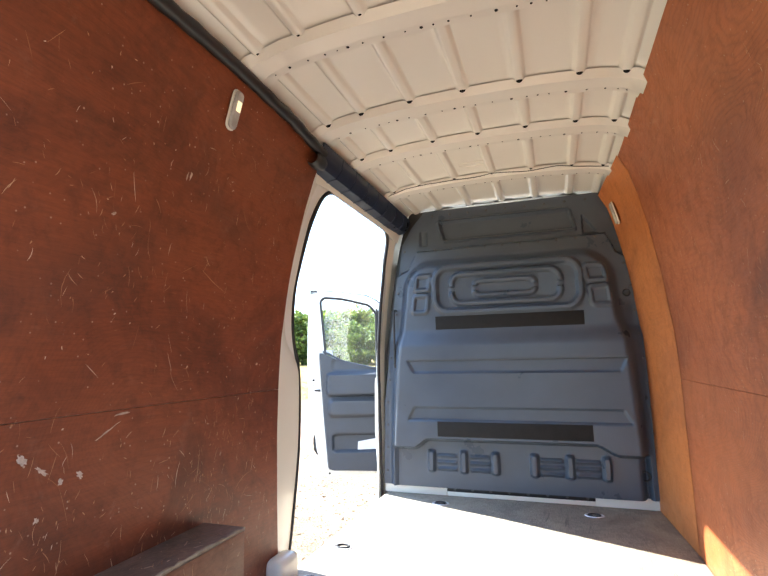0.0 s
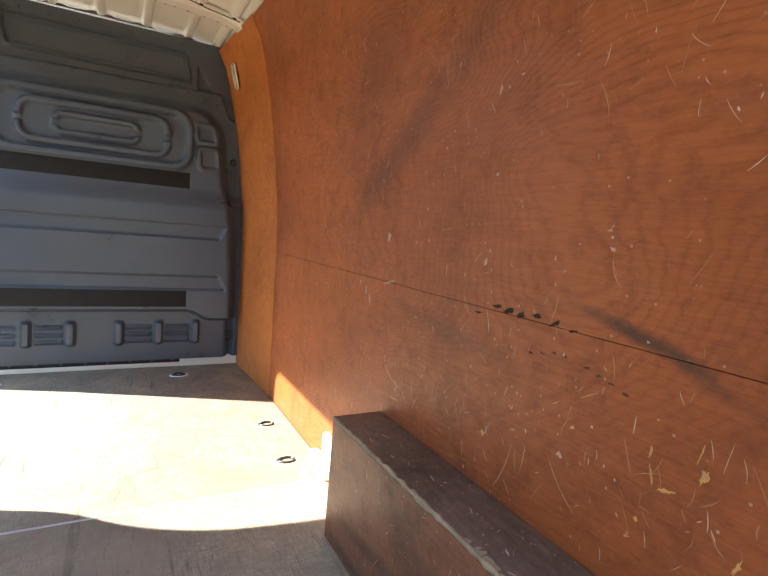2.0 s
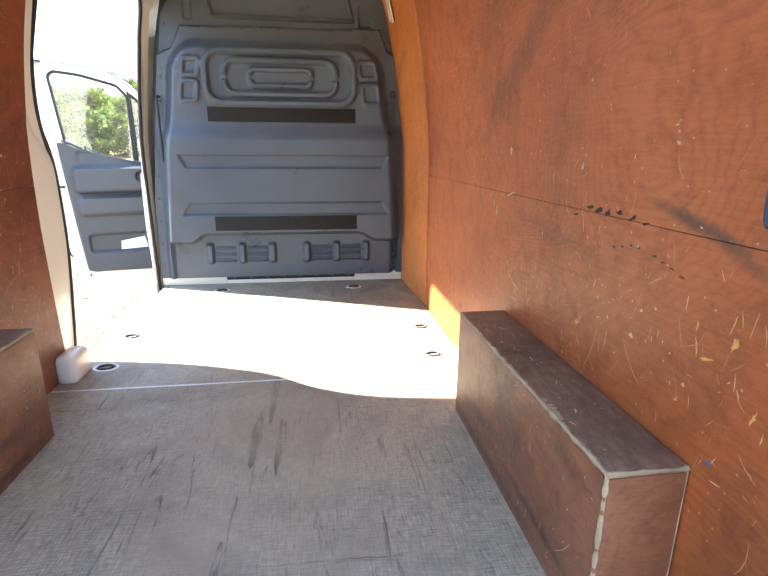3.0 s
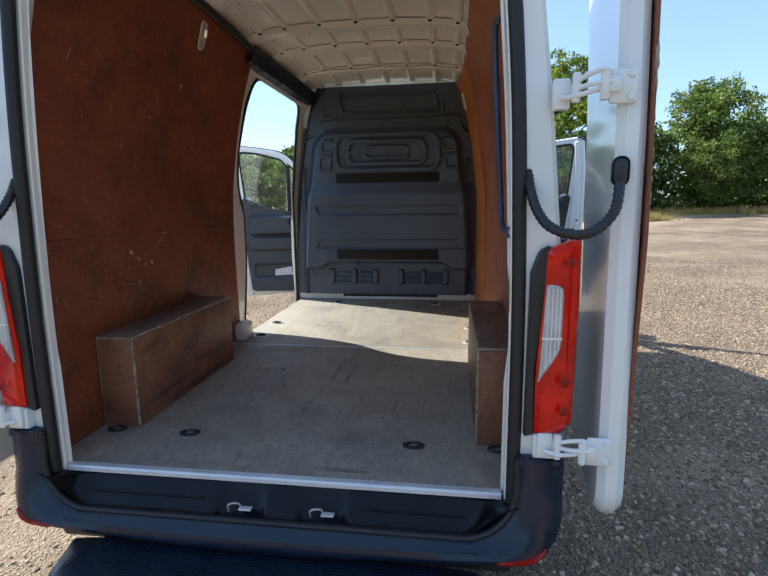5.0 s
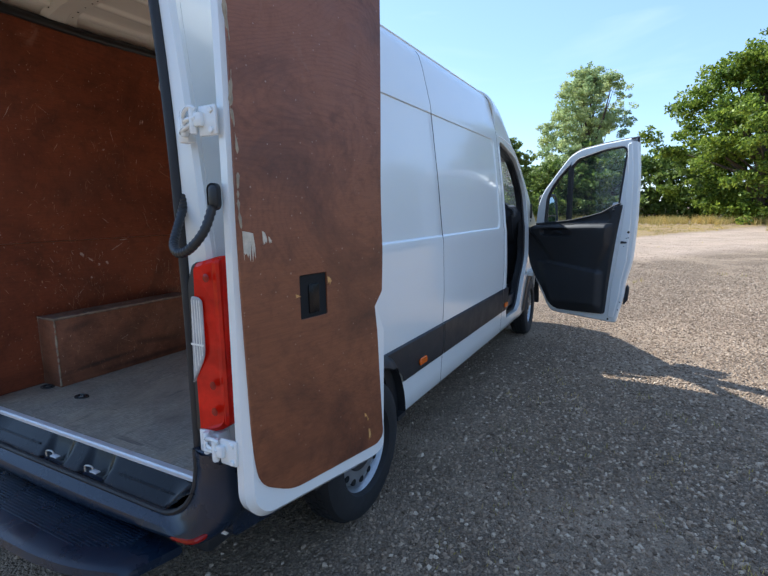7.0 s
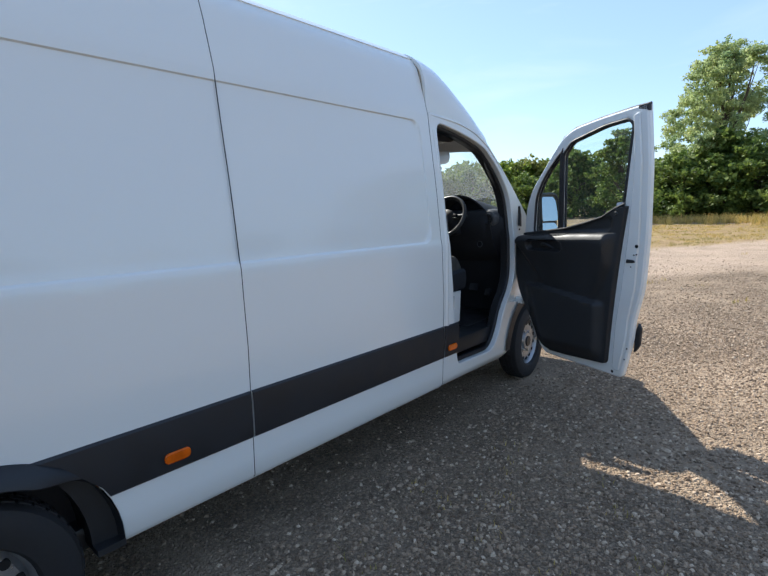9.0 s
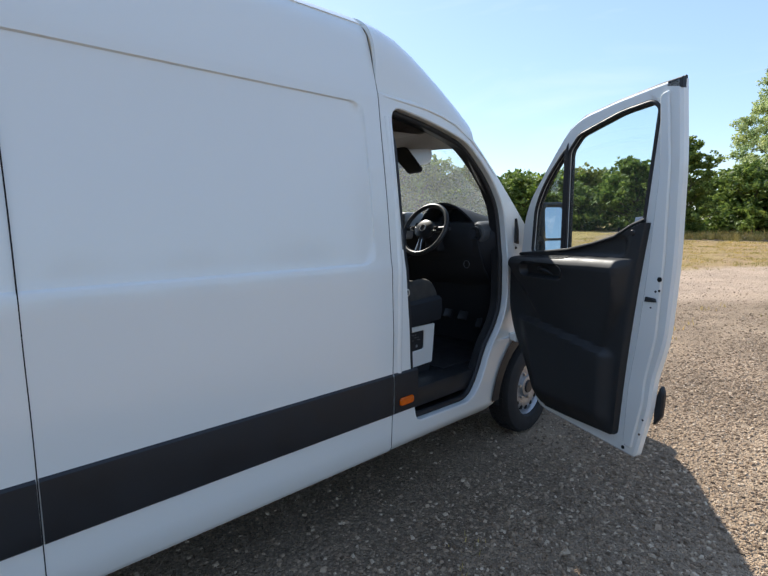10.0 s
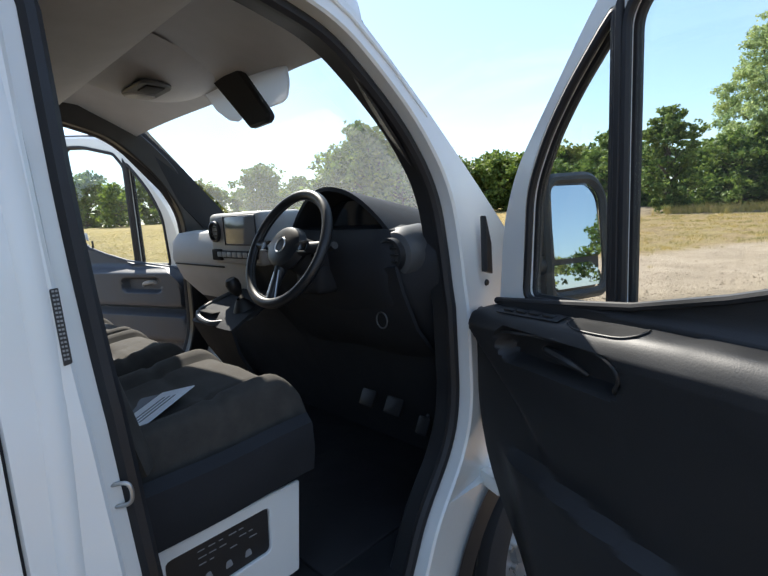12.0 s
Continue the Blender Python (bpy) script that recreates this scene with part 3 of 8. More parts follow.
def lathe(profile, m=None, sides=32, bm=None):
    """A turned piece: profile of (radius, height) about the z axis, then placed by m."""
    own = bmesh.new()
    rings = [[own.verts.new((r * math.cos(k * math.tau / sides), r * math.sin(k * math.tau / sides), z)) for k in range(sides)] for r, z in profile]
    for a, b in zip(rings[:-1], rings[1:]):
        for k in range(sides):
            own.faces.new((a[k], a[(k + 1) % sides], b[(k + 1) % sides], b[k]))
    bmesh.ops.remove_doubles(own, verts=own.verts, dist=1e-5)
    if m is not None:
        own.transform(m)
    return join(bm, own)


def sheet(fn, us, vs, thick=0.0, bm=None):
    """A grid fn(u, v) -> point; with thick, a second skin thick away along the normals closes it."""
    own = bmesh.new()
    g = [[own.verts.new(fn(u, v)) for v in vs] for u in us]
    for i in range(len(us) - 1):
        for j in range(len(vs) - 1):
            own.faces.new((g[i][j], g[i + 1][j], g[i + 1][j + 1], g[i][j + 1]))
    if thick:
        own.normal_update()
        back = {v: own.verts.new(v.co - v.normal * thick) for v in own.verts[:]}
        for f in own.faces[:]:
            own.faces.new([back[v] for v in reversed(f.verts)])
        rim = [row[0] for row in g] + g[-1][1:] + [row[-1] for row in g[-2::-1]] + g[0][-2:0:-1]
        for a, b in zip(rim, rim[1:] + rim[:1]):
            own.faces.new((a, b, back[b], back[a]))
    return join(bm, own)


def cut(bm, *cutters):
    """bm less the solid cutters (exact)."""
    me = bpy.data.meshes.new("a")
    bmesh.ops.recalc_face_normals(bm, faces=bm.faces)
    bm.to_mesh(me)
    bm.free()
    ob = new("cut_base", me)
    tools = []
    for c in cutters:
        cm = bpy.data.meshes.new("b")
        bmesh.ops.recalc_face_normals(c, faces=c.faces)
        c.to_mesh(cm)
        c.free()
        co = new("cut_tool", cm)
        tools.append(co)
        mod = ob.modifiers.new("cut", 'BOOLEAN')
        mod.operation, mod.solver, mod.object = 'DIFFERENCE', 'EXACT', co
    dg = bpy.context.evaluated_depsgraph_get()
    out = bpy.data.meshes.new_from_object(ob.evaluated_get(dg))
    res = bmesh.new()
    res.from_mesh(out)
    for o in (ob, *tools):
        old = o.data
        bpy.data.objects.remove(o)
        bpy.data.meshes.remove(old)
    bpy.data.meshes.remove(out)
    return res


def lerp(x, xs, ys):
    return float(np.interp(x, xs, ys))


def step(a, b, x):
    t = min(1.0, max(0.0, (x - a) / (b - a)))
    return t * t * (3 - 2 * t)


def rbox(x, z, x0, x1, z0, z1, r):
    """Signed distance to a rounded rectangle."""
    cx, cz, hx, hz = (x0 + x1) / 2, (z0 + z1) / 2, (x1 - x0) / 2 - r, (z1 - z0) / 2 - r
    dx, dz = abs(x - cx) - hx, abs(z - cz) - hz
    return math.hypot(max(dx, 0), max(dz, 0)) + min(max(dx, dz), 0) - r


def ridge(d, w, h):
    """A rounded rib of half width w and height h on the line d = 0."""
    return h * step(w, w * 0.35, abs(d))


XZ = lambda y: Matrix(((1, 0, 0, 0), (0, 0, -1, y), (0, 1, 0, 0), (0, 0, 0, 1)))      # plate in x, z; depth towards -y
YZ = lambda x: Matrix(((0, 0, 1, x), (1, 0, 0, 0), (0, 1, 0, 0), (0, 0, 0, 1)))      # plate in y, z; depth towards +x
MIRROR = Matrix.Diagonal((-1, 1, 1, 1))


# ---------------------------------------------------------------- the van
van = thing("van", (0, 2.4, 0), "white high-roof panel van on gravel with its doors standing open", "van")

PZ = [0.335, 0.36, 0.548, 0.80, 1.0, 1.34, 1.39, 1.75, 2.12, 2.17, 2.19, 2.22, 2.45, 2.53, 2.60, 2.65, 2.685, 2.70]
PX = [0.925, 0.942, 0.952, 0.957, 0.964, 0.957, 0.948, 0.914, 0.868, 0.862, 0.860, 0.856, 0.800, 0.775, 0.725, 0.65, 0.50, 0.0]
INZ = [0.57, 1.40, 1.60, 1.90, 2.20, 2.40, 2.50, 2.57]
INX = [0.885, 0.880, 0.874, 0.842, 0.796, 0.752, 0.722, 0.68]
FLOOR = 0.57
YB = 3.30     # face of the bulkhead
YP = 3.545    # seam behind the cab door
RWY, FWY = 0.93, 4.965   # axles


def outer(z):
    return lerp(z, PZ, PX)


def inner(z):
    return lerp(z, INZ, INX)


def tailed(y):
    """The body draws in a little towards the tail."""
    return 0.022 * step(0.9, 0.0, y)


ZS = [0.335, 0.345, 0.36, 0.45, 0.548, 0.66, 0.778, 0.80, 0.9, 1.0, 1.1, 1.2, 1.30, 1.34, 1.355, 1.362, 1.367, 1.372, 1.377, 1.382, 1.39, 1.42, 1.46, 1.5, 1.6, 1.7, 1.8, 1.9, 2.0, 2.1, 2.12, 2.15, 2.158, 2.162, 2.165, 2.168, 2.175, 2.19, 2.205, 2.22, 2.3, 2.4, 2.45, 2.49, 2.53, 2.565, 2.60]


def side_skin(side):
    """Outer side panel from the tail to the seam behind the cab door, with pressed window fields, the belt crease and the swage under the roof."""
    def at(y, z):
        x = outer(z) - tailed(y)
        # pressed fields, shallow
        for y0, y1 in ((0.35, 2.4), (1.2, 3.44)):
            d = rbox(y, z, y0, y1, 1.372, 2.165, 0.09)
            if y0 < 1 and y <= 1.976 or y0 > 1 and y > 1.976:
                x -= 0.009 * step(0.003, -0.004, d)
        return Vector((side * x, y, z))
    ys = sorted(set([0.03, 0.06, 0.12, 0.2] + [round(0.28 + 0.06 * i, 3) for i in range(int(3.2 / 0.06))] + [1.972, 1.978, 3.33, 3.35, 3.37, 3.39, 3.41, 3.425, 3.434, 3.437, 3.44, 3.443, 3.455, 3.5, YP]))
    b = sheet(at, ys, ZS, 0.0)
    # inner skin
    c = sheet(lambda y, z: Vector((side * (outer(z) - 0.014 - tailed(y)), y, z)), [ys[0], 0.5, 1.2, 1.9, 2.6, 3.2, ys[-1]], ZS)
    n1, n2 = len(ys), 7
    b = join(b, c)
    lip = sheet(lambda s, z: Vector((side * (outer(z) - tailed(YP) - s * 0.014), YP, z)), [0, 1], ZS)
    lip2 = sheet(lambda s, z: Vector((side * (outer(z) - tailed(0.03) - s * 0.014), 0.03, z)), [0, 1], ZS)
    low = sheet(lambda s, y: Vector((side * (outer(ZS[0]) - tailed(y) - s * 0.014), y, ZS[0])), [0, 1], ys)
    top = sheet(lambda s, y: Vector((side * (outer(ZS[-1]) - tailed(y) - s * 0.014), y, ZS[-1])), [0, 1], ys)
    for q in (lip, lip2, low, top):
        b = join(b, q)
    bmesh.ops.remove_doubles(b, verts=b.verts, dist=0.0015)
    return b


def arch_prism(yc, r, x0, x1, zc=0.36, tail=True):
    pts = [(yc + r * math.cos(a), zc + r * math.sin(a)) for a in np.linspace(0, math.pi, 25)]
    if tail:
        # the sill is cut away behind the wheel
        pts = [p for p in pts if p[0] > yc or p[1] > zc + 0.075] + [(-0.1, zc + 0.075), (-0.1, -0.2)]
    pts = [(yc + r, -0.2)] + pts + ([] if tail else [(yc - r, -0.2)])
    return plate([pts], abs(x1 - x0), YZ(min(x0, x1)), 0)


SLIDE = rounded([(1.90, 0.50), (3.27, 0.50), (3.235, 1.6), (3.15, 2.42), (2.085, 2.42), (1.985, 2.15), (1.925, 1.83), (1.950, 1.64), (2.045, 1.46), (2.050, 1.10), (1.965, 0.66)],
                [0.02, 0.02, 0.3, 0.12, 0.14, 0.2, 0.10, 0.08, 0.10, 0.25, 0.15], 6)

part("side_panel", cut(side_skin(1), arch_prism(RWY, 0.455, 0.6, 1.2)), M_WHITE, van, "glossy white pressed steel side panel")
part("side_panel", cut(side_skin(-1), arch_prism(RWY, 0.455, -1.2, -0.6), plate([SLIDE], 0.6, YZ(-1.2), 0)), M_WHITE, van)

# panel seam and fine lines on the side
for yy, nm in ((1.975, "panel_seam"), (YP, "panel_seam")):
    zz = [z for z in ZS if 0.34 < z < 2.58]
    part(nm, tube([(outer(z) - tailed(yy) - 0.0008, yy + (0.0008 * math.sin(9 * z)), z) for z in zz], 0.0024, 5), M_HOLE, van)

# roof with shallow ribs
RX = list(np.linspace(-0.735, 0.735, 61))
def roof_z(x):
    return lerp(abs(x), [0.0, 0.50, 0.65, 0.725, 0.74], [2.70, 2.685, 2.65, 2.60, 2.585])
part("roof_panel", sheet(lambda x, y: Vector((x, y, roof_z(x) + 0.006 * step(-0.2, 0.4, math.cos(x * 27)))), RX, list(np.linspace(0.03, YP, 12)), 0.012), M_WHITE, van)

# cab side with its door opening
CAB = [(YP, 0.335), (4.44, 0.33)] + [(FWY + 0.41 * math.cos(a), 0.36 + 0.41 * math.sin(a)) for a in np.linspace(math.pi * 0.98, 0.02, 18)] + [
    (5.62, 0.36), (5.80, 0.62), (5.80, 0.92), (5.62, 1.12), (5.30, 1.24), (5.10, 1.36), (4.92, 1.49), (4.79, 1.63), (4.66, 1.765), (4.535, 1.895), (4.42, 2.005), (4.32, 2.095), (4.22, 2.155), (4.05, 2.195), (3.85, 2.225), (YP, 2.238)]
HOLE = rounded([(3.745, 0.455), (4.27, 0.445), (4.37, 0.60), (4.43, 0.745), (4.56, 0.915), (4.607, 1.06), (4.612, 1.50), (4.598, 1.68), (4.50, 1.845), (4.385, 1.962), (4.27, 2.055), (4.11, 2.103), (3.90, 2.148), (3.635, 2.185), (3.635, 1.70), (3.645, 1.45), (3.672, 1.0), (3.692, 0.71)],
               [0.05, 0.10, 0.16, 0.16, 0.10, 0.12, 0.12, 0.10, 0.16, 0.16, 0.12, 0.16, 0.2, 0.085, 0.3, 0.3, 0.3, 0.2], 5)


def cab_x(y, z):
    nose = 0.16 * step(4.9, 5.85, y) ** 1.4
    return outer(z) - nose


for side in (1, -1):
    b = plate([dense(CAB, 0.05), dense(HOLE, 0.05)], 0.05, YZ(0), 0.006)
    for v in b.verts:
        y, z = v.co.y, v.co.z
        v.co.x = side * (cab_x(y, min(z, 2.2)) - 0.05 + v.co.x)
    part("cab_side", b, M_WHITE, van)
    # inner pillar skin and its rubber
    o = offset_loop(HOLE if area2(HOLE) > 0 else HOLE[::-1], 0.0)
    def ledge(y, z):
        # the rear pillar has a broad painted ledge outside its rubber
        return y + 0.034 * step(4.0, 3.8, y) * step(2.15, 1.95, z) * step(0.50, 0.75, z)
    seal = [Vector((side * (cab_x(y, z) - 0.055), ledge(y, z), z)) for y, z in dense(offset_loop(o, 0.012), 0.06)]
    rear = [(0.71, 3.692), (1.0, 3.672), (1.45, 3.645), (1.70, 3.635), (2.1, 3.635)]
    part("pillar_ledge", sheet(lambda z, k: Vector((side * (cab_x(3.7, z) - [0.046, 0.050, 0.053, 0.060][int(k)]), lerp(z, [p[0] for p in rear], [p[1] for p in rear]) + [-0.006, 0.010, 0.030, 0.046][int(k)], z)), list(np.linspace(0.62, 2.08, 24)), list(range(4)), 0.004), M_WHITE, van, "white painted door pillar ledge")
    part("door_seal", tube(seal, 0.017, 8, closed=True), M_RUBBER, van, "black rubber door seal")
    jam = [(y, z) for y, z in HOLE]
    b = plate([dense(offset_loop(o, -0.085), 0.06), [(ledge(y, z), z) for y, z in dense(offset_loop(o, 0.02), 0.06)]], 0.055, YZ(0), 0.006)
    for v in b.verts:
        v.co.x = side * (cab_x(v.co.y, min(v.co.z, 2.2)) - 0.12 + v.co.x)
    part("door_jamb", b, M_BLACK, van, "black inner pillar trim")


    gut = [Vector((side * (outer(z) + 0.001), y, z)) for y, z in ((YP + 0.006, 2.222), (3.65, 2.220), (3.90, 2.205), (4.05, 2.180), (4.16, 2.148), (4.30, 2.075), (4.42, 1.978), (4.53, 1.868))]
    part("roof_gutter", tube(gut, [0.002, 0.006, 0.007, 0.007, 0.007, 0.006, 0.005, 0.002], 8), M_WHITE, van)




# soft folds down the pillars behind the cab doors
for side in (1, -1):
    part("pillar_fold", tube([Vector((side * (outer(z) - 0.0245), 3.603 + 0.010 * math.sin(z * 5), z)) for z in np.linspace(0.62, 2.12, 24)], 0.030, 24), M_WHITE, van)


# cab roof over the seats
def cab_roof(u, y):
    zs = lerp(y, [YP, 3.85, 4.15, 4.36], [2.24, 2.228, 2.165, 2.03])
    zc = lerp(y, [YP, 3.77, 3.95, 4.08, 4.25, 4.36, 4.50], [2.70, 2.69, 2.655, 2.605, 2.52, 2.445, 2.36])
    xs = lerp(y, [YP, 4.36], [0.842, 0.848])
    a = u * math.pi / 2
    k = 0.50 + 0.48 * step(YP, 4.36, y)
    x = math.copysign(abs(math.sin(a)) ** k, a) * xs
    z = zs + (zc - zs) * abs(math.cos(a)) ** k
    yy = y + (0.06 * (1 - abs(u) ** 2) * step(4.1, 4.36, y))
    return Vector((x, yy, z))


part("cab_roof", sheet(cab_roof, list(np.linspace(-1, 1, 41)), [YP, 3.65, 3.77, 3.9, 4.0, 4.1, 4.2, 4.28, 4.36], 0.02), M_WHITE, van)


def windscreen(u, v):
    x = u * (0.78 + 0.02 * (1 - v))
    y = (1 - v) * (5.42 - 0.34 * u * u) + v * (4.42 - 0.06 * u * u)
    z = (1 - v) * 1.38 + v * (2.45 - 0.36 * abs(u) ** 2.6) + 0.10 * math.sin(math.pi * v) * (1 - 1.0 * u * u)
    return Vector((x, y, z))


ws = part("windscreen", sheet(windscreen, list(np.linspace(-0.97, 0.97, 25)), list(np.linspace(0.0, 0.985, 12)), 0.005), M_SCREENGLASS, van, "curved clear windscreen with a film of dust")
ws.visible_shadow = False
# bonnet and nose
part("bonnet", sheet(lambda u, v: Vector((u * (0.86 - 0.18 * v), lerp(v, [0, 0.25, 0.8, 1], [5.30 - 0.25 * u * u, 5.45, 5.72, 5.83]) - 0.1 * u * u * v, lerp(v, [0, 0.25, 0.8, 1], [1.40, 1.33, 1.13, 0.98]) - 0.05 * u * u)), list(np.linspace(-1, 1, 17)), list(np.linspace(0, 1, 9)), 0.02), M_WHITE, van)
part("front_bumper", box(-0.86, 0.86, 5.55, 5.86, 0.30, 0.99, 0.08, 3), M_BUMPER, van)
part("underbody", box(-0.82, 0.82, 0.0, 5.6, 0.30, 0.40, 0.02), M_BLACK, van)

# dark rubbing strip along the right side with its reflectors
def strip(y0, y1, side=1):
    ys = list(np.linspace(0, 1, max(3, int((y1 - y0) / 0.12))))
    prof = [(0.0, 0.548), (0.010, 0.556), (0.013, 0.60), (0.013, 0.73), (0.010, 0.768), (0.0, 0.778)]
    # the first length begins along the round of the wheel arch
    starts = [RWY + math.sqrt(0.458 ** 2 - (z - 0.36) ** 2) if y0 < 1.5 else y0 for _, z in prof]
    return sheet(lambda u, k: Vector((side * (outer(prof[int(k)][1]) + prof[int(k)][0]), starts[int(k)] + (y1 - starts[int(k)]) * u, prof[int(k)][1])), ys, list(range(6)))


part("rubbing_strip", strip(1.30, 1.971), M_TRIM, van, "dark grey plastic rubbing strip")
part("rubbing_strip", strip(1.979, YP - 0.004), M_TRIM, van)
part("rubbing_strip", strip(YP + 0.004, 3.73), M_TRIM, van)
part("rubbing_strip", strip(1.30, 1.86, -1), M_TRIM, van)


def reflector(y, side=1):
    pts = rounded([(y - 0.055, 0.592), (y + 0.055, 0.592), (y + 0.055, 0.637), (y - 0.055, 0.637)], 0.022, 6)
    return plate([pts], 0.014, YZ(side * 0.966 if side > 0 else -0.98), 0.005)


part("side_reflector", reflector(1.605), M_AMBER, van, "oval amber side reflector")
part("side_reflector", reflector(3.635), M_AMBER, van)
# fuel flap knob near the tail on the right side
part("fuel_cap", lathe([(0.0, 0.022), (0.03, 0.02), (0.045, 0.01), (0.048, 0)], Matrix.Translation((0.955, 0.872, 1.26)) @ pose(0, 0, 0, 0, 90, 0), 20), M_BLACK, van)

# wheel arches: dark liner, lip and flare
for yc in (RWY, FWY):
    for side in (1, -1):
        a = np.linspace(0.0, math.pi, 24)
        ra = 0.455 if yc == RWY else 0.425
        # wide at the skin, narrower under the load floor
        rows = [(0.735, 0.352, 0.44), (0.903, 0.352, 0.44), (0.910, 0.44, ra - 0.005), (0.958, ra - 0.005, ra - 0.005)] if yc == RWY else [(0.735, 0.42, 0.42), (0.85, 0.42, 0.42), (0.90, 0.42, 0.42), (0.958, 0.42, 0.42)]
        lin = sheet(lambda t, k: Vector((side * rows[int(k)][0], yc + rows[int(k)][1] * math.cos(t), 0.36 + rows[int(k)][2] * math.sin(t))), list(a), list(range(4)))
        for q in (1, -1):
            lin = box(*sorted((side * 0.735, side * 0.955)), *sorted((yc + q * rows[0][1], yc + q * (rows[3][1] + 0.002))), 0.335, 0.36, 0, 1, lin)
        bb = plate([[(yc + rows[0][1] * math.cos(t), 0.36 + rows[0][2] * math.sin(t)) for t in a]], 0.01, YZ(0.728) if side > 0 else YZ(-0.738), 0, lin)
        part("wheel_arch_liner", bb, M_BLACK, van)
        if yc == RWY:
            # a brow that swells out over the tyre and fades away low down
            def brow(t, k):
                k = int(k)
                w = step(0.60, 1.12, t) * step(math.pi - 0.60, math.pi - 1.12, t)
                r = 0.459 - [0.0, 0.008, 0.035, 0.066, 0.072, 0.060][k] * w - (0.012 if k == 5 else 0)
                x = outer(0.36 + r * math.sin(t)) - tailed(yc + r * math.cos(t)) + [0.003, 0.024, 0.050, 0.060, 0.054, -0.01][k] * w
                return Vector((side * x, yc + r * math.cos(t), 0.36 + r * math.sin(t)))
            part("arch_flare", sheet(brow, list(np.linspace(0.60, math.pi - 0.60, 40)), list(range(6))), M_TRIM, van, "dark plastic brow over the rear wheel")
        else:
            tt = np.linspace(math.pi * 0.62, math.pi - 0.05, 12)
            fl = sheet(lambda t, r: Vector((side * (outer(0.36 + r * math.sin(t)) - tailed(yc) + (0.014 if 0.42 < r < 0.52 else 0.0)), yc + r * math.cos(t), 0.36 + r * math.sin(t))), list(tt), [0.408, 0.425, 0.49, 0.505])
            part("arch_flare", fl, M_TRIM, van, "dark plastic wheel arch edge")


# wheels
VENT = mesh_of(lathe([(0.0, 0.053), (0.0165, 0.0525), (0.0175, 0.047), (0.017, 0.03)], None, 12), "rim_vent", M_HOLE)
NUT = mesh_of(lathe([(0.0, 0.058), (0.012, 0.056), (0.014, 0.036)], None, 6), "wheel_nut", M_STEEL)


def wheel(yc, side, steer=0.0):
    m = Matrix.Translation((side * (0.895 if yc < 2 else 0.828), yc + (-0.05 if yc < 2 else 0.06), 0.345 if yc > 2 else 0.355)) @ pose(0, 0, 0, 0, 0, steer) @ (pose(0, 0, 0, 0, 90, 0) if side > 0 else pose(0, 0, 0, 0, -90, 0)) @ Matrix.Diagonal((1.03, 1.03, 1, 1) if yc < 2 else (1, 1, 1, 1))
    prof = [(0.205, -0.10), (0.225, -0.105), (0.29, -0.105), (0.330, -0.085), (0.345, -0.055), (0.345, 0.055), (0.332, 0.083), (0.30, 0.098), (0.255, 0.100), (0.222, 0.095), (0.212, 0.080), (0.205, 0.05), (0.205, -0.10)]
    w = thing_part("wheel", m, van)
    ty = part("tyre", lathe(prof, m, 48), M_TYRE, w, "worn black tyre")
    # tread blocks
    bm = None
    for k in range(44):
        a = k * math.tau / 44
        for off, tw in ((-0.036, 9), (0.0, 0), (0.036, -9)):
            q = box(0.342, 0.3495, -0.018, 0.018, off - 0.014, off + 0.014)
            q.transform(pose(0, 0, 0, 0, 0, math.degrees(a) + tw * 0.4))
            q.transform(m)
            bm = join(bm, q)
    part("tread", bm, M_TYRE, w)
    rim = lathe([(0.212, 0.078), (0.222, 0.088), (0.222, 0.080), (0.205, 0.066), (0.196, 0.03), (0.192, 0.02), (0.175, 0.045), (0.15, 0.052), (0.115, 0.040), (0.085, 0.038), (0.075, 0.06), (0.04, 0.064), (0.0, 0.064)], m, 48)
    part("rim", rim, M_RIM, w, "silver pressed steel wheel rim")
    for k in range(14):
        a = k * math.tau / 14
        piece("rim_vent", VENT, w, m @ Matrix.Translation((0.166 * math.cos(a), 0.166 * math.sin(a), 0)))
    for k in range(0 if yc < 2 else 6):
        a = k * math.tau / 6 + 0.3
        piece("wheel_nut", NUT, w, m @ Matrix.Translation((0.098 * math.cos(a), 0.098 * math.sin(a), 0)))
    if yc < 2:
        part("hub_recess", lathe([(0.0, 0.045), (0.075, 0.046), (0.108, 0.056), (0.114, 0.050), (0.114, 0.03)], m, 28), M_BLACK, w, "dark dished hub")
    else:
        part("hub_cap", lathe([(0.0, 0.078), (0.045, 0.074), (0.052, 0.06), (0.052, 0.05)], m, 24), M_BLACK, w)
    return w


def thing_part(name, m, parent):
    """An empty as a part that holds sub-parts."""
    ob = new(name)
    ob.empty_display_size = 0.05
    adopt(ob, parent, Matrix.Translation(m.translation))
    return ob


for yc, side, st in ((RWY, 1, 0), (RWY, -1, 0), (FWY, 1, 3), (FWY, -1, 3)):
    wheel(yc, side, st)

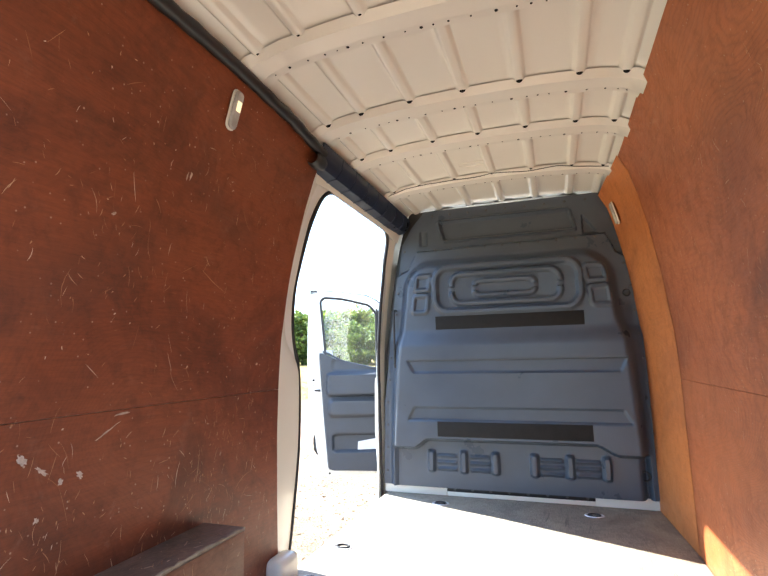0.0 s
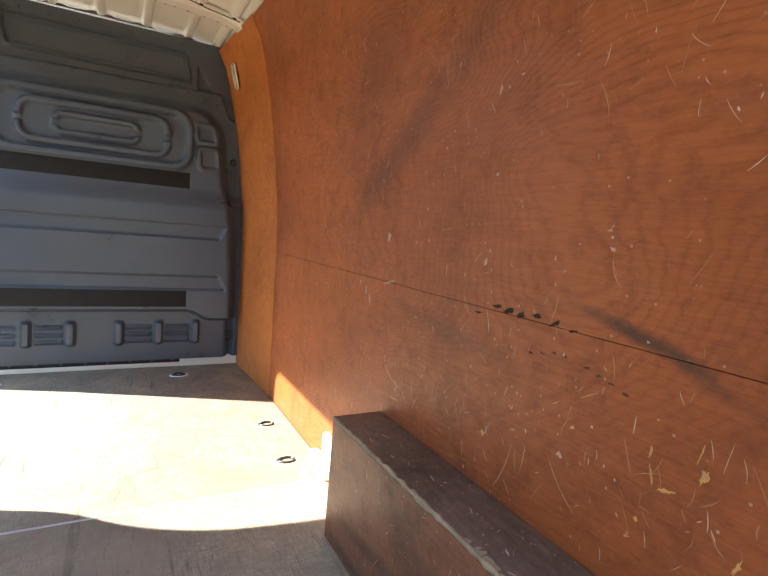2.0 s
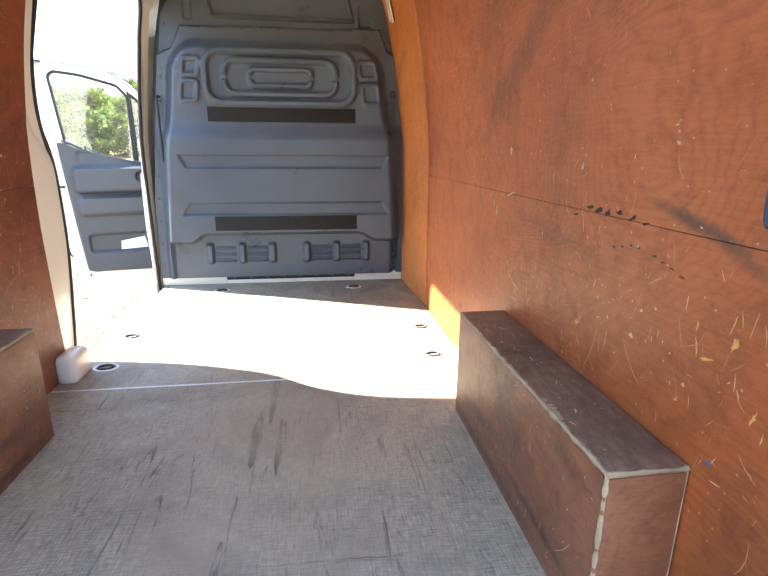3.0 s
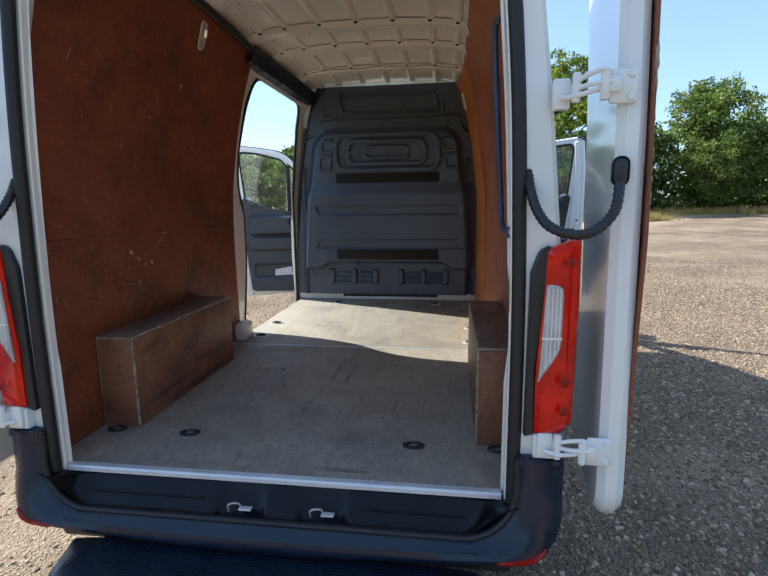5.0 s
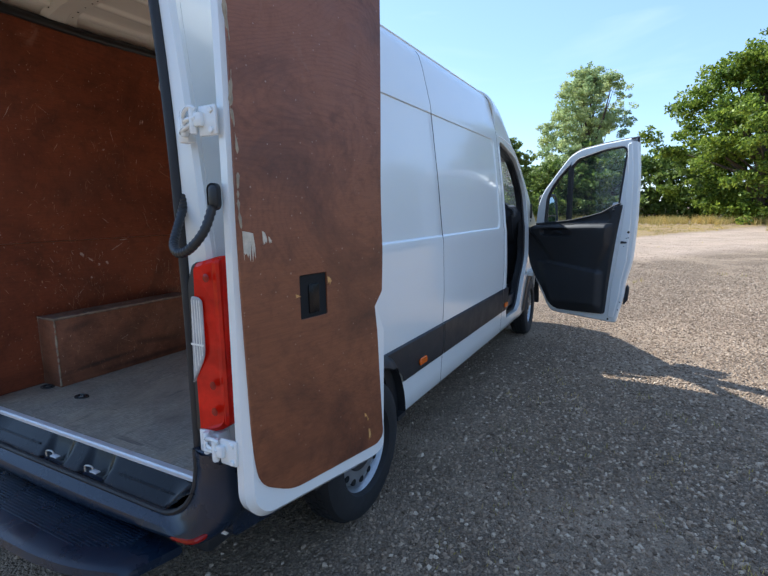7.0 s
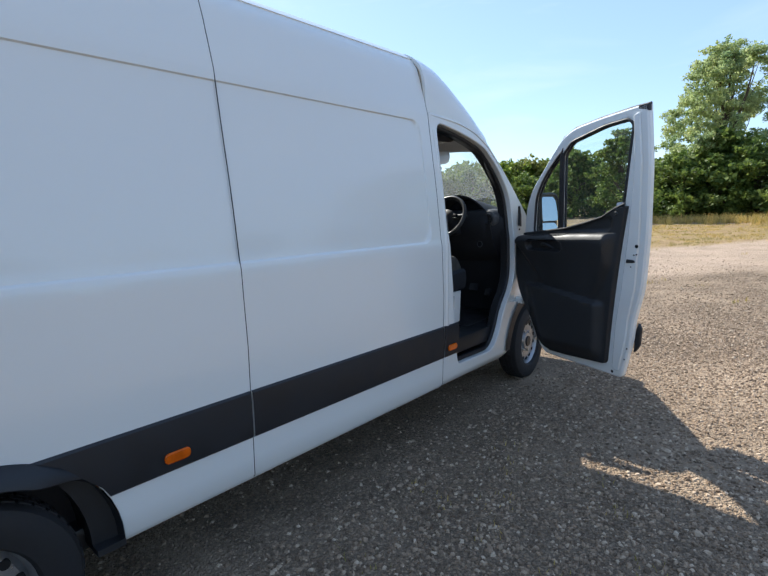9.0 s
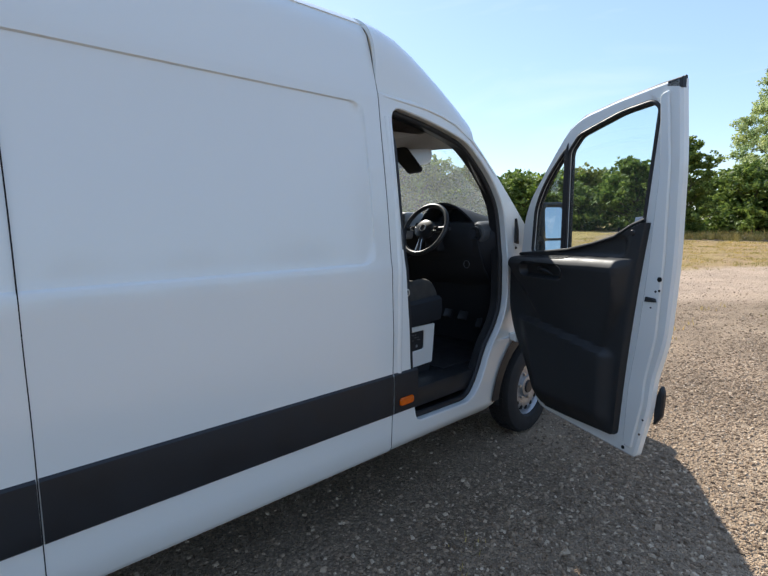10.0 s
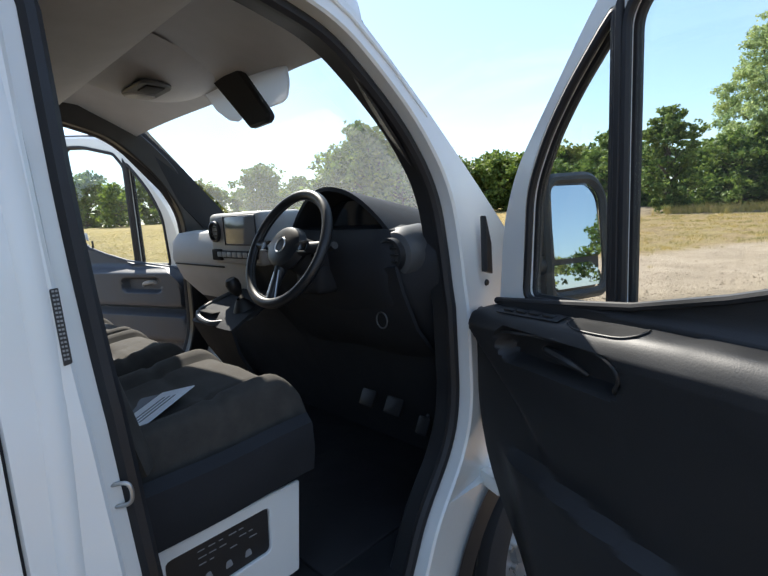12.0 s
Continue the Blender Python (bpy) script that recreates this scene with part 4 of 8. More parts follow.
# ---- load space
NOTCH = [(0.885, 0.06), (0.885, 0.37), (0.723, 0.37), (0.723, 1.284), (0.885, 1.284)]
part("load_floor", plate([[(0.885, 1.632)] + [(-0.885, 1.632)] + [(-x, y) for x, y in NOTCH[::-1]] + NOTCH], 0.02, Matrix.Translation((0, 0, FLOOR - 0.02)), 0.002), M_FLOOR, van, "worn plywood load floor")
part("load_floor", box(-0.885, 0.885, 1.638, YB + 0.02, FLOOR - 0.02, FLOOR, 0.002), M_FLOOR, van)
part("floor_joint", box(-0.885, 0.885, 1.630, 1.640, FLOOR - 0.02, FLOOR + 0.0018, 0.0008), M_ALU, van)
part("sill_edge", sheet(lambda x, k: Vector((x, [0.052, 0.044, 0.030, 0.026, 0.026][int(k)], [FLOOR + 0.003, FLOOR + 0.004, FLOOR + 0.003, FLOOR - 0.002, FLOOR - 0.014][int(k)])), list(np.linspace(-0.78, 0.78, 20)), list(range(5)), 0.003), M_ALU, van, "aluminium edge strip on the rear sill")
part("chassis_floor", plate([[(0.90, 3.6), (-0.90, 3.6), (-0.90, 1.40), (-0.715, 1.40), (-0.715, 0.46), (-0.90, 0.46), (-0.90, 0.05), (0.90, 0.05), (0.90, 0.46), (0.715, 0.46), (0.715, 1.40), (0.90, 1.40)]], FLOOR - 0.022 - 0.44, Matrix.Translation((0, 0, 0.44)), 0.002), M_BLACK, van)
for x in (-0.74, -0.4, 0.0, 0.35, 0.73):
    part("sill_screw", lathe([(0, 0.0055), (0.005, 0.005), (0.006, 0.003)], Matrix.Translation((x, 0.055, FLOOR)), 8), M_STEEL, van)


def tie_ring(x, y):
    m = Matrix.Translation((x, y, FLOOR))
    k = 1.0 if y > 1.5 else 0.8
    r = thing_part("tie_down_ring", m, van)
    part("cup", lathe([(0.056, 0.0), (0.054, 0.004), (0.046, 0.004), (0.043, -0.003), (0.0, -0.004)], m @ Matrix.Diagonal((k, 0.72 * k, 1, 1)), 24), M_ALU if y > 1.5 else M_BLACK, r)
    part("ring", tube([(x + 0.033 * k * math.cos(a), y + 0.024 * k * math.sin(a), FLOOR + 0.004) for a in np.linspace(0, math.tau, 16)[:-1]], 0.0055, 6, closed=True), M_BLACK, r)
    return r


for x, y in ((-0.469, 0.328), (0.472, 0.326), (-0.80, 0.33), (0.80, 0.33), (0.771, 2.207), (0.751, 1.819), (-0.774, 2.24), (-0.757, 1.855), (-0.462, 3.10), (0.463, 3.095)):
    tie_ring(x, y)


# plywood wall lining, two sheets on each side with a joint at 1.385
def lining(side, y0, y1, z0, z1, edge=None, gap=None):
    ys = list(np.linspace(y0, y1, 14))
    zs = list(np.linspace(z0, z1, 16))
    if gap:
        ys, zs = sorted(ys + [gap[0], gap[1]]), sorted(zs + [gap[2]])

    def at(y, z):
        yy = y
        if edge and y > 1.3:
            yy = 1.3 + (y - 1.3) / (y1 - 1.3) * (edge(z) - 1.3)
        zz = z
        if z == zs[-1] and z1 > 2.3 and side > 0:
            zz = z + 0.012 * noise.noise((y * 9, 0, 3))
        return Vector((side * (inner(z)), yy, zz))
    b = sheet(at, ys, zs)
    bb = sheet(lambda y, z: at(y, z) + Vector((side * 0.009, 0, 0)), ys, zs)
    b = join(b, bb)
    for zc in (zs[0], zs[-1]):
        b = join(b, sheet(lambda y, s: at(y, zc) + Vector((side * 0.009 * s, 0, 0)), ys, [0, 1]))
    for yc in (ys[0], ys[-1]):
        b = join(b, sheet(lambda z, s: at(yc, z) + Vector((side * 0.009 * s, 0, 0)), zs, [0, 1]))
    bmesh.ops.remove_doubles(b, verts=b.verts, dist=0.0008)
    if gap:
        # left open behind the wheel-arch box
        hid = [f for f in b.faces if gap[0] < f.calc_center_median().y < gap[1] and f.calc_center_median().z < gap[2]]
        bmesh.ops.delete(b, geom=hid, context='FACES')
    return b


def left_edge(z):
    return lerp(z, [0.57, 0.9, 1.2, 1.5, 1.8, 2.0, 2.2, 2.45], [1.800, 1.782, 1.772, 1.780, 1.796, 1.818, 1.850, 1.890])


GAP = (0.372, 1.283, 0.955)
part("ply_lining", lining(1, 0.09, 2.60, FLOOR + 0.002, 1.3838, None, GAP), M_PLY, van, "scratched red-brown plywood wall lining")
part("ply_lining", lining(1, 0.09, 2.60, 1.3855, 2.558), M_PLY, van, "scratched red-brown plywood wall lining")
# left sheets carry the shade of their side as a darker base tone
part("ply_lining", lining(-1, 0.09, 1.8, FLOOR + 0.002, 1.3838, left_edge, GAP), M_PLYSHADED, van, "worn red-brown plywood wall lining, its shade toned into the colour")
part("ply_lining", lining(-1, 0.09, 1.8, 1.3855, 2.525, left_edge), M_PLYSHADED, van, "worn red-brown plywood wall lining, its shade toned into the colour")
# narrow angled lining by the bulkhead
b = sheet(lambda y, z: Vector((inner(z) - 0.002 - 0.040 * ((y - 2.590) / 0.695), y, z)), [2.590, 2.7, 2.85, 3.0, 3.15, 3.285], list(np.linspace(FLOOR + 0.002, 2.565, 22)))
part("ply_lining", b, M_PLYLIT, van, "orange plywood strip beside the bulkhead, doorway light put into its colour")

# boxed-in wheel arches: side, top, end and pale worn edges
for side in (1, -1):
    wb = thing_part("wheel_arch_box", Matrix.Translation((side * 0.79, 0.82, FLOOR)), van)
    xi, y0, y1, zt = 0.713, 0.358, 1.295, 0.966
    s = sorted
    part("side_board", box(*s((side * xi, side * (xi + 0.012))), y0 + 0.012, y1, FLOOR + 0.001, zt - 0.012, 0.0015), M_BOX, wb, "scuffed brown plywood side board")
    part("top_board", box(*s((side * xi, side * 0.879)), y0, y1, zt - 0.012, zt, 0.002), M_BOXTOP, wb, "dark worn plywood top board")
    part("end_board", box(*s((side * xi, side * 0.879)), y0, y0 + 0.012, FLOOR + 0.001, zt - 0.0125, 0.0015), M_BOX, wb)
    part("end_board", box(*s((side * (xi + 0.012), side * 0.879)), y1 - 0.012, y1, FLOOR + 0.001, zt - 0.0125, 0.0015), M_BOX, wb)
    # bare edges of the boards
    rng = random.Random(5)
    pts = [(side * (xi + 0.001), y, zt - 0.003 + rng.uniform(-0.0015, 0.0015)) for y in np.linspace(y0 + 0.003, y1, 50)]
    part("worn_edge", tube(pts, [rng.uniform(0.003, 0.0078) for _ in pts], 6), M_RAW, wb, "bare worn plywood edge")
    pts = [(side * (xi + 0.003), y0 + 0.003, z) for z in np.linspace(FLOOR + 0.01, zt - 0.004, 24)]
    part("worn_edge", tube(pts, [rng.uniform(0.0025, 0.0070) for _ in pts], 6), M_RAW, wb)
    pts = [(side * x, y0 + 0.002, zt - 0.004) for x in np.linspace(xi, 0.876, 12)]
    part("worn_edge", tube(pts, [rng.uniform(0.0025, 0.0065) for _ in pts], 6), M_RAW, wb)
    pts = [(side * 0.876, y0 + 0.001, z) for z in np.linspace(FLOOR + 0.01, zt - 0.004, 20)]
    part("worn_edge", tube(pts, [rng.uniform(0.0006, 0.0026) for _ in pts], 6), M_RAW, wb)
    # splinters torn off along the top edge
    for k in range(17):
        yy = y0 + 0.03 + (y1 - y0 - 0.05) * rng.random() ** 1.3
        if k < 5:
            yy = 0.565 + 0.035 * k
        ln, dp = rng.uniform(0.008, 0.022), rng.uniform(0.004, 0.013) * (1.9 if k < 5 else 1)
        out = [(side * xi, yy - ln)] + [(side * (xi + dp * rng.uniform(0.25, 1.0)), yy - ln + 2 * ln * t + rng.uniform(-0.003, 0.003)) for t in np.linspace(0.1, 0.9, 6)] + [(side * xi, yy + ln)]
        part("splinter", plate([out if area2(out) > 0 else out[::-1]], 0.0012, Matrix.Translation((0, 0, zt - 0.0004)), 0), M_RAW, wb)
    for k in range(9):
        yy, xx, ln, w, tn = y0 + (y1 - y0) * rng.uniform(0.1, 0.95), xi + rng.uniform(0.02, 0.12), rng.uniform(0.006, 0.022), rng.uniform(0.001, 0.003), rng.uniform(-0.6, 0.6)
        part("pale_scratch", moved(plate([[(-w * 0.3, -ln), (w, -ln * 0.3), (w * 0.4, ln), (-w, ln * 0.4)]], 0.0008, None, 0), Matrix.Translation((side * xx, yy, zt - 0.0002)) @ Matrix.Rotation(tn, 4, 'Z')), M_CHALK, wb)

# single marks that stand out on the lining
def mark(side, y, z, a, c, mat, turn=0.0, seed=0, name="scuff_mark"):
    g = random.Random(seed * 31 + 7)
    n = 17
    pts = []
    a, c = (a * 0.75, c * 0.62)
    for i in range(n):
        t = i * math.tau / n
        k = g.uniform(0.35, 1.15)
        px, pz = a * math.cos(t) * k, c * math.sin(t) * k
        pts.append((y + px * math.cos(turn) - pz * math.sin(turn), z + px * math.sin(turn) + pz * math.cos(turn)))
    b = plate([pts], 0.0008, YZ(0), 0)
    for v in b.verts:
        v.co.x = side * (inner(v.co.z) - 0.0004 - v.co.x)
    return part(name, b, mat, van)


MARKS = [(0.865, 1.371, 0.03, 0.006, 0.1), (0.80, 1.397, 0.03, 0.008, 0.15), (0.765, 1.392, 0.028, 0.011, 0.25), (0.725, 1.390, 0.022, 0.010, 0.5), (0.68, 1.397, 0.024, 0.010, 0.1), (0.63, 1.391, 0.024, 0.008, 0.4), (0.585, 1.385, 0.015, 0.005, 0.3)]
for i, (y, z, a, c, tn) in enumerate(MARKS):
    mark(1, y, z, a, c, M_CHAR, -tn, i, "burn_mark")
for i, (y, z) in enumerate([(0.687, 1.318), (0.655, 1.325), (0.624, 1.333), (0.598, 1.332), (0.545, 1.325), (0.518, 1.318), (0.49, 1.312), (0.462, 1.302)]):
    mark(1, y, z, 0.010, 0.005, M_SMEAR, 0.0, 40 + i, "dark_smear")
for i, (y, z, a, c, tn) in enumerate([(0.520, 1.546, 0.010, 0.007, 0.2), (0.524, 1.566, 0.006, 0.004, 0), (0.53, 1.578, 0.007, 0.003, 0), (0.582, 1.141, 0.012, 0.010, 0.5), (1.328, 1.528, 0.016, 0.020, 0.3), (0.855, 1.492, 0.007, 0.018, 0.3), (0.831, 1.692, 0.006, 0.006, 0),
                                         (0.826, 1.872, 0.006, 0.020, 0.4), (1.471, 1.335, 0.012, 0.030, 0.1), (1.44, 1.31, 0.008, 0.035, -0.2), (1.315, 1.385, 0.055, 0.007, -0.25), (1.52, 1.36, 0.006, 0.02, 0.4), (0.60, 1.335, 0.004, 0.010, 0.2), (0.435, 1.40, 0.004, 0.004, 0)]):
    mark(1, y, z, a, c, M_CHALK, tn, 60 + i)
for i, (y, z, a, c, tn) in enumerate([(0.320, 1.225, 0.008, 0.026, 0.3), (0.330, 1.255, 0.002, 0.030, 0.2), (0.374, 1.175, 0.024, 0.007, -0.3), (0.399, 1.188, 0.003, 0.030, -0.25), (0.405, 1.225, 0.003, 0.022, 0.1), (0.414, 1.105, 0.006, 0.008, 0), (0.426, 1.068, 0.007, 0.004, -0.4), (0.262, 1.120, 0.005, 0.024, 0.3),
                                         (0.808, 1.094, 0.012, 0.012, 0.3), (0.713, 1.138, 0.012, 0.005, -0.4), (0.56, 1.205, 0.009, 0.005, -0.4), (1.22, 1.06, 0.006, 0.020, 0.1), (1.18, 1.15, 0.003, 0.03, 0.0)]):
    mark(1, y, z, a, c, M_NICK, tn, 90 + i, "bare_nick")
mark(1, 0.327, 0.995, 0.013, 0.012, M_BLUEPAINT, 0, 120, "blue_paint_spot")
for i, (y, z, a, c, tn) in enumerate([(1.595, 1.501, 0.012, 0.010, 0), (0.649, 1.298, 0.016, 0.030, 0.5), (0.70, 1.262, 0.010, 0.035, 0.9), (0.751, 1.226, 0.012, 0.016, 0.6), (0.804, 1.231, 0.010, 0.022, 0.8), (1.087, 2.131, 0.006, 0.035, -0.2), (1.07, 2.12, 0.004, 0.03, -0.2), (0.695, 1.150, 0.010, 0.014, 0.2), (0.915, 2.237, 0.006, 0.006, 0), (1.30, 2.18, 0.012, 0.004, 0.5), (1.31, 2.15, 0.010, 0.004, 0.6), (0.926, 1.373, 0.040, 0.006, 0.1), (0.822, 1.931, 0.014, 0.008, 0.5), (0.88, 1.33, 0.06, 0.004, 0.5)]):
    mark(-1, y, z, a, c, M_CHALK, tn, 130 + i)

# fine scratches and nicks over each wall, as thin slivers on the face
def scratches(side, y0, y1, count, seed, surface, z0=0.62, z1=2.40):
    g = random.Random(seed)
    hubs = [(g.uniform(y0, y1), z0 + (z1 - z0) * g.random() ** 1.4) for _ in range(max(4, count // 14))]
    v, f = [], []
    for i in range(count):
        if g.random() < 0.6:
            hy, hz = g.choice(hubs)
            y, z = hy + g.gauss(0, 0.10), hz + g.gauss(0, 0.10)
        else:
            y, z = g.uniform(y0, y1), g.uniform(z0, z1)
        ang = g.gauss(math.pi / 2, 0.45) if g.random() < 0.7 else g.uniform(0, math.pi)
        ln = min(0.10, 0.006 + 0.016 * g.expovariate(1.0))
        if g.random() < 0.05:
            ln *= 2.0
        w = g.uniform(0.0003, 0.0010) if ln > 0.012 else g.uniform(0.0008, 0.0022)
        bend = g.gauss(0, 0.05) * ln
        n = 4
        ring = []
        for k in range(n + 1):
            t = k / n - 0.5
            cy, cz = y + math.cos(ang) * ln * t - math.sin(ang) * bend * (1 - 4 * t * t), z + math.sin(ang) * ln * t + math.cos(ang) * bend * (1 - 4 * t * t)
            hw = w * (1 - 3.4 * t * t) * g.uniform(0.5, 1.3) + 0.0001
            ring.append([(cy - math.sin(ang) * hw * q, cz + math.cos(ang) * hw * q) for q in (-1, 1)])
        if any(not (y0 < a < y1 and z0 < b < z1) for pr in ring for a, b in pr):
            continue
        base = len(v)
        for pr in ring:
            v += [surface(a, b) for a, b in pr]
        f += [(base + 2 * k, base + 2 * k + 1, base + 2 * k + 3, base + 2 * k + 2) for k in range(n)]
    me = bpy.data.meshes.new("scuffing")
    me.from_pydata(v, [], f)
    me.materials.append(M_SCRATCH)
    return tagged(adopt(new("scuffing", me), van), "fine pale scratches in the plywood", "", "", "stuff")


scratches(1, 0.11, 2.57, 900, 5, lambda y, z: (inner(z) - 0.0008, y, z))
scratches(1, 0.12, 1.35, 200, 25, lambda y, z: (inner(z) - 0.0009, y, z), 0.98, 1.37)
scratches(1, 0.12, 1.9, 180, 26, lambda y, z: (inner(z) - 0.0009, y, z), 1.40, 2.3)
scratches(-1, 0.11, 1.72, 800, 6, lambda y, z: (-inner(z) + 0.0008, y, z))
scratches(-1, 0.30, 1.70, 260, 27, lambda y, z: (-inner(z) + 0.0009, y, z), 0.85, 1.37)
for sx in (1, -1):
    scratches(sx, 0.38, 1.28, 170, 8 + sx, lambda y, z: (sx * 0.7122, y, z), 0.59, 0.95)
    scratches(sx, 0.38, 1.28, 90, 18 + sx, lambda y, z: (sx * (0.73 + (z - 0.6) * 0.4), y, 0.9668), 0.6, 0.95)

# white body bracket low beside the boxes and pillar foot
part("pillar_foot", box(-0.90, -0.81, 1.70, 1.86, FLOOR - 0.01, FLOOR + 0.12, 0.03, 3), M_CREAM, van)
part("body_bracket", box(0.862, 0.892, 1.50, 1.73, FLOOR - 0.002, FLOOR + 0.15, 0.012, 3), M_CREAM, van)
part("body_bracket", box(0.825, 0.884, 1.60, 1.80, FLOOR - 0.002, FLOOR + 0.055, 0.02, 3), M_CREAM, van)

# pillar behind the sliding door opening: painted steel between lining and opening
def pillar(u, z):
    y = lerp(z, [0.5, 0.66, 1.10, 1.44, 1.50, 1.62, 1.70, 1.85, 2.15, 2.30, 2.42], [1.902, 1.967, 2.042, 2.040, 2.020, 1.962, 1.944, 1.930, 1.985, 2.03, 2.09])
    e = left_edge(z) - 0.03
    return Vector((-(inner(z) + 0.004 + (0.035 + 0.045 * step(1.45, 1.72, z)) * u ** 1.4), e + (y - e) * u, z))
part("door_pillar", sheet(pillar, list(np.linspace(0, 1, 7)), list(np.linspace(FLOOR, 2.45, 48)), 0.012), M_CREAM, van, "cream painted steel door pillar")
# head of the sliding door opening, and the front pillar by the bulkhead
part("door_head", sheet(lambda y, u: Vector((-(lerp(2.38 + 0.10 * u, INZ, INX) + 0.025 * (1 - u)), y, 2.405 + 0.09 * u + 0.05 * (1 - u) * (step(2.1, 1.9, y) * -0.3 + step(3.05, 3.2, y) * -0.6))), list(np.linspace(1.84, 3.32, 24)), [0, 0.3, 0.6, 1.0], 0.012), M_CREAM, van)
part("front_pillar", sheet(lambda u, z: Vector((-(inner(z) + 0.05 - 0.02 * u), 3.235 - 0.05 * step(2.0, 2.45, z) + 0.09 * u, z)), [0, 0.5, 1], list(np.linspace(FLOOR - 0.05, 2.45, 20)), 0.012), M_CREAM, van)
seal = [Vector((-(min(inner(z) + 0.045, 0.925)), y, z)) for y, z in dense(SLIDE, 0.06)]
part("door_seal", tube(seal, 0.012, 8, closed=True), M_RUBBER, van)


# ---- bulkhead
def bulk(x, z):
    """How far the moulded bulkhead stands out, by place."""
    h = 0.0
    # upper plate above the flange
    low = lerp(x, [-0.80, -0.69, -0.665, -0.62, 0.665, 0.70, 0.72, 0.83], [2.10, 2.15, 2.20, 2.285, 2.30, 2.22, 2.17, 2.11])
    h += 0.030 * step(low + 0.010, low - 0.004, z)
    # body of the panel swells out below the bolt line
    d = rbox(x, z, lerp(z, [0.9, 1.5, 1.9, 2.1], [-0.835, -0.790, -0.735, -0.715]), lerp(z, [1.0, 1.6, 1.75, 2.1], [0.800, 0.765, 0.725, 0.690]), 0.40, 2.205, 0.20)
    h += 0.062 * step(0.015, -0.060, d)
    h += 0.045 * step(1.71, 1.58, z) * step(0.03, -0.06, rbox(x, z, -0.83, 0.81, 0.40, 1.80, 0.10))
    # recess at the foot with its raised head
    top = 0.892 + 0.060 * step(-0.66, -0.55, x) * step(0.65, 0.50, x)
    h -= 0.085 * step(top + 0.014, top - 0.014, z) * step(0.02, -0.02, abs(x) - 0.80)
    # upper plate field
    d = rbox(x - 0.25 * (2.42 - z), z, -0.435, 0.470, 2.352, 2.500, 0.015)
    h += ridge(d, 0.014, 0.016) - 0.012 * step(0.0, -0.01, d)
    # nested rounded ribs
    for x0, x1, z0, z1, r, w, hh in ((-0.475, 0.485, 1.822, 2.138, 0.10, 0.030, 0.030), (-0.355, 0.365, 1.878, 2.082, 0.070, 0.024, 0.025), (-0.195, 0.205, 1.930, 2.028, 0.040, 0.022, 0.022)):
        d = rbox(x, z, x0, x1, z0, z1, r)
        g = ridge(d, w, hh)
        if x0 > -0.4 and abs(x - 0.005) > (x1 - x0) / 2 - 0.09 and abs(z - 1.980) < 0.018:
            g *= 0.2
        h += g
    for x0, x1, sk in ((-0.622, -0.520, 1), (0.530, 0.645, -1)):
        for z0, z1 in ((1.828, 1.948), (1.985, 2.088)):
            h += ridge(rbox(x - 0.14 * sk * (z - 1.98), z, x0, x1, z0, z1, 0.02), 0.020, 0.017)
    # three-cornered recess and short slot beside the upper field
    if 2.315 < z < 2.455:
        h -= 0.022 * step(0.0, 0.012, x - 0.525) * step(0.0, 0.012, 0.630 - 0.70 * (z - 2.315) - x) * step(2.315, 2.325, z)
        h -= 0.016 * step(0.004, -0.008, rbox(x, z, -0.60, -0.545, 2.33, 2.445, 0.01))
    # two long tapered fields
    for z0, z1, s in ((1.403, 1.492, 1), (1.086, 1.174, -1)):
        t = (z - z0) / (z1 - z0)
        t = t if s > 0 else 1 - t
        w = 0.05 * (1 - t) if 0 <= t <= 1 else 0.0
        d = rbox(x, z, -0.690 + w, 0.728 - w, z0, z1, 0.008)
        h -= 0.018 * step(0.004, -0.010, d)
    # louvres at the foot
    for xc in (-0.545, -0.323, -0.114, 0.134, 0.350, 0.564):
        h += 0.034 * step(0.008, -0.012, rbox(x, z, xc - 0.024, xc + 0.024, 0.735, 0.88, 0.02))
    for x0, x1 in ((-0.505, -0.370), (-0.282, -0.150), (0.172, 0.310), (0.388, 0.526)):
        for zc in (0.757, 0.800, 0.843):
            h += 0.014 * step(0.006, -0.008, rbox(x, z, x0, x1, zc - 0.010, zc + 0.010, 0.008))
    # rounded corner recess at the right edge
    h -= 0.03 * step(0.70, 0.80, x) * step(1.95, 1.75, z) * step(1.62, 1.7, z)
    return h


def bulk_half(z, side):
    zz = [0.60, 1.2, 1.9, 2.10, 2.35, 2.48, 2.575]
    return lerp(z, zz, [0.874, 0.862, 0.815, 0.782, 0.730, 0.702, 0.668]) if side > 0 else lerp(z, zz, [0.905, 0.888, 0.805, 0.775, 0.738, 0.66, 0.575])


def bulk_point(u, z):
    x = u * (bulk_half(z, 1) if u > 0 else bulk_half(z, -1))
    return Vector((x, YB - bulk(x, z), z))


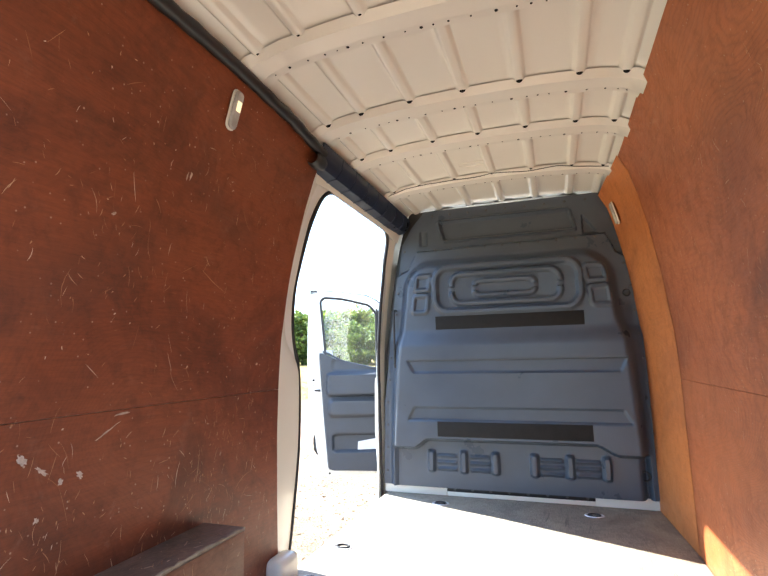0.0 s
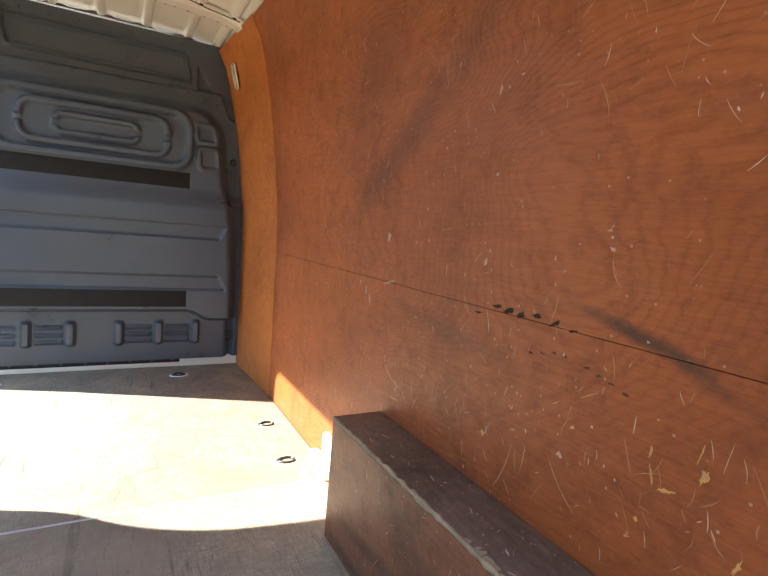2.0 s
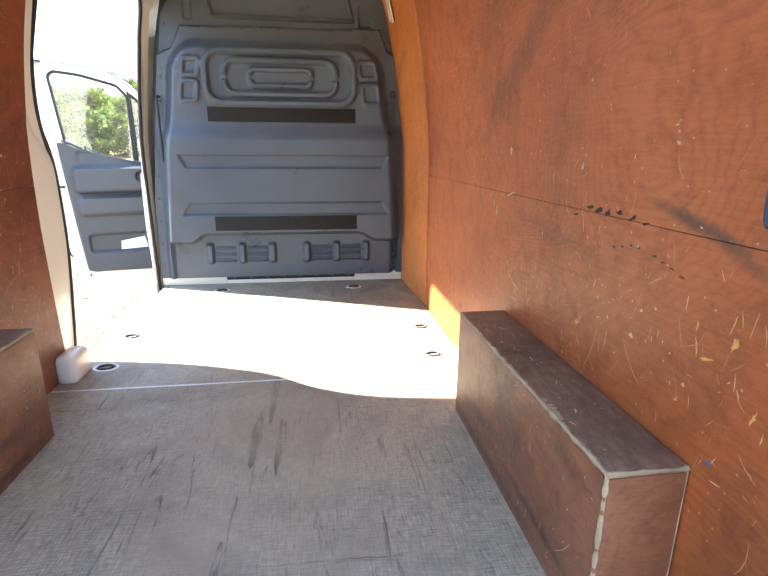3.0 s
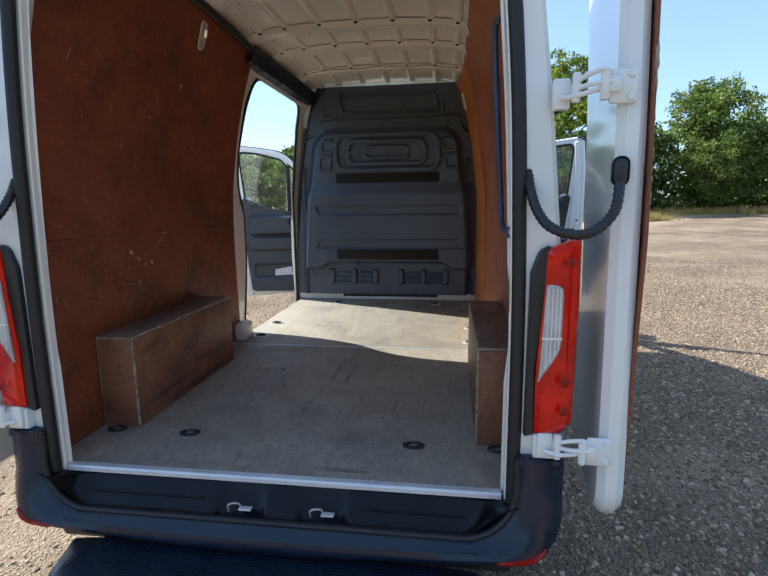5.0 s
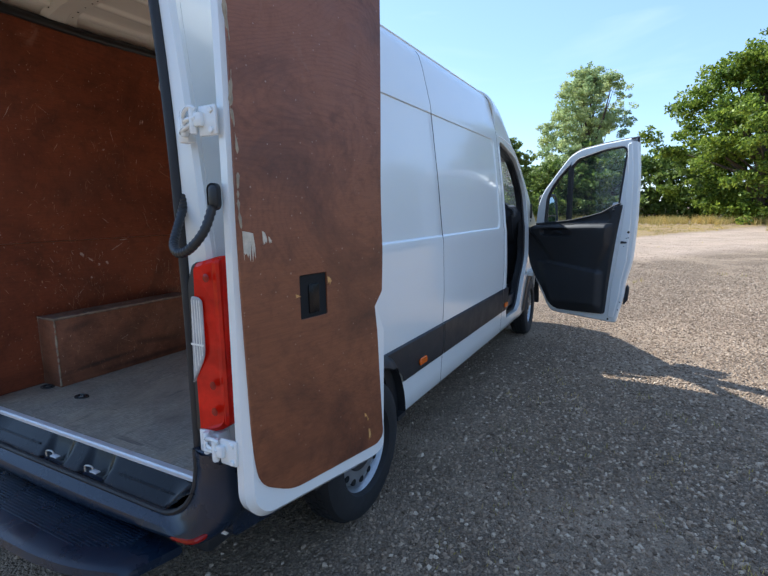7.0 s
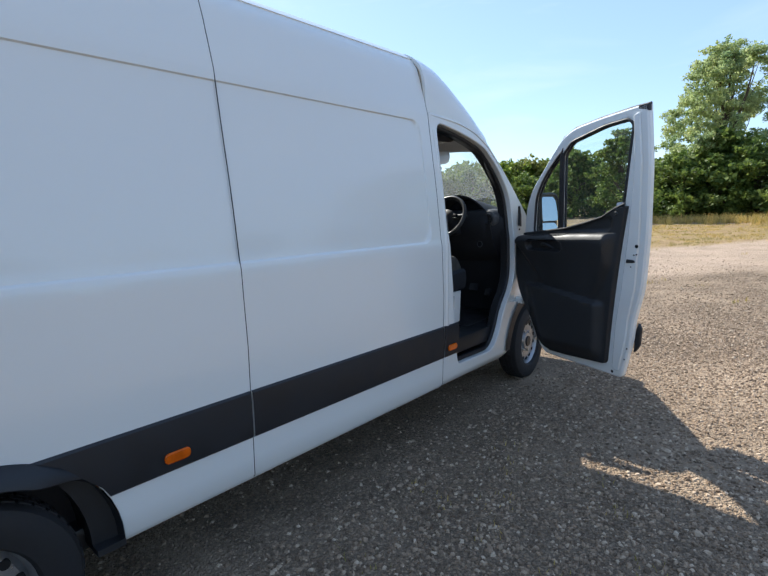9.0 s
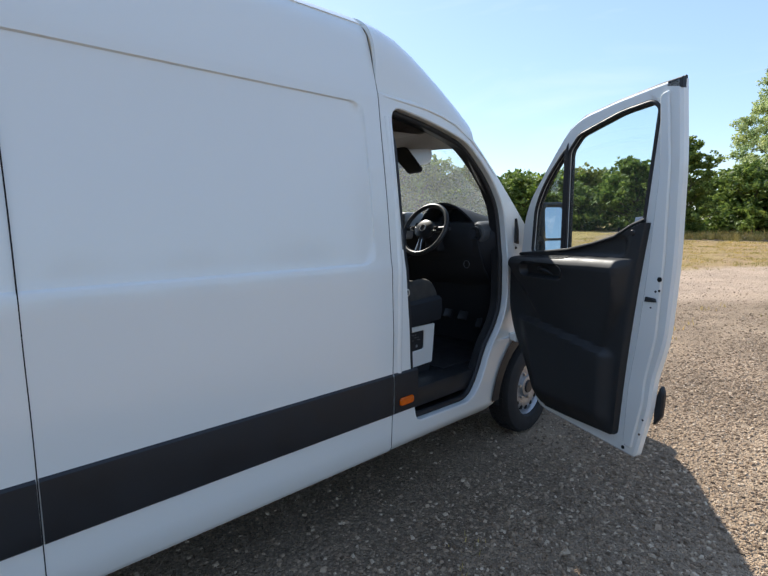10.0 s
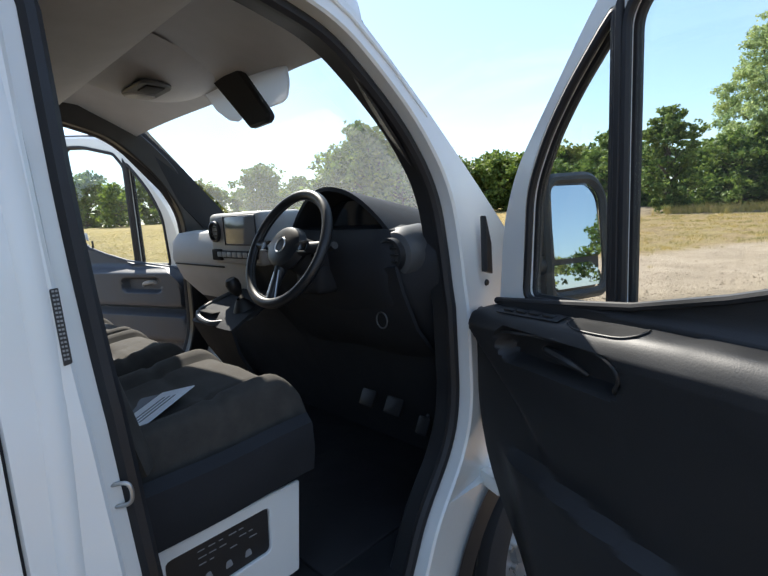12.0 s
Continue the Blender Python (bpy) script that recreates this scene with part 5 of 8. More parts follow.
bulkhead = part("bulkhead", sheet(bulk_point, list(np.linspace(-1, 1, 221)), list(np.linspace(0.63, 2.592, 233))), M_BULK, van, "dark grey moulded plastic bulkhead with pressed ribs")
bz = list(np.linspace(0.5, 2.60, 16))
part("bulkhead_back", plate([[(lerp(z, INZ, INX) - 0.0, z) for z in bz] + [(-lerp(z, INZ, INX), z) for z in bz[::-1]]], 0.03, XZ(YB + 0.06), 0), M_BLACK, van)
for z0, z1 in ((1.703, 1.795), (0.982, 1.080)):
    yb = YB - bulk(0.0, z0 + 0.045)
    part("foam_strip", box(-0.480, 0.495, yb - 0.004, yb + 0.02, z0, z1, 0.002), M_STRIP, van, "black foam strip across the bulkhead")
part("bulkhead_foot", box(-0.905, -0.455, YB - 0.012, YB + 0.03, FLOOR, 0.636, 0.004), M_CREAM, van, "white painted steel foot under the bulkhead")
part("bulkhead_foot", box(0.485, 0.880, YB - 0.012, YB + 0.03, FLOOR, 0.636, 0.004), M_CREAM, van)
part("bulkhead_foot", box(-0.455, 0.485, YB - 0.010, YB + 0.03, FLOOR, 0.600, 0.003), M_CREAM, van)
part("foot_strip", box(-0.455, 0.485, YB - 0.020, YB + 0.02, 0.600, 0.640, 0.004), M_BLACK, van)
bolt = mesh_of(lathe([(0.0, 0.006), (0.007, 0.005), (0.009, 0.002), (0.009, -0.002)], pose(0, 0, 0, 90, 0, 0), 8), "bolt", M_DASHEND)
spots = [(x, 0.618) for x in np.linspace(-0.40, 0.44, 8)] + [(x, 2.552) for x in np.linspace(-0.50, 0.56, 9)] + [(x, 2.285) for x in np.linspace(-0.48, 0.60, 10)]
spots += [(bulk_half(z, 1) - 0.022, z) for z in np.linspace(0.72, 2.4, 12)] + [(-(bulk_half(z, -1) - 0.024), z) for z in np.linspace(0.72, 2.3, 11)]
for x, z in spots:
    piece("bolt", bolt, van, Matrix.Translation((x, YB - (0.021 if z < 0.63 else bulk(x, z) + 0.001), z)))
part("grab_bar", tube(smooth_path([(-0.79, YB - 0.03, 1.855), (-0.79, YB - 0.075, 1.85), (-0.79, YB - 0.085, 1.80), (-0.79, YB - 0.085, 1.50), (-0.79, YB - 0.075, 1.445), (-0.79, YB - 0.03, 1.44)]), 0.008, 8), M_BLACK, van)
for x in (-0.775, 0.775):
    part("lashing_eye", tube([(x + 0.028 * math.cos(a), YB - 0.03, 0.77 + 0.028 * math.sin(a)) for a in np.linspace(0, math.tau, 18)[:-1]], 0.006, 6, closed=True), M_BLACK, van)
for z in (1.90, 1.48, 1.24):
    part("blanking_cap", lathe([(0, 0.012), (0.018, 0.010), (0.024, 0.0)], Matrix.Translation((bulk_half(z, 1) - 0.055, YB - 0.03, z)) @ pose(0, 0, 0, 90, 0, 0), 14), M_BLACK, van)


# ---- ceiling: primed skin with pressed beads, cross ribs with holes
BEADS = [-0.626, -0.453, -0.222, 0.008, 0.237, 0.464, 0.633]


def ceil_z(x):
    return lerp(abs(x), [0.0, 0.3, 0.55, 0.66, 0.75], [2.632, 2.629, 2.620, 2.602, 2.545])


def ceil_at(x, y):
    z = ceil_z(x)
    for c in BEADS:
        z -= 0.016 * step(0.030, 0.012, abs(x - c))
    return Vector((x, y, z))


ceil_x = sorted(set(list(np.round(np.linspace(-0.75, 0.75, 41), 4)) + [round(c + o, 4) for c in BEADS for o in (-0.03, -0.024, -0.018, -0.012, 0.012, 0.018, 0.024, 0.03)]))
part("ceiling_skin", sheet(ceil_at, ceil_x, list(np.linspace(0.05, YB + 0.03, 8)), 0.0), M_CREAM, van, "cream primed steel roof skin with pressed beads")
hole = mesh_of(lathe([(0.0, 0.002), (0.009, 0.0018), (0.010, 0.0)], pose(0, 0, 0, 180, 0, 0), 10), "rib_hole", M_HOLE)
notch = mesh_of(lathe([(0.0, 0.004), (0.013, 0.003), (0.017, 0.0)], pose(0, 0, 0, 90, 0, 0), 12), "bead_notch", M_HOLE)


def rib(y, d=0.030, pins=1.0):
    """A pressed cross rib whose rear edge lies at y: a flat band, then a lower flange with its row of holes."""
    xs = list(np.linspace(-0.712, 0.712, 41))
    prof = [(-0.012, 0.0), (0.0, -d * 0.6), (0.008, -d), (0.080, -d), (0.088, -d * 0.72), (0.130, -d * 0.62), (0.136, -d * 0.2)]

    def at(x, k):
        oy, oz = prof[int(k)]
        flare = 1 + 0.3 * step(0.60, 0.70, abs(x))
        return Vector((x, y + 0.06 + (oy - 0.06) * flare + 0.05 * abs(x / 0.7) ** 2.5, ceil_z(x) - 0.006 + oz * (1.0 + 0.15 * step(0.6, 0.70, abs(x)))))
    r = part("roof_rib", sheet(at, xs, list(range(7))), M_CREAM, van, "cream pressed steel roof rib")
    for i, x in enumerate(np.linspace(-0.67, 0.67, 23)):
        sc = (0.42, 0.30, 0.62, 0.36)[i % 4] if x < 0.64 else 1.25
        xx = x + 0.018 * math.sin(i * 5.1)
        piece("rib_hole", hole, r, Matrix.Translation((xx, y + 0.108 + 0.05 * abs(xx / 0.7) ** 2.5, ceil_z(xx) - 0.0066 - d * 0.67)) @ Matrix.Diagonal((sc, sc, 1, 1)))
    for c in BEADS:
        piece("bead_notch", notch, r, Matrix.Translation((c, y - 0.012 + 0.05 * abs(c / 0.7) ** 2.5, ceil_z(c) - 0.014)) @ Matrix.Diagonal((pins, 1, pins, 1)))
    return r


for yy, pn in ((0.44, 0.4), (1.165, 0.4), (1.745, 0.8), (2.170, 0.75), (2.750, 0.6)):
    rib(yy, 0.030, pn)
# thin wire clipped along a rib
wire = [(x, 2.732 - 0.008 * math.sin(x * 21) + 0.05 * abs(x / 0.7) ** 2.5, ceil_z(x) - 0.020 - 0.010 * abs(math.sin(x * 8))) for x in np.linspace(-0.68, 0.66, 60)]
part("roof_wire", tube(wire, 0.0028, 5), M_BLACK, van, "thin black wire along a roof rib")
part("roof_oval", tube([(-0.08 + 0.085 * math.cos(a), 2.585 + 0.03 * math.sin(a), ceil_z(0.08) - 0.001) for a in np.linspace(0, math.tau, 24)[:-1]], 0.004, 6, closed=True), M_CREAM, van)

# black cable rail along the left edge of the roof, blue-grey guide over the door
rail = [(-0.690, y, lerp(y, [0.08, 1.55, 1.85], [2.538, 2.532, 2.490]) + 0.005 * math.sin(y * 7)) for y in np.linspace(0.08, 1.85, 30)]
part("cable_trunk", tube(rail, [0.022 + 0.004 * math.sin(i * 1.7) ** 2 for i in range(30)], 10), M_BLACK, van, "black plastic cable trunking")
part("door_guide_rail", sheet(lambda y, k: Vector(([-0.785, -0.770, -0.715, -0.682, -0.672][int(k)], y, [2.450, 2.428, 2.440, 2.480, 2.54][int(k)])), list(np.linspace(1.83, 3.29, 24)), list(range(5)), 0.01), M_NAVY, van, "dark blue-grey plastic door guide cover")
for y in np.linspace(2.05, 3.15, 7):
    part("rail_clip", tube([(-0.772, y, 2.429), (-0.716, y, 2.439), (-0.684, y, 2.478), (-0.674, y, 2.535)], 0.005, 6), M_NAVY, van)
part("rail_end", lathe([(0, 0.09), (0.03, 0.085), (0.042, 0.05), (0.038, 0.0), (0.03, -0.02)], Matrix.Translation((-0.715, 1.80, 2.455)) @ pose(0, 0, 0, -90, 0, 0), 16), M_BLACK, van)


# interior lamps with clear ribbed lens
def inner_lamp(x, y, z, tilt, lit):
    m = Matrix.Translation((x, y, z)) @ pose(0, 0, 0, 0, tilt, 0)
    g = thing_part("load_lamp", m, van)
    pts = rounded([(-0.026, -0.075), (0.026, -0.075), (0.026, 0.075), (-0.026, 0.075)], 0.025, 6)
    part("base", plate([pts], 0.008, m @ YZ(0), 0.003), M_CREAM, g)
    part("lens", plate([offset_loop(pts, 0.005)], 0.016, m @ YZ(0.006), 0.006), M_CLEAR, g)
    if lit:
        q = bpy.data.materials.new("lamp_glow")
        q.use_nodes = True
        pb = q.node_tree.nodes["Principled BSDF"]
        pb.inputs["Base Color"].default_value = (0.9, 0.8, 0.55, 1)
        pb.inputs["Emission Color"].default_value = (1.0, 0.72, 0.38, 1)
        pb.inputs["Emission Strength"].default_value = 0.16
        part("bulb", moved(box(0.0225, 0.0245, -0.011, 0.011, -0.005, 0.032), m), q, g, "glowing warm bulb")


inner_lamp(-inner(2.42) + 0.004, 1.215, 2.415, 15, True)
inner_lamp(inner(2.38) - 0.042, 3.08, 2.38, 180 - 14, False)

# ---- tail: rear frame, seals, lamps, bumper, step
OPEN = rounded([(-0.785, 0.47), (0.785, 0.47), (0.785, 1.2), (0.768, 1.75), (0.742, 2.1), (0.700, 2.46), (-0.700, 2.46), (-0.742, 2.1), (-0.768, 1.75), (-0.785, 1.2)], [0.05, 0.05, 0.2, 0.3, 0.2, 0.10, 0.10, 0.2, 0.3, 0.2], 6)
REAR = [(outer(z) - 0.024, z) for z in ZS if z > 0.52]
top = [(x, roof_z(x)) for x in np.linspace(0.70, -0.70, 21)]
REAR = [(0.90, 0.40)] + REAR + top + [(-x, z) for x, z in REAR[::-1]] + [(-0.90, 0.40)]
o = OPEN if area2(OPEN) > 0 else OPEN[::-1]
part("rear_frame", plate([REAR, dense(offset_loop(o, -0.032), 0.08)], 0.075, XZ(0.075), 0.014), M_WHITE, van, "white steel frame of the rear opening")
part("rear_seal", tube([(x, 0.004, z) for x, z in dense(offset_loop(o, -0.026), 0.06)], 0.021, 10, closed=True), M_RUBBER, van, "black rubber seal round the rear opening")
part("opening_flange", plate([dense(offset_loop(o, -0.030), 0.06), dense(offset_loop(o, -0.004), 0.06)], 0.035, XZ(0.06), 0.004), M_CREAM, van)
# inner tail pillars
for side in (1, -1):
    part("tail_pillar", sheet(lambda u, z: Vector((side * (lerp(z, [0.55, 0.95, 1.12, 1.18, 1.26, 1.4, 1.75, 2.1, 2.4], [0.784, 0.784, 0.800, 0.803, 0.785, 0.782, 0.766, 0.742, 0.705]) + u * (inner(z) - 0.778)), 0.055 + 0.045 * u, z)), [0, 0.5, 1.0], list(np.linspace(FLOOR, 2.45, 16)), 0.01), M_CREAM, van)
    for z in (0.72, 0.86, 1.05, 1.28, 1.62, 1.88):
        part("pillar_hole", lathe([(0, 0.0015), (0.0055, 0.0012), (0.007, 0)], Matrix.Translation((side * (lerp(z, [0.55, 1.2, 1.75, 2.1], [0.806, 0.820, 0.786, 0.762])), 0.0615, z)) @ pose(0, 0, 0, 90, 0, 0), 10), M_HOLE, van)
    g = [(side * 0.755, 0.075, 2.06), (side * 0.742, 0.14, 2.05), (side * 0.735, 0.185, 2.00), (side * 0.768, 0.20, 1.50), (side * 0.772, 0.185, 1.445), (side * 0.776, 0.12, 1.424), (side * 0.782, 0.06, 1.420)]
    if side > 0:
        part("grab_handle", tube(smooth_path(g, 6), 0.0095, 10), M_BLUE, van, "blue-grey plastic grab handle by the rear opening")
        part("handle_foot", box(0.772, 0.808, 0.050, 0.060, 1.405, 1.440, 0.004), M_BLUE, van)
        part("foot_screw", lathe([(0, 0.006), (0.009, 0.005), (0.012, 0)], Matrix.Translation((0.788, 0.050, 1.422)) @ pose(0, 0, 0, 90, 0, 0), 12), M_STEEL, van)


def rear_lamp(side):
    g = thing_part("rear_lamp", Matrix.Translation((side * 0.92, -0.02, 1.1)), van)
    out = rounded([(0.864, 0.815), (0.975, 0.826), (0.992, 1.10), (0.985, 1.412), (0.882, 1.380), (0.876, 1.22), (0.862, 1.02)], [0.01, 0.04, 0.1, 0.02, 0.02, 0.05, 0.05], 4)
    fl = lambda pts: [(side * x, z) for x, z in pts]
    b = plate([fl(out)], 0.055, XZ(0.012), 0.014)
    for v in b.verts:
        v.co.y += 1.1 * max(0.0, abs(v.co.x) - 0.940)
    part("red_lens", b, M_RED, g, "red tail lamp lens")
    cl = rounded([(0.867, 0.985), (0.926, 1.085), (0.927, 1.275), (0.880, 1.280)], [0.006, 0.03, 0.03, 0.012], 5)
    part("clear_lens", plate([fl(cl)], 0.010, XZ(-0.040), 0.003), M_CLEAR, g, "clear ribbed lens of the tail lamp")
    for x in (0.885, 0.897, 0.909, 0.919):
        part("lens_rib", tube([(side * x, -0.0505, lerp(x, [0.867, 0.926], [1.002, 1.098])), (side * x, -0.0505, 1.268)], 0.0014, 5), M_CREAM, g)
    sl = [(-0.015, 0.835), (0.105, 0.85), (0.125, 1.10), (0.095, 1.395), (-0.02, 1.405)]
    part("side_lens", plate([rounded(sl, 0.02, 4)], 0.030, YZ(0.946) if side > 0 else YZ(-0.976), 0.008), M_RED, g)
    # added black plate stands in for shade between body side and open door
    hs = rounded([(0.085, 0.825), (0.19, 0.83), (0.215, 1.10), (0.185, 1.395), (0.085, 1.40)], 0.02, 4)
    part("gap_shade_plate", plate([hs], 0.030, YZ(0.938) if side > 0 else YZ(-0.968), 0.006), M_GLOSS, g, "black plate standing in for the gap's shade beside the tail lamp")
    part("lens_divider", box(*sorted((side * 0.872, side * 0.927)), -0.0525, -0.048, 1.118, 1.124), M_CREAM, g)
    for z in (1.34, 0.985, 0.895):
        part("bulb_dome", lathe([(0, 0.006), (0.010, 0.005), (0.014, 0)], Matrix.Translation((side * 0.945, -0.0395, z)) @ pose(0, 0, 0, 90, 0, 0) @ Matrix.Diagonal((1, 1, 0.35, 1)), 14), M_REFLEX, g)
    # dark surround towards the opening
    sr = rounded([(0.835, 0.80), (0.868, 0.81), (0.862, 1.02), (0.885, 1.22), (0.892, 1.39), (0.862, 1.375), (0.838, 1.31)], 0.01, 3)
    part("lamp_surround", plate([fl(sr)], 0.03, XZ(0.005), 0.006), M_BLACK, g)


for side in (1, -1):
    rear_lamp(side)

# bumper: top tray with latch pockets, and a band that turns up at both corners
def tray(x, k):
    y, z = [(0.045, FLOOR - 0.010), (0.030, FLOOR - 0.026), (0.004, FLOOR - 0.062), (-0.026, FLOOR - 0.090), (-0.042, FLOOR - 0.102), (-0.052, FLOOR - 0.104)][int(k)]
    for xc in (-0.10, 0.188):
        z -= (0.0, 0.014, 0.030, 0.024, 0.0, 0.0)[int(k)] * step(0.095, 0.055, abs(x - xc))
    z += 0.12 * step(0.64, 0.83, abs(x)) * (0, 0.1, 0.5, 0.8, 0.9, 0.9)[int(k)]
    return Vector((x, y, z))


part("sill_tray", sheet(tray, list(np.linspace(-0.835, 0.835, 126)), list(range(6)), 0.0), M_GLOSS, van, "gloss black sill tray with latch pockets")
for x0, x1 in ((-0.70, -0.24), (0.33, 0.70)):
    part("tray_rib", tube([(x, -0.004, FLOOR - 0.068) for x in np.linspace(x0, x1, 8)], 0.004, 6), M_GLOSS, van)


def bumper(t, k):
    """Round the U of the bumper with t, across its band from the inner to the outer edge with k."""
    a, sg = abs(t), math.copysign(1, t)
    ri, ro = 0.17, 0.12
    if a < 0.5:
        q = a / 0.5
        pin, pout = (q * (0.822 - ri), 0.462), (q * (0.968 - ro), 0.372 + 0.045 * q * q)
    elif a < 0.75:
        th = (a - 0.5) / 0.25 * math.pi / 2
        pin = (0.822 - ri + ri * math.sin(th), 0.462 + ri * (1 - math.cos(th)))
        pout = (0.968 - ro + ro * math.sin(th), 0.417 + ro * (1 - math.cos(th)))
    else:
        q = (a - 0.75) / 0.25
        pin, pout = (0.822, 0.632 + q * 0.10), (0.968, 0.537 + q * 0.195)
    s, yb, ys = [(0.0, 0.055, 0.055), (0.0, -0.052, -0.020), (0.06, -0.064, -0.034), (0.20, -0.080, -0.045), (0.30, -0.086, -0.048), (0.40, -0.100, -0.052), (0.66, -0.108, -0.054), (0.86, -0.104, -0.052), (0.96, -0.094, -0.044), (1.0, -0.078, -0.030), (1.0, -0.02, 0.03), (0.98, 0.06, 0.09)][int(k)]
    w = step(0.48, 0.85, a)
    x = pin[0] + (pout[0] - pin[0]) * s
    z = pin[1] + (pout[1] - pin[1]) * s
    y = yb + (ys - yb) * w + 0.85 * max(0.0, x - 0.875) ** 1.25
    return Vector((sg * x, y, z))


part("rear_bumper", sheet(bumper, list(np.linspace(-1, 1, 121)), list(range(12)), 0.0), M_BUMPER, van, "dark grey plastic rear bumper")
for side in (1, -1):
    s = sorted
    part("bumper_cap", box(*s((side * 0.81, side * 0.95)), -0.035, 0.05, 0.70, 0.734, 0.012, 3), M_BUMPER, van)
    part("bumper_side", plate([rounded([(0.0, 0.415), (0.20, 0.385), (0.50, 0.36), (0.56, 0.56), (0.03, 0.735)], 0.03, 4)], 0.066, YZ(0.890) if side > 0 else YZ(-0.956), 0.008), M_BUMPER, van)
    q = [bumper(side * t, 7) + Vector((0, 0.004, 0.004)) for t in np.linspace(0.455, 0.62, 12)]
    part("bumper_reflector", tube(q, [0.003] + [0.0105] * 10 + [0.003], 8), M_REFLEX, van, "narrow red reflector in the bumper")
part("tray_end", box(-0.83, -0.66, -0.02, 0.05, 0.40, 0.475, 0.01), M_GLOSS, van)
part("tray_end", box(0.66, 0.83, -0.02, 0.05, 0.40, 0.475, 0.01), M_GLOSS, van)
seal = [bumper(t, 1) + Vector((0, -0.004, 0)) for t in np.linspace(-1, 1, 90)]
part("sill_seal", tube(seal, 0.012, 8), M_RUBBER, van, "black rubber seal over the rear bumper")
for xc in (-0.10, 0.188):
    lt = thing_part("door_latch", Matrix.Translation((xc, -0.02, 0.53)), van)
    part("latch_plate", box(xc + 0.002, xc + 0.045, -0.040, -0.018, 0.488, 0.493, 0.001), M_ALU, lt)
    part("striker", tube(smooth_path([(xc - 0.035, -0.034, 0.478), (xc - 0.035, -0.034, 0.502), (xc - 0.015, -0.030, 0.508), (xc + 0.003, -0.026, 0.502), (xc + 0.003, -0.026, 0.480)], 4), 0.0038, 8), M_STEEL, lt)


def step_board(u, k):
    x = -0.01 + u * 0.725
    prof = [(-0.03, 0.335), (-0.05, 0.347), (-0.27, 0.347), (-0.296, 0.338), (-0.305, 0.315), (-0.285, 0.288), (-0.05, 0.285), (-0.03, 0.30)]
    y, z = prof[int(k) % 8]
    e = 1 - (abs(u) ** 12)
    f = 0.62 + 0.38 * (1 - abs(u) ** 3.2)
    yc = -0.03
    if abs(u) > 1.0:
        return Vector((-0.01 + math.copysign(0.70, u), -0.135, 0.303))
    return Vector((x - 0.05 * math.copysign(1, u) * abs(u) ** 6 * (-(y - yc) / 0.27), yc + (y - yc) * f * 1.12, 0.30 + (z - 0.30) * (0.55 + 0.45 * e)))


part("rear_step", sheet(step_board, [-1.01] + list(np.linspace(-1, 1, 61)) + [1.01], list(range(9))), M_BUMPER, van, "black rubber-topped rear step")
for k in range(14):
    y = -0.062 - 0.013 * k
    w = 0.60 - 0.012 * max(0, k - 5) ** 1.3
    part("step_tread", box(-w - 0.01, w - 0.03, y - 0.0035, y + 0.0035, 0.346, 0.3505, 0.001), M_BUMPER, van)
for x in (-0.6, 0.2):
    part("step_bracket", box(x - 0.03, x + 0.03, -0.15, 0.1, 0.25, 0.33, 0.005), M_BLACK, van)


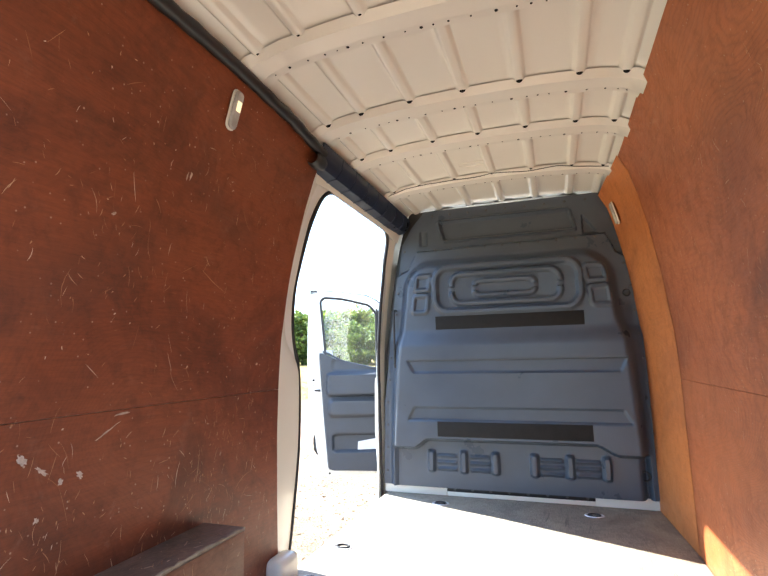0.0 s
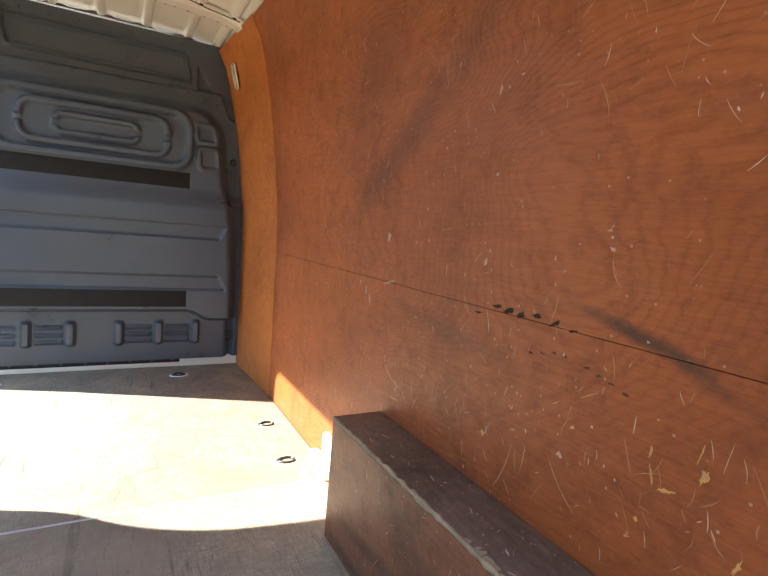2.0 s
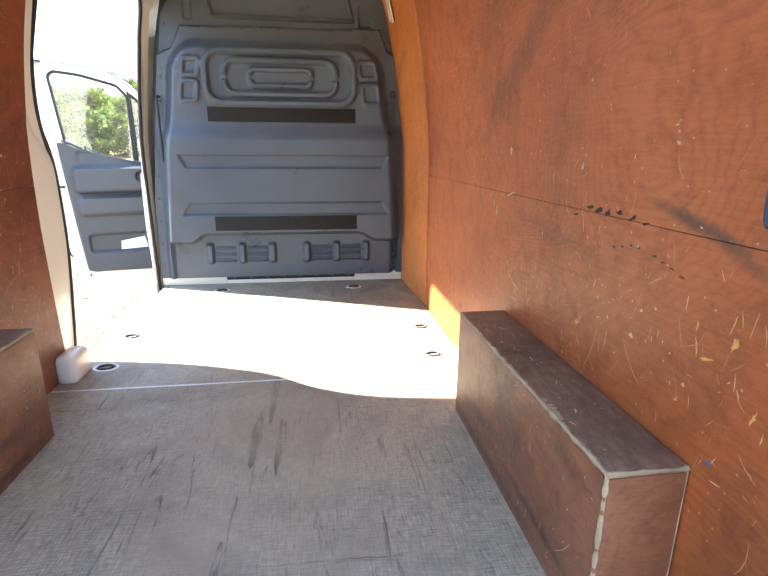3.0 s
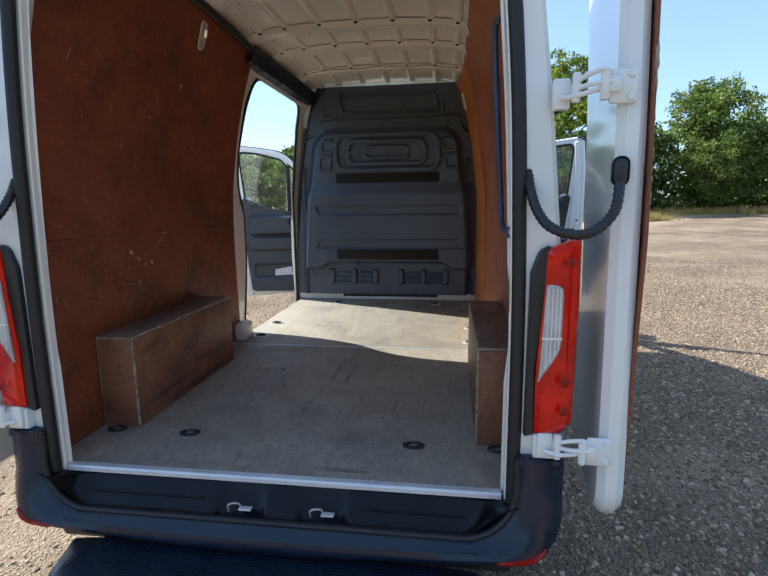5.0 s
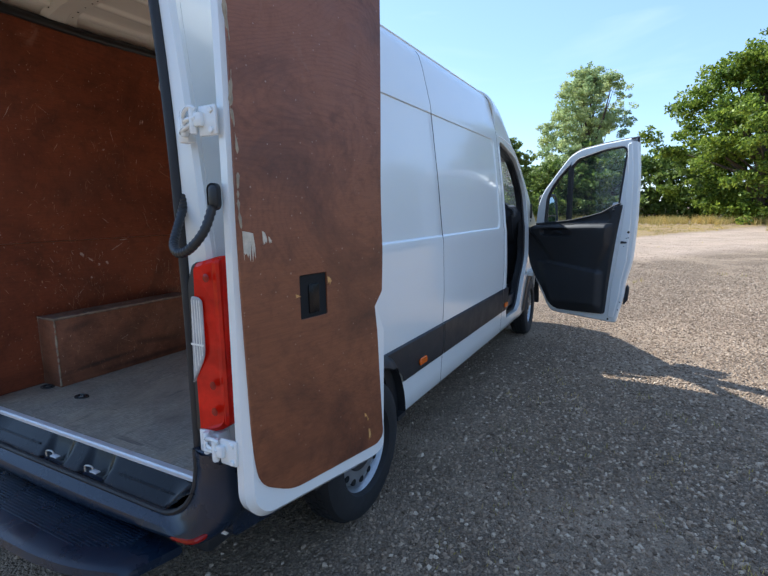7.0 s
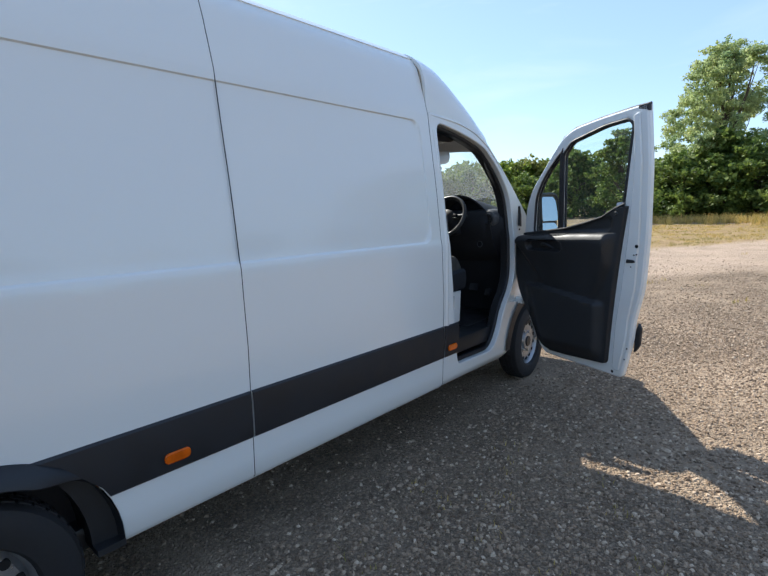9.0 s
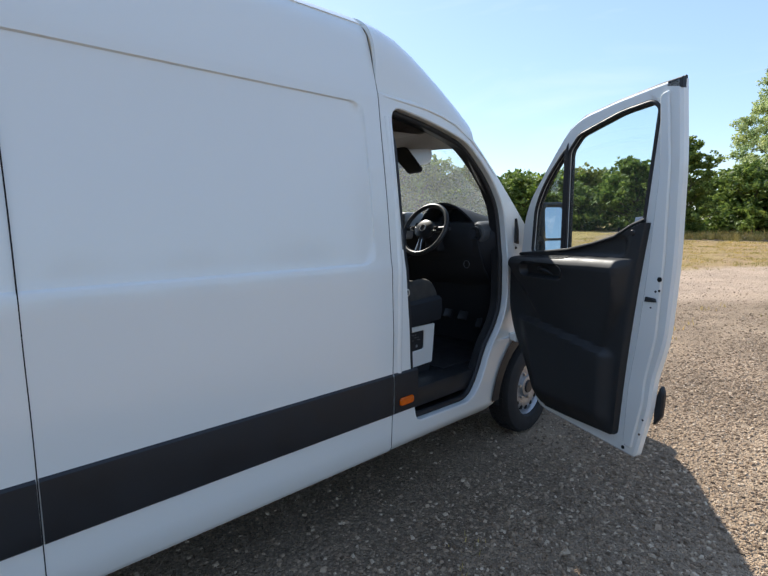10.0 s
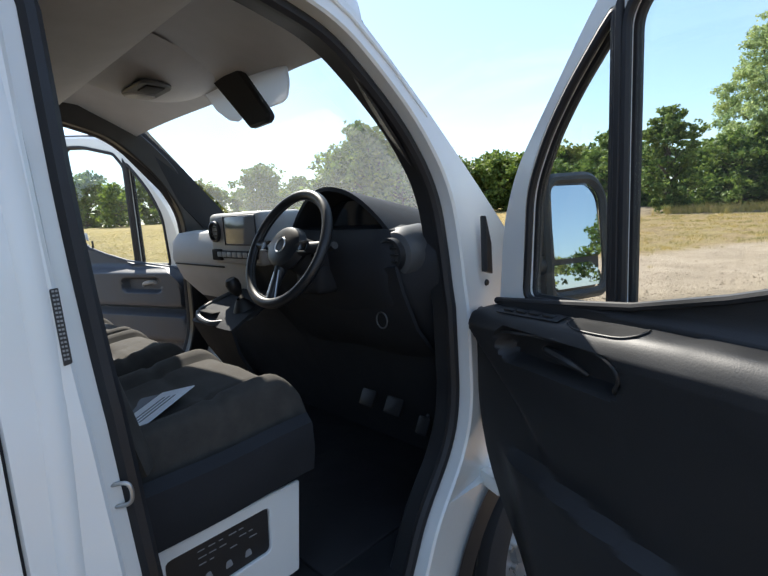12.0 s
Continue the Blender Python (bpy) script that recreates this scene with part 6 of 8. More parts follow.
# ---- rear doors, folded right back along the sides
def rear_door(side):
    ang = -8.0
    base = Matrix.Translation((1.045, -0.072, 0)) @ pose(0, 0, 0, 0, 0, ang)
    mm = base if side > 0 else MIRROR @ base
    # local: y along the door from the hinges, x outwards (its inner face)
    g = thing_part("rear_door", Matrix.Translation((side * 1.09, 0.35, 0)), van)
    shell = rounded([(0.0, 0.62), (0.06, 0.55), (0.66, 0.505), (0.730, 0.53), (0.742, 1.06), (0.690, 1.17), (0.715, 1.26), (0.722, 1.85), (0.755, 2.44), (0.03, 2.44), (0.015, 1.8)], [0.05, 0.10, 0.05, 0.05, 0.02, 0.02, 0.03, 0.1, 0.08, 0.06, 0.1], 5)
    b = plate([shell], 0.075, YZ(0.0), 0.022)
    for v in b.verts:
        # the outer skin follows the body's lean at the top
        v.co.x -= 0.030 * max(0.0, v.co.z - 1.4)
    part("door_shell", moved(b, mm), M_WHITE, g, "white steel rear door shell")
    ply = rounded([(0.026, 0.79), (0.045, 0.68), (0.18, 0.603), (0.66, 0.575), (0.702, 0.60), (0.668, 1.06), (0.652, 1.165), (0.700, 1.222), (0.705, 1.36), (0.700, 1.60), (0.712, 1.85), (0.735, 2.40), (0.024, 2.40), (0.006, 1.40)], [0.08, 0.06, 0.05, 0.03, 0.03, 0.02, 0.006, 0.006, 0.03, 0.1, 0.1, 0.05, 0.02, 0.1], 5)
    slot = rounded([(0.245, 1.185), (0.375, 1.185), (0.372, 1.335), (0.242, 1.335)], 0.006, 2)
    b = plate([dense(ply, 0.12), slot[::-1]], 0.010, YZ(0.076), 0.0015)
    for v in b.verts:
        v.co.x -= 0.030 * max(0.0, v.co.z - 1.4) + 0.006 * math.sin(v.co.z * 2.1)
    part("ply_panel", moved(b, mm), M_PLYDOOR, g, "brown plywood panel on the rear door")
    part("slot_back", moved(box(0.0765, 0.0775, 0.24, 0.38, 1.18, 1.34), mm), M_HOLE, g)
    part("release_lever", moved(box(0.078, 0.083, 0.285, 0.335, 1.20, 1.30, 0.003), mm), M_GLOSS, g)
    # bare wood showing where the panel is chipped
    rng = random.Random(8)
    face = lambda z: 0.0862 - 0.030 * max(0, z - 1.4) - 0.006 * math.sin(z * 2.1)

    def torn(y0, y1, z0, z1, mat, teeth):
        # torn veneer: straight head, jagged splintered foot
        pts = [(y0, z1), (y0 + 0.002, z0)]
        for k in range(teeth):
            t0, t1 = (k + 0.35) / teeth, (k + 0.8) / teeth
            pts += [(y0 + (y1 - y0) * t0, z0 + (z1 - z0) * rng.uniform(0.2, 0.55)), (y0 + (y1 - y0) * t1, z0 + (z1 - z0) * rng.uniform(-0.15, 0.2))]
        pts += [(y1, z0 + (z1 - z0) * 0.4), (y1 - 0.006, z1 - 0.008), (y0 + (y1 - y0) * 0.5, z1 - 0.004)]
        if area2(pts) < 0:
            pts = pts[::-1]
        part("bare_patch", moved(plate([pts], 0.0012, YZ(face((z0 + z1) / 2)), 0.0), mm), mat, g)
    torn(0.022, 0.066, 1.405, 1.490, M_CHIP, 5)
    torn(0.095, 0.112, 1.445, 1.487, M_CHIP, 2)
    torn(0.118, 0.130, 1.450, 1.470, M_CHIP, 2)
    torn(0.376, 0.396, 1.290, 1.318, M_NICK, 3)
    torn(0.222, 0.243, 1.262, 1.276, M_NICK, 2)
    torn(0.60, 0.615, 0.615, 0.665, M_NICK, 2)
    torn(0.575, 0.590, 0.72, 0.74, M_NICK, 2)
    torn(0.592, 0.602, 0.70, 0.72, M_NICK, 2)
    for lo, hi in ((1.49, 1.66), (1.70, 1.95), (1.98, 2.20), (2.25, 2.38)):
        pts = [(face(z) - 0.003, 0.020 + 0.004 * math.sin(z * 23), z) for z in np.linspace(lo, hi, 14)]
        part("worn_edge", moved(tube(pts, [0.001] + [rng.uniform(0.002, 0.0075) for _ in pts[2:]] + [0.001], 6), mm), M_RAW, g)
    # hinges
    S = Matrix() if side > 0 else MIRROR
    for z in (1.80, 0.79):
        for nm, dims, bev in (("hinge_plate", (0.872, 0.918, -0.046, -0.012, z - 0.045, z + 0.035), 0.006), ("hinge_block", (0.915, 0.940, -0.070, -0.040, z - 0.022, z + 0.020), 0.006),
                              ("hinge_leaf", (1.005, 1.075, -0.083, -0.070, z - 0.040, z + 0.045), 0.006), ("hinge_block", (1.000, 1.030, -0.098, -0.070, z - 0.014, z + 0.026), 0.006)):
            part(nm, moved(box(*dims, bev), S), M_WHITE, g, "white painted hinge iron" if nm == "hinge_leaf" else "")
        for q in ([(0.895, -0.050, z - 0.018), (0.93, -0.074, z - 0.016), (0.985, -0.086, z - 0.002), (1.015, -0.088, z + 0.004)], [(0.920, -0.060, z + 0.012), (0.945, -0.080, z + 0.030), (0.985, -0.094, z + 0.042), (1.005, -0.090, z + 0.034)], [(0.925, -0.062, z + 0.002), (0.96, -0.088, z + 0.008), (1.01, -0.094, z + 0.010)]):
            part("hinge_arm", moved(tube(smooth_path(q, 4), 0.0068, 8), S), M_WHITE, g)
        for xk, yk in ((0.927, -0.064), (0.992, -0.088)):
            part("hinge_knuckle", moved(lathe([(0, 0.040), (0.010, 0.038), (0.012, 0.032), (0.012, -0.030), (0.010, -0.036), (0, -0.038)], Matrix.Translation((xk, yk, z + 0.004)), 14), S), M_WHITE, g)
        for zz in (-0.026, 0.030):
            part("hinge_bolt", moved(lathe([(0, 0.007), (0.008, 0.006), (0.010, 0.0)], Matrix.Translation((1.058, -0.083, z + zz)) @ pose(0, 0, 0, 90, 0, 0), 8), S), M_WHITE, g)
    # corrugated cable sleeve
    path = smooth_path([(0.822, 0.010, 1.60), (0.828, -0.012, 1.55), (0.842, -0.050, 1.49), (0.872, -0.090, 1.445), (0.93, -0.12, 1.425), (0.985, -0.125, 1.44), (1.03, -0.11, 1.49), (1.045, -0.085, 1.56)], 9)
    part("cable_sleeve", moved(tube(path, 0.0125, 10, ridges=0.22), S), M_BLACK, g, "black corrugated cable sleeve")
    part("sleeve_end", moved(box(1.024, 1.068, -0.092, -0.066, 1.55, 1.628, 0.020, 4), S), M_BLACK, g)
    return g


rear_door(1)
left_door = rear_door(-1)
# badge on the outer skin of the left door, as plain bars
for k in range(5):
    part("badge_bar", box(-1.043 - 0.002 - 0.0006 * k, -1.041 - 0.0006 * k, 0.02 + 0.05 * k, 0.055 + 0.05 * k, 1.06, 1.085), M_BLACK, left_door)
for side in (1, -1):
    part("hinge_block", box(*sorted((side * 0.862, side * 0.945)), -0.032, 0.02, 0.735, 0.813, 0.008), M_WHITE, van)


# ---- front doors, standing wide open
DH = (1.0, 4.66, 0.0)
DU = Vector((0.94, -0.341, 0.0)).normalized()


def front_door(side):
    m = frame_of(DH, DU, (0, 0, 1))
    if side < 0:
        m = MIRROR @ m
    g = thing_part("cab_door", Matrix.Translation((side * 1.47, 4.49, 0)), van)
    # the passenger card takes a lighter, bluer tone than the driver's
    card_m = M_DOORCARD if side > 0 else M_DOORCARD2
    shell = rounded([(0.24, 0.40), (0.97, 0.375), (1.035, 0.66), (1.045, 0.80), (1.10, 1.02), (1.122, 1.40), (1.119, 1.85), (1.09, 2.208), (0.968, 2.200), (0.739, 2.178), (0.52, 2.145), (0.411, 2.090), (0.321, 1.990), (0.212, 1.855), (0.105, 1.722), (0.050, 1.585), (0.03, 1.40), (-0.035, 0.90)],
                    [0.08, 0.03, 0.05, 0.05, 0.08, 0.1, 0.1, 0.012, 0.05, 0.05, 0.05, 0.05, 0.05, 0.08, 0.06, 0.06, 0.06, 0.12], 4)
    win = rounded([(0.426, 1.37), (0.935, 1.50), (0.992, 2.095), (0.955, 2.132), (0.778, 2.118), (0.500, 2.050), (0.426, 1.970)], [0.02, 0.02, 0.02, 0.03, 0.05, 0.03, 0.03], 4)
    qtr = rounded([(0.140, 1.385), (0.399, 1.39), (0.402, 1.985), (0.372, 1.958), (0.285, 1.868), (0.216, 1.775), (0.160, 1.66)], [0.03, 0.02, 0.012, 0.012, 0.05, 0.05, 0.05], 4)
    b = plate([dense(shell, 0.09), win[::-1], qtr[::-1]], 0.055, m @ Matrix.Translation((0, 0, -0.055)), 0.012)
    part("door_shell", b, M_WHITE, g, "white steel cab door shell")
    # raised inner flange along the rear edge
    fl = rounded([(0.90, 0.43), (0.955, 0.42), (1.005, 0.68), (1.012, 0.80), (1.055, 1.02), (1.072, 1.40), (1.070, 1.84), (1.04, 2.165), (0.995, 2.15), (1.015, 1.80), (0.985, 1.35), (0.95, 1.0), (0.915, 0.75)], 0.02, 3)
    part("door_flange", plate([fl], 0.016, m @ Matrix.Translation((0, 0, -0.003)), 0.008), M_WHITE, g)
    # window seals
    for lp in (win, qtr):
        part("window_seal", join(tube([m @ Vector((x, z, -0.004)) for x, z in dense(lp, 0.05)], 0.010, 8, closed=True), tube([m @ Vector((x, z, -0.034)) for x, z in dense(lp, 0.05)], 0.012, 8, closed=True)), M_RUBBER, g, "black rubber window seal")
    part("window_divider", plate([[(0.402, 1.38), (0.424, 1.38), (0.424, 2.02), (0.404, 1.99)]], 0.02, m @ Matrix.Translation((0, 0, -0.012)), 0.006), M_RUBBER, g)
    for lp in (win, qtr):
        gl = part("pane", plate([lp], 0.004, m @ Matrix.Translation((0, 0, -0.030)), 0.0), M_GLASS, g, "clear door glass")
        gl.visible_shadow = False
    # dark rubber along the roof edge
    part("top_seal", tube([m @ Vector((x, z, -0.03)) for x, z in ((1.09, 2.208), (0.968, 2.203), (0.739, 2.181), (0.52, 2.148), (0.411, 2.094), (0.321, 1.994), (0.212, 1.859), (0.105, 1.726))], 0.009, 8), M_RUBBER, g)
    part("top_corner", plate([[(1.02, 2.178), (1.094, 2.160), (1.094, 2.208), (1.02, 2.205)]], 0.03, m @ Matrix.Translation((0, 0, -0.03)), 0.004), M_RUBBER, g)
    # moulded card
    card = rounded([(0.985, 1.583), (0.900, 1.554), (0.79, 1.495), (0.471, 1.414), (0.045, 1.372), (-0.07, 1.29), (-0.04, 0.915), (0.285, 0.435), (0.863, 0.455), (0.895, 0.88), (0.943, 1.30)],
                   [0.02, 0.04, 0.05, 0.1, 0.06, 0.06, 0.15, 0.10, 0.03, 0.2, 0.2], 4)

    if side < 0:
        card = rounded([(1.0, 1.585), (0.915, 1.550), (0.80, 1.495), (0.471, 1.414), (0.045, 1.372), (-0.07, 1.29), (-0.04, 0.915), (0.285, 0.425), (0.915, 0.445), (0.955, 0.88), (0.985, 1.30)],
                       [0.02, 0.04, 0.05, 0.1, 0.06, 0.06, 0.15, 0.10, 0.03, 0.2, 0.2], 4)

    def ledge_z(u):
        if side < 0:
            return 1.362 - 0.012 * step(0.2, 0.8, u)
        return lerp(u, [0.1, 0.3, 0.5, 0.7, 0.88], [1.356, 1.366, 1.375, 1.382, 1.384])

    def card_h(u, z):
        h = 0.028 if side > 0 else 0.050
        # upper shelf and arm rest
        top = ledge_z(u)
        if side > 0:
            # the arm rest runs down into a tapering swell above the pocket
            ul, ur = lerp(z, [0.92, 1.1, 1.3], [0.30, 0.17, -0.01]), lerp(z, [0.90, 1.0, 1.17, 1.36], [0.74, 0.80, 0.865, 0.885])
            h += 0.078 * max(0.0, min(1.0, (top + 0.006 - z) / 0.045)) ** 0.25 * lerp(z, [0.90, 1.0, 1.18, 1.32], [0.0, 0.20, 0.66, 1.0]) * step(ul - 0.03, ul + 0.05, u) * step(ur + 0.03, ur - 0.03, u)
            zl = 0.965 - 0.13 * max(0.0, u - 0.25)
            h += 0.046 * step(zl + 0.012, zl - 0.018, z) * step(0.12, 0.26, u + 0.3 * (z - 0.7)) * step(0.845, 0.76, u) * step(0.44, 0.56, z)
        else:
            # two swelling pads with a groove between them, over an open map pocket
            h += 0.058 * step(0.012, -0.022, rbox(u, z, -0.05, 0.915, 1.150, 1.372, 0.035))
            h += 0.044 * step(0.012, -0.030, rbox(u, z, -0.05, 0.905, 0.945, 1.125, 0.055))
            h -= 0.044 * step(0.010, -0.012, rbox(u, z, 0.36, 0.865, 0.620, 0.775, 0.030))
        # handle recess
        d = rbox(u, z, 0.15, 0.50, 1.250, 1.330, 0.038) if side > 0 else rbox(u, z, 0.12, 0.43, 1.245, 1.325, 0.035)
        h -= (0.048 if side > 0 else 0.040) * step(0.008, -0.012, d)
        # window-sill scoop
        d = rbox(u, z, 0.40, 0.875, 1.398 if side > 0 else 1.385, 1.505, 0.04)
        h -= 0.020 * step(0.01, -0.02, d)
        return h
    zlo = list(np.linspace(0.43, 1.22, 60)) + list(np.linspace(1.23, 1.30, 12)) + list(np.linspace(1.304, 1.396, 26)) + list(np.linspace(1.405, 1.58, 16))
    own = bmesh.new()
    # grid clipped to the outline, row by row
    rows = []
    for z in zlo:
        xs = []
        for i in range(len(card)):
            (x0, z0), (x1, z1) = card[i - 1], card[i]
            if (z0 - z) * (z1 - z) < 0:
                xs.append(x0 + (x1 - x0) * (z - z0) / (z1 - z0))
        if len(xs) >= 2:
            rows.append((z, min(xs), max(xs)))
    grid = [[own.verts.new((a + (c - a) * t, z, card_h(a + (c - a) * t, z) * min(1.0, step(0.0, 0.012, (c - a) * min(t, 1 - t)) + 0.0))) for t in [0, 0.008, 0.02] + list(np.linspace(0.035, 0.965, 70)) + [0.98, 0.992, 1.0]] for z, a, c in rows]
    for r0, r1 in zip(grid[:-1], grid[1:]):
        for i in range(len(r0) - 1):
            own.faces.new((r0[i], r0[i + 1], r1[i + 1], r1[i]))
    own.transform(m)
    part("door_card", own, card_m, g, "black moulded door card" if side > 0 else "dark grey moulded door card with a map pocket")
    def ledge_top(u, d, up):
        k = (d - 0.028) / 0.078
        return m @ Vector((u, ledge_z(u) + 0.006 - 0.045 * k ** 4 + up, d))
    if side > 0:
        # open grab slot with a thin rim, and the switch panel before it
        part("grab_slot", sheet(lambda u, d: ledge_top(u, d - 0.010 * abs((u - 0.44) / 0.085) ** 4, 0.002), list(np.linspace(0.355, 0.525, 15)), [0.046, 0.058, 0.070, 0.084], 0.002), M_HOLE, g, "dark grab slot in the arm rest")
        part("slot_rim", tube([ledge_top(0.44 + 0.088 * math.copysign(abs(math.cos(a)) ** 0.55, math.cos(a)), 0.061 + 0.024 * math.copysign(abs(math.sin(a)) ** 0.7, math.sin(a)) - 0.006 * abs(math.cos(a)) ** 3, 0.002) for a in np.linspace(0, math.tau, 33)[:-1]], 0.0022, 6, closed=True), M_DOORCARD, g)
        part("switch_panel", sheet(lambda u, d: ledge_top(u, d, 0.002), list(np.linspace(0.12, 0.33, 6)), [0.045, 0.060, 0.076], 0.002), M_BLACK, g)
        for k in range(4):
            part("window_switch", moved(box(-0.016, 0.016, -0.008, 0.008, -0.001, 0.004, 0.001), Matrix.Translation(ledge_top(0.155 + 0.045 * k, 0.060, 0.003)) @ pose(0, 0, 0, 0, 0, -20)), M_BLACK, g)
        lip = smooth_path([(0.16, 1.318, 0), (0.30, 1.333, 0), (0.43, 1.336, 0), (0.492, 1.322, 0), (0.507, 1.295, 0), (0.488, 1.262, 0)], 5)
        part("recess_lip", tube([m @ Vector((p[0], p[1], card_h(p[0] + 0.012, p[1] + 0.012) - 0.002)) for p in lip], 0.004, 8), M_DOORCARD, g)
        part("screw_plug", lathe([(0, 0.006), (0.012, 0.005), (0.016, 0.0)], m @ Matrix.Translation((0.905, 1.520, 0.028)), 16), M_BLACK, g)
    du = 0.09 if side > 0 else 0.0
    q = smooth_path([(0.18 + du, 1.290, 0.055), (0.22 + du, 1.300, 0.078), (0.28 + du, 1.290, 0.080), (0.31 + du, 1.268, 0.060)], 5)
    part("door_handle", tube([m @ Vector(p) for p in q], [0.006, 0.008, 0.010, 0.011, 0.012, 0.012, 0.012, 0.012, 0.012, 0.011, 0.010, 0.009, 0.008, 0.007, 0.007, 0.006], 8), M_DASHGREY if side < 0 else M_BLACK, g)
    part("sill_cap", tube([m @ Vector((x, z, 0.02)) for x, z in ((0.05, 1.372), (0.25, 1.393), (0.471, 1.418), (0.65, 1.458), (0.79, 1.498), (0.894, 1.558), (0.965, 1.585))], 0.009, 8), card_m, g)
    part("lock_pin", tube([m @ Vector((0.80, 1.50, 0.0)), m @ Vector((0.80, 1.545, 0.0))], 0.006, 8), M_BLACK, g)
    part("window_sticker", plate([rounded([(0.865, 1.545), (0.94, 1.565), (0.94, 1.60), (0.875, 1.595)], 0.004, 2)], 0.001, m @ Matrix.Translation((0, 0, -0.024)), 0), M_PAPER, g)
    # holes, latch and rub pad on the rear edge
    for u, z, r in ((1.056, 1.304, 0.011), (1.040, 1.245, 0.005), (1.058, 1.25, 0.005), (1.02, 1.165, 0.004), (0.90, 0.408, 0.009), (1.015, 0.60, 0.005), (1.00, 0.52, 0.005)):
        part("edge_hole", lathe([(0, 0.003), (r, 0.0025), (r * 1.15, 0)], m @ Matrix.Translation((u, z, 0.0125 if z > 0.41 else 0.001)), 12), M_HOLE, g)
    part("door_latch", plate([rounded([(0.985, 1.19), (1.05, 1.195), (1.045, 1.212), (0.99, 1.216)], 0.005, 3)], 0.012, m @ Matrix.Translation((0, 0, 0.010)), 0.004), M_BLACK, g, "black door latch")
    part("rub_pad", plate([rounded([(1.02, 0.56), (1.062, 0.62), (1.07, 0.74), (1.05, 0.78), (1.02, 0.70)], 0.015, 4)], 0.03, m @ Matrix.Translation((0, 0, -0.08)), 0.008), M_TRIM, g)
    # check strap and hinge knuckles between pillar and door
    part("check_strap", tube([m @ Vector((0.02, 1.30, 0.02)), m @ Vector((-0.05, 1.31, 0.045)), m @ Vector((-0.085, 1.31, 0.05))], [0.018, 0.020, 0.022], 10), M_BLACK, g, "round black door stay")
    cover = plate([[(4.682, 1.44), (4.715, 1.43), (4.712, 1.52), (4.684, 1.60)]], 0.02, YZ(0.953), 0.003)
    part("hinge_cover", moved(cover, Matrix() if side > 0 else MIRROR), M_BLACK, g)
    for z in (1.30, 1.16, 0.80):
        q = box(-0.06, 0.03, z - 0.025, z + 0.025, -0.02, 0.015, 0.006)
        part("hinge", moved(q, m), M_WHITE if z < 1.0 else M_BLACK, g)
    # cable duct and door check between pillar and door
    fl = Matrix() if side > 0 else MIRROR
    part("cable_duct", moved(tube(smooth_path([(0.945, 4.672, 1.315), (0.975, 4.650, 1.308), (1.005, 4.618, 1.290), (1.04, 4.59, 1.27)], 4), [0.026, 0.024, 0.022] * 4 + [0.02], 12), fl), M_BLACK, g, "round black rubber cable duct")
    part("door_check", moved(box(0.945, 1.03, 4.650, 4.685, 1.140, 1.158, 0.004), fl), M_BLACK, g)
    part("check_bolt", moved(lathe([(0, 0.008), (0.007, 0.007), (0.008, 0.0)], Matrix.Translation((0.972, 4.675, 1.105)) @ pose(0, 0, 0, 0, 90, 0), 8), fl), M_BLACK, g)
    part("hinge_grommet", moved(lathe([(0, 0.006), (0.008, 0.005), (0.010, 0.0)], Matrix.Translation((0.958, 4.70, 1.405)) @ pose(0, 0, 0, 0, 90, 0), 12), fl), M_BLACK, g)
    # mirror outside the quarter light
    at = Vector((side * 1.165, 4.835, 0.0))
    fm = frame_of((1.160, 4.835, 1.53), (0.34, 0.94, 0), (-0.061, 0.022, 1)) @ Matrix.Translation((0, -1.53, 0))
    fm = fm if side > 0 else MIRROR @ fm
    house = rounded([(-0.110, 1.350), (0.115, 1.350), (0.136, 1.42), (0.128, 1.65), (0.075, 1.708), (-0.105, 1.702)], [0.03, 0.04, 0.05, 0.06, 0.06, 0.04], 6)
    part("mirror_housing", plate([house], 0.110, fm @ Matrix.Translation((0, 0, -0.118)), 0.035), M_BLACK, g, "black door mirror housing")
    well = rounded([(-0.082, 1.378), (0.094, 1.378), (0.108, 1.43), (0.102, 1.640), (0.066, 1.676), (-0.080, 1.674)], [0.02, 0.03, 0.03, 0.05, 0.05, 0.03], 6)
    part("mirror_rim", plate([dense(house, 0.04), dense(well, 0.04)[::-1]], 0.026, fm @ Matrix.Translation((0, 0, -0.012)), 0.010), M_BLACK, g)
    for lo, hi, r, tip in ((1.468, 1.672, 0.04, 3.0), (1.384, 1.454, 0.015, 3.5)):
        gp = rounded([(-0.078, lo), (0.102, lo), (0.100, hi - 0.03), (0.066, hi), (-0.078, hi)], [0.01, 0.02, r, r, 0.01], 4)
        turn = Matrix.Translation((0, (lo + hi) / 2, -0.004)) @ pose(0, 0, 0, -tip, 0, 0) @ Matrix.Translation((0, -(lo + hi) / 2, 0))
        part("mirror_glass", plate([gp], 0.003, fm @ turn, 0.001), M_MIRROR, g, "mirror glass reflecting trees and sky")
    part("mirror_arm", tube([m @ Vector((0.10, 1.46, -0.05)), at + Vector((-side * 0.06, 0.0, 1.45))], 0.026, 10), M_BLACK, g)
    return g


front_door(1)
front_door(-1)
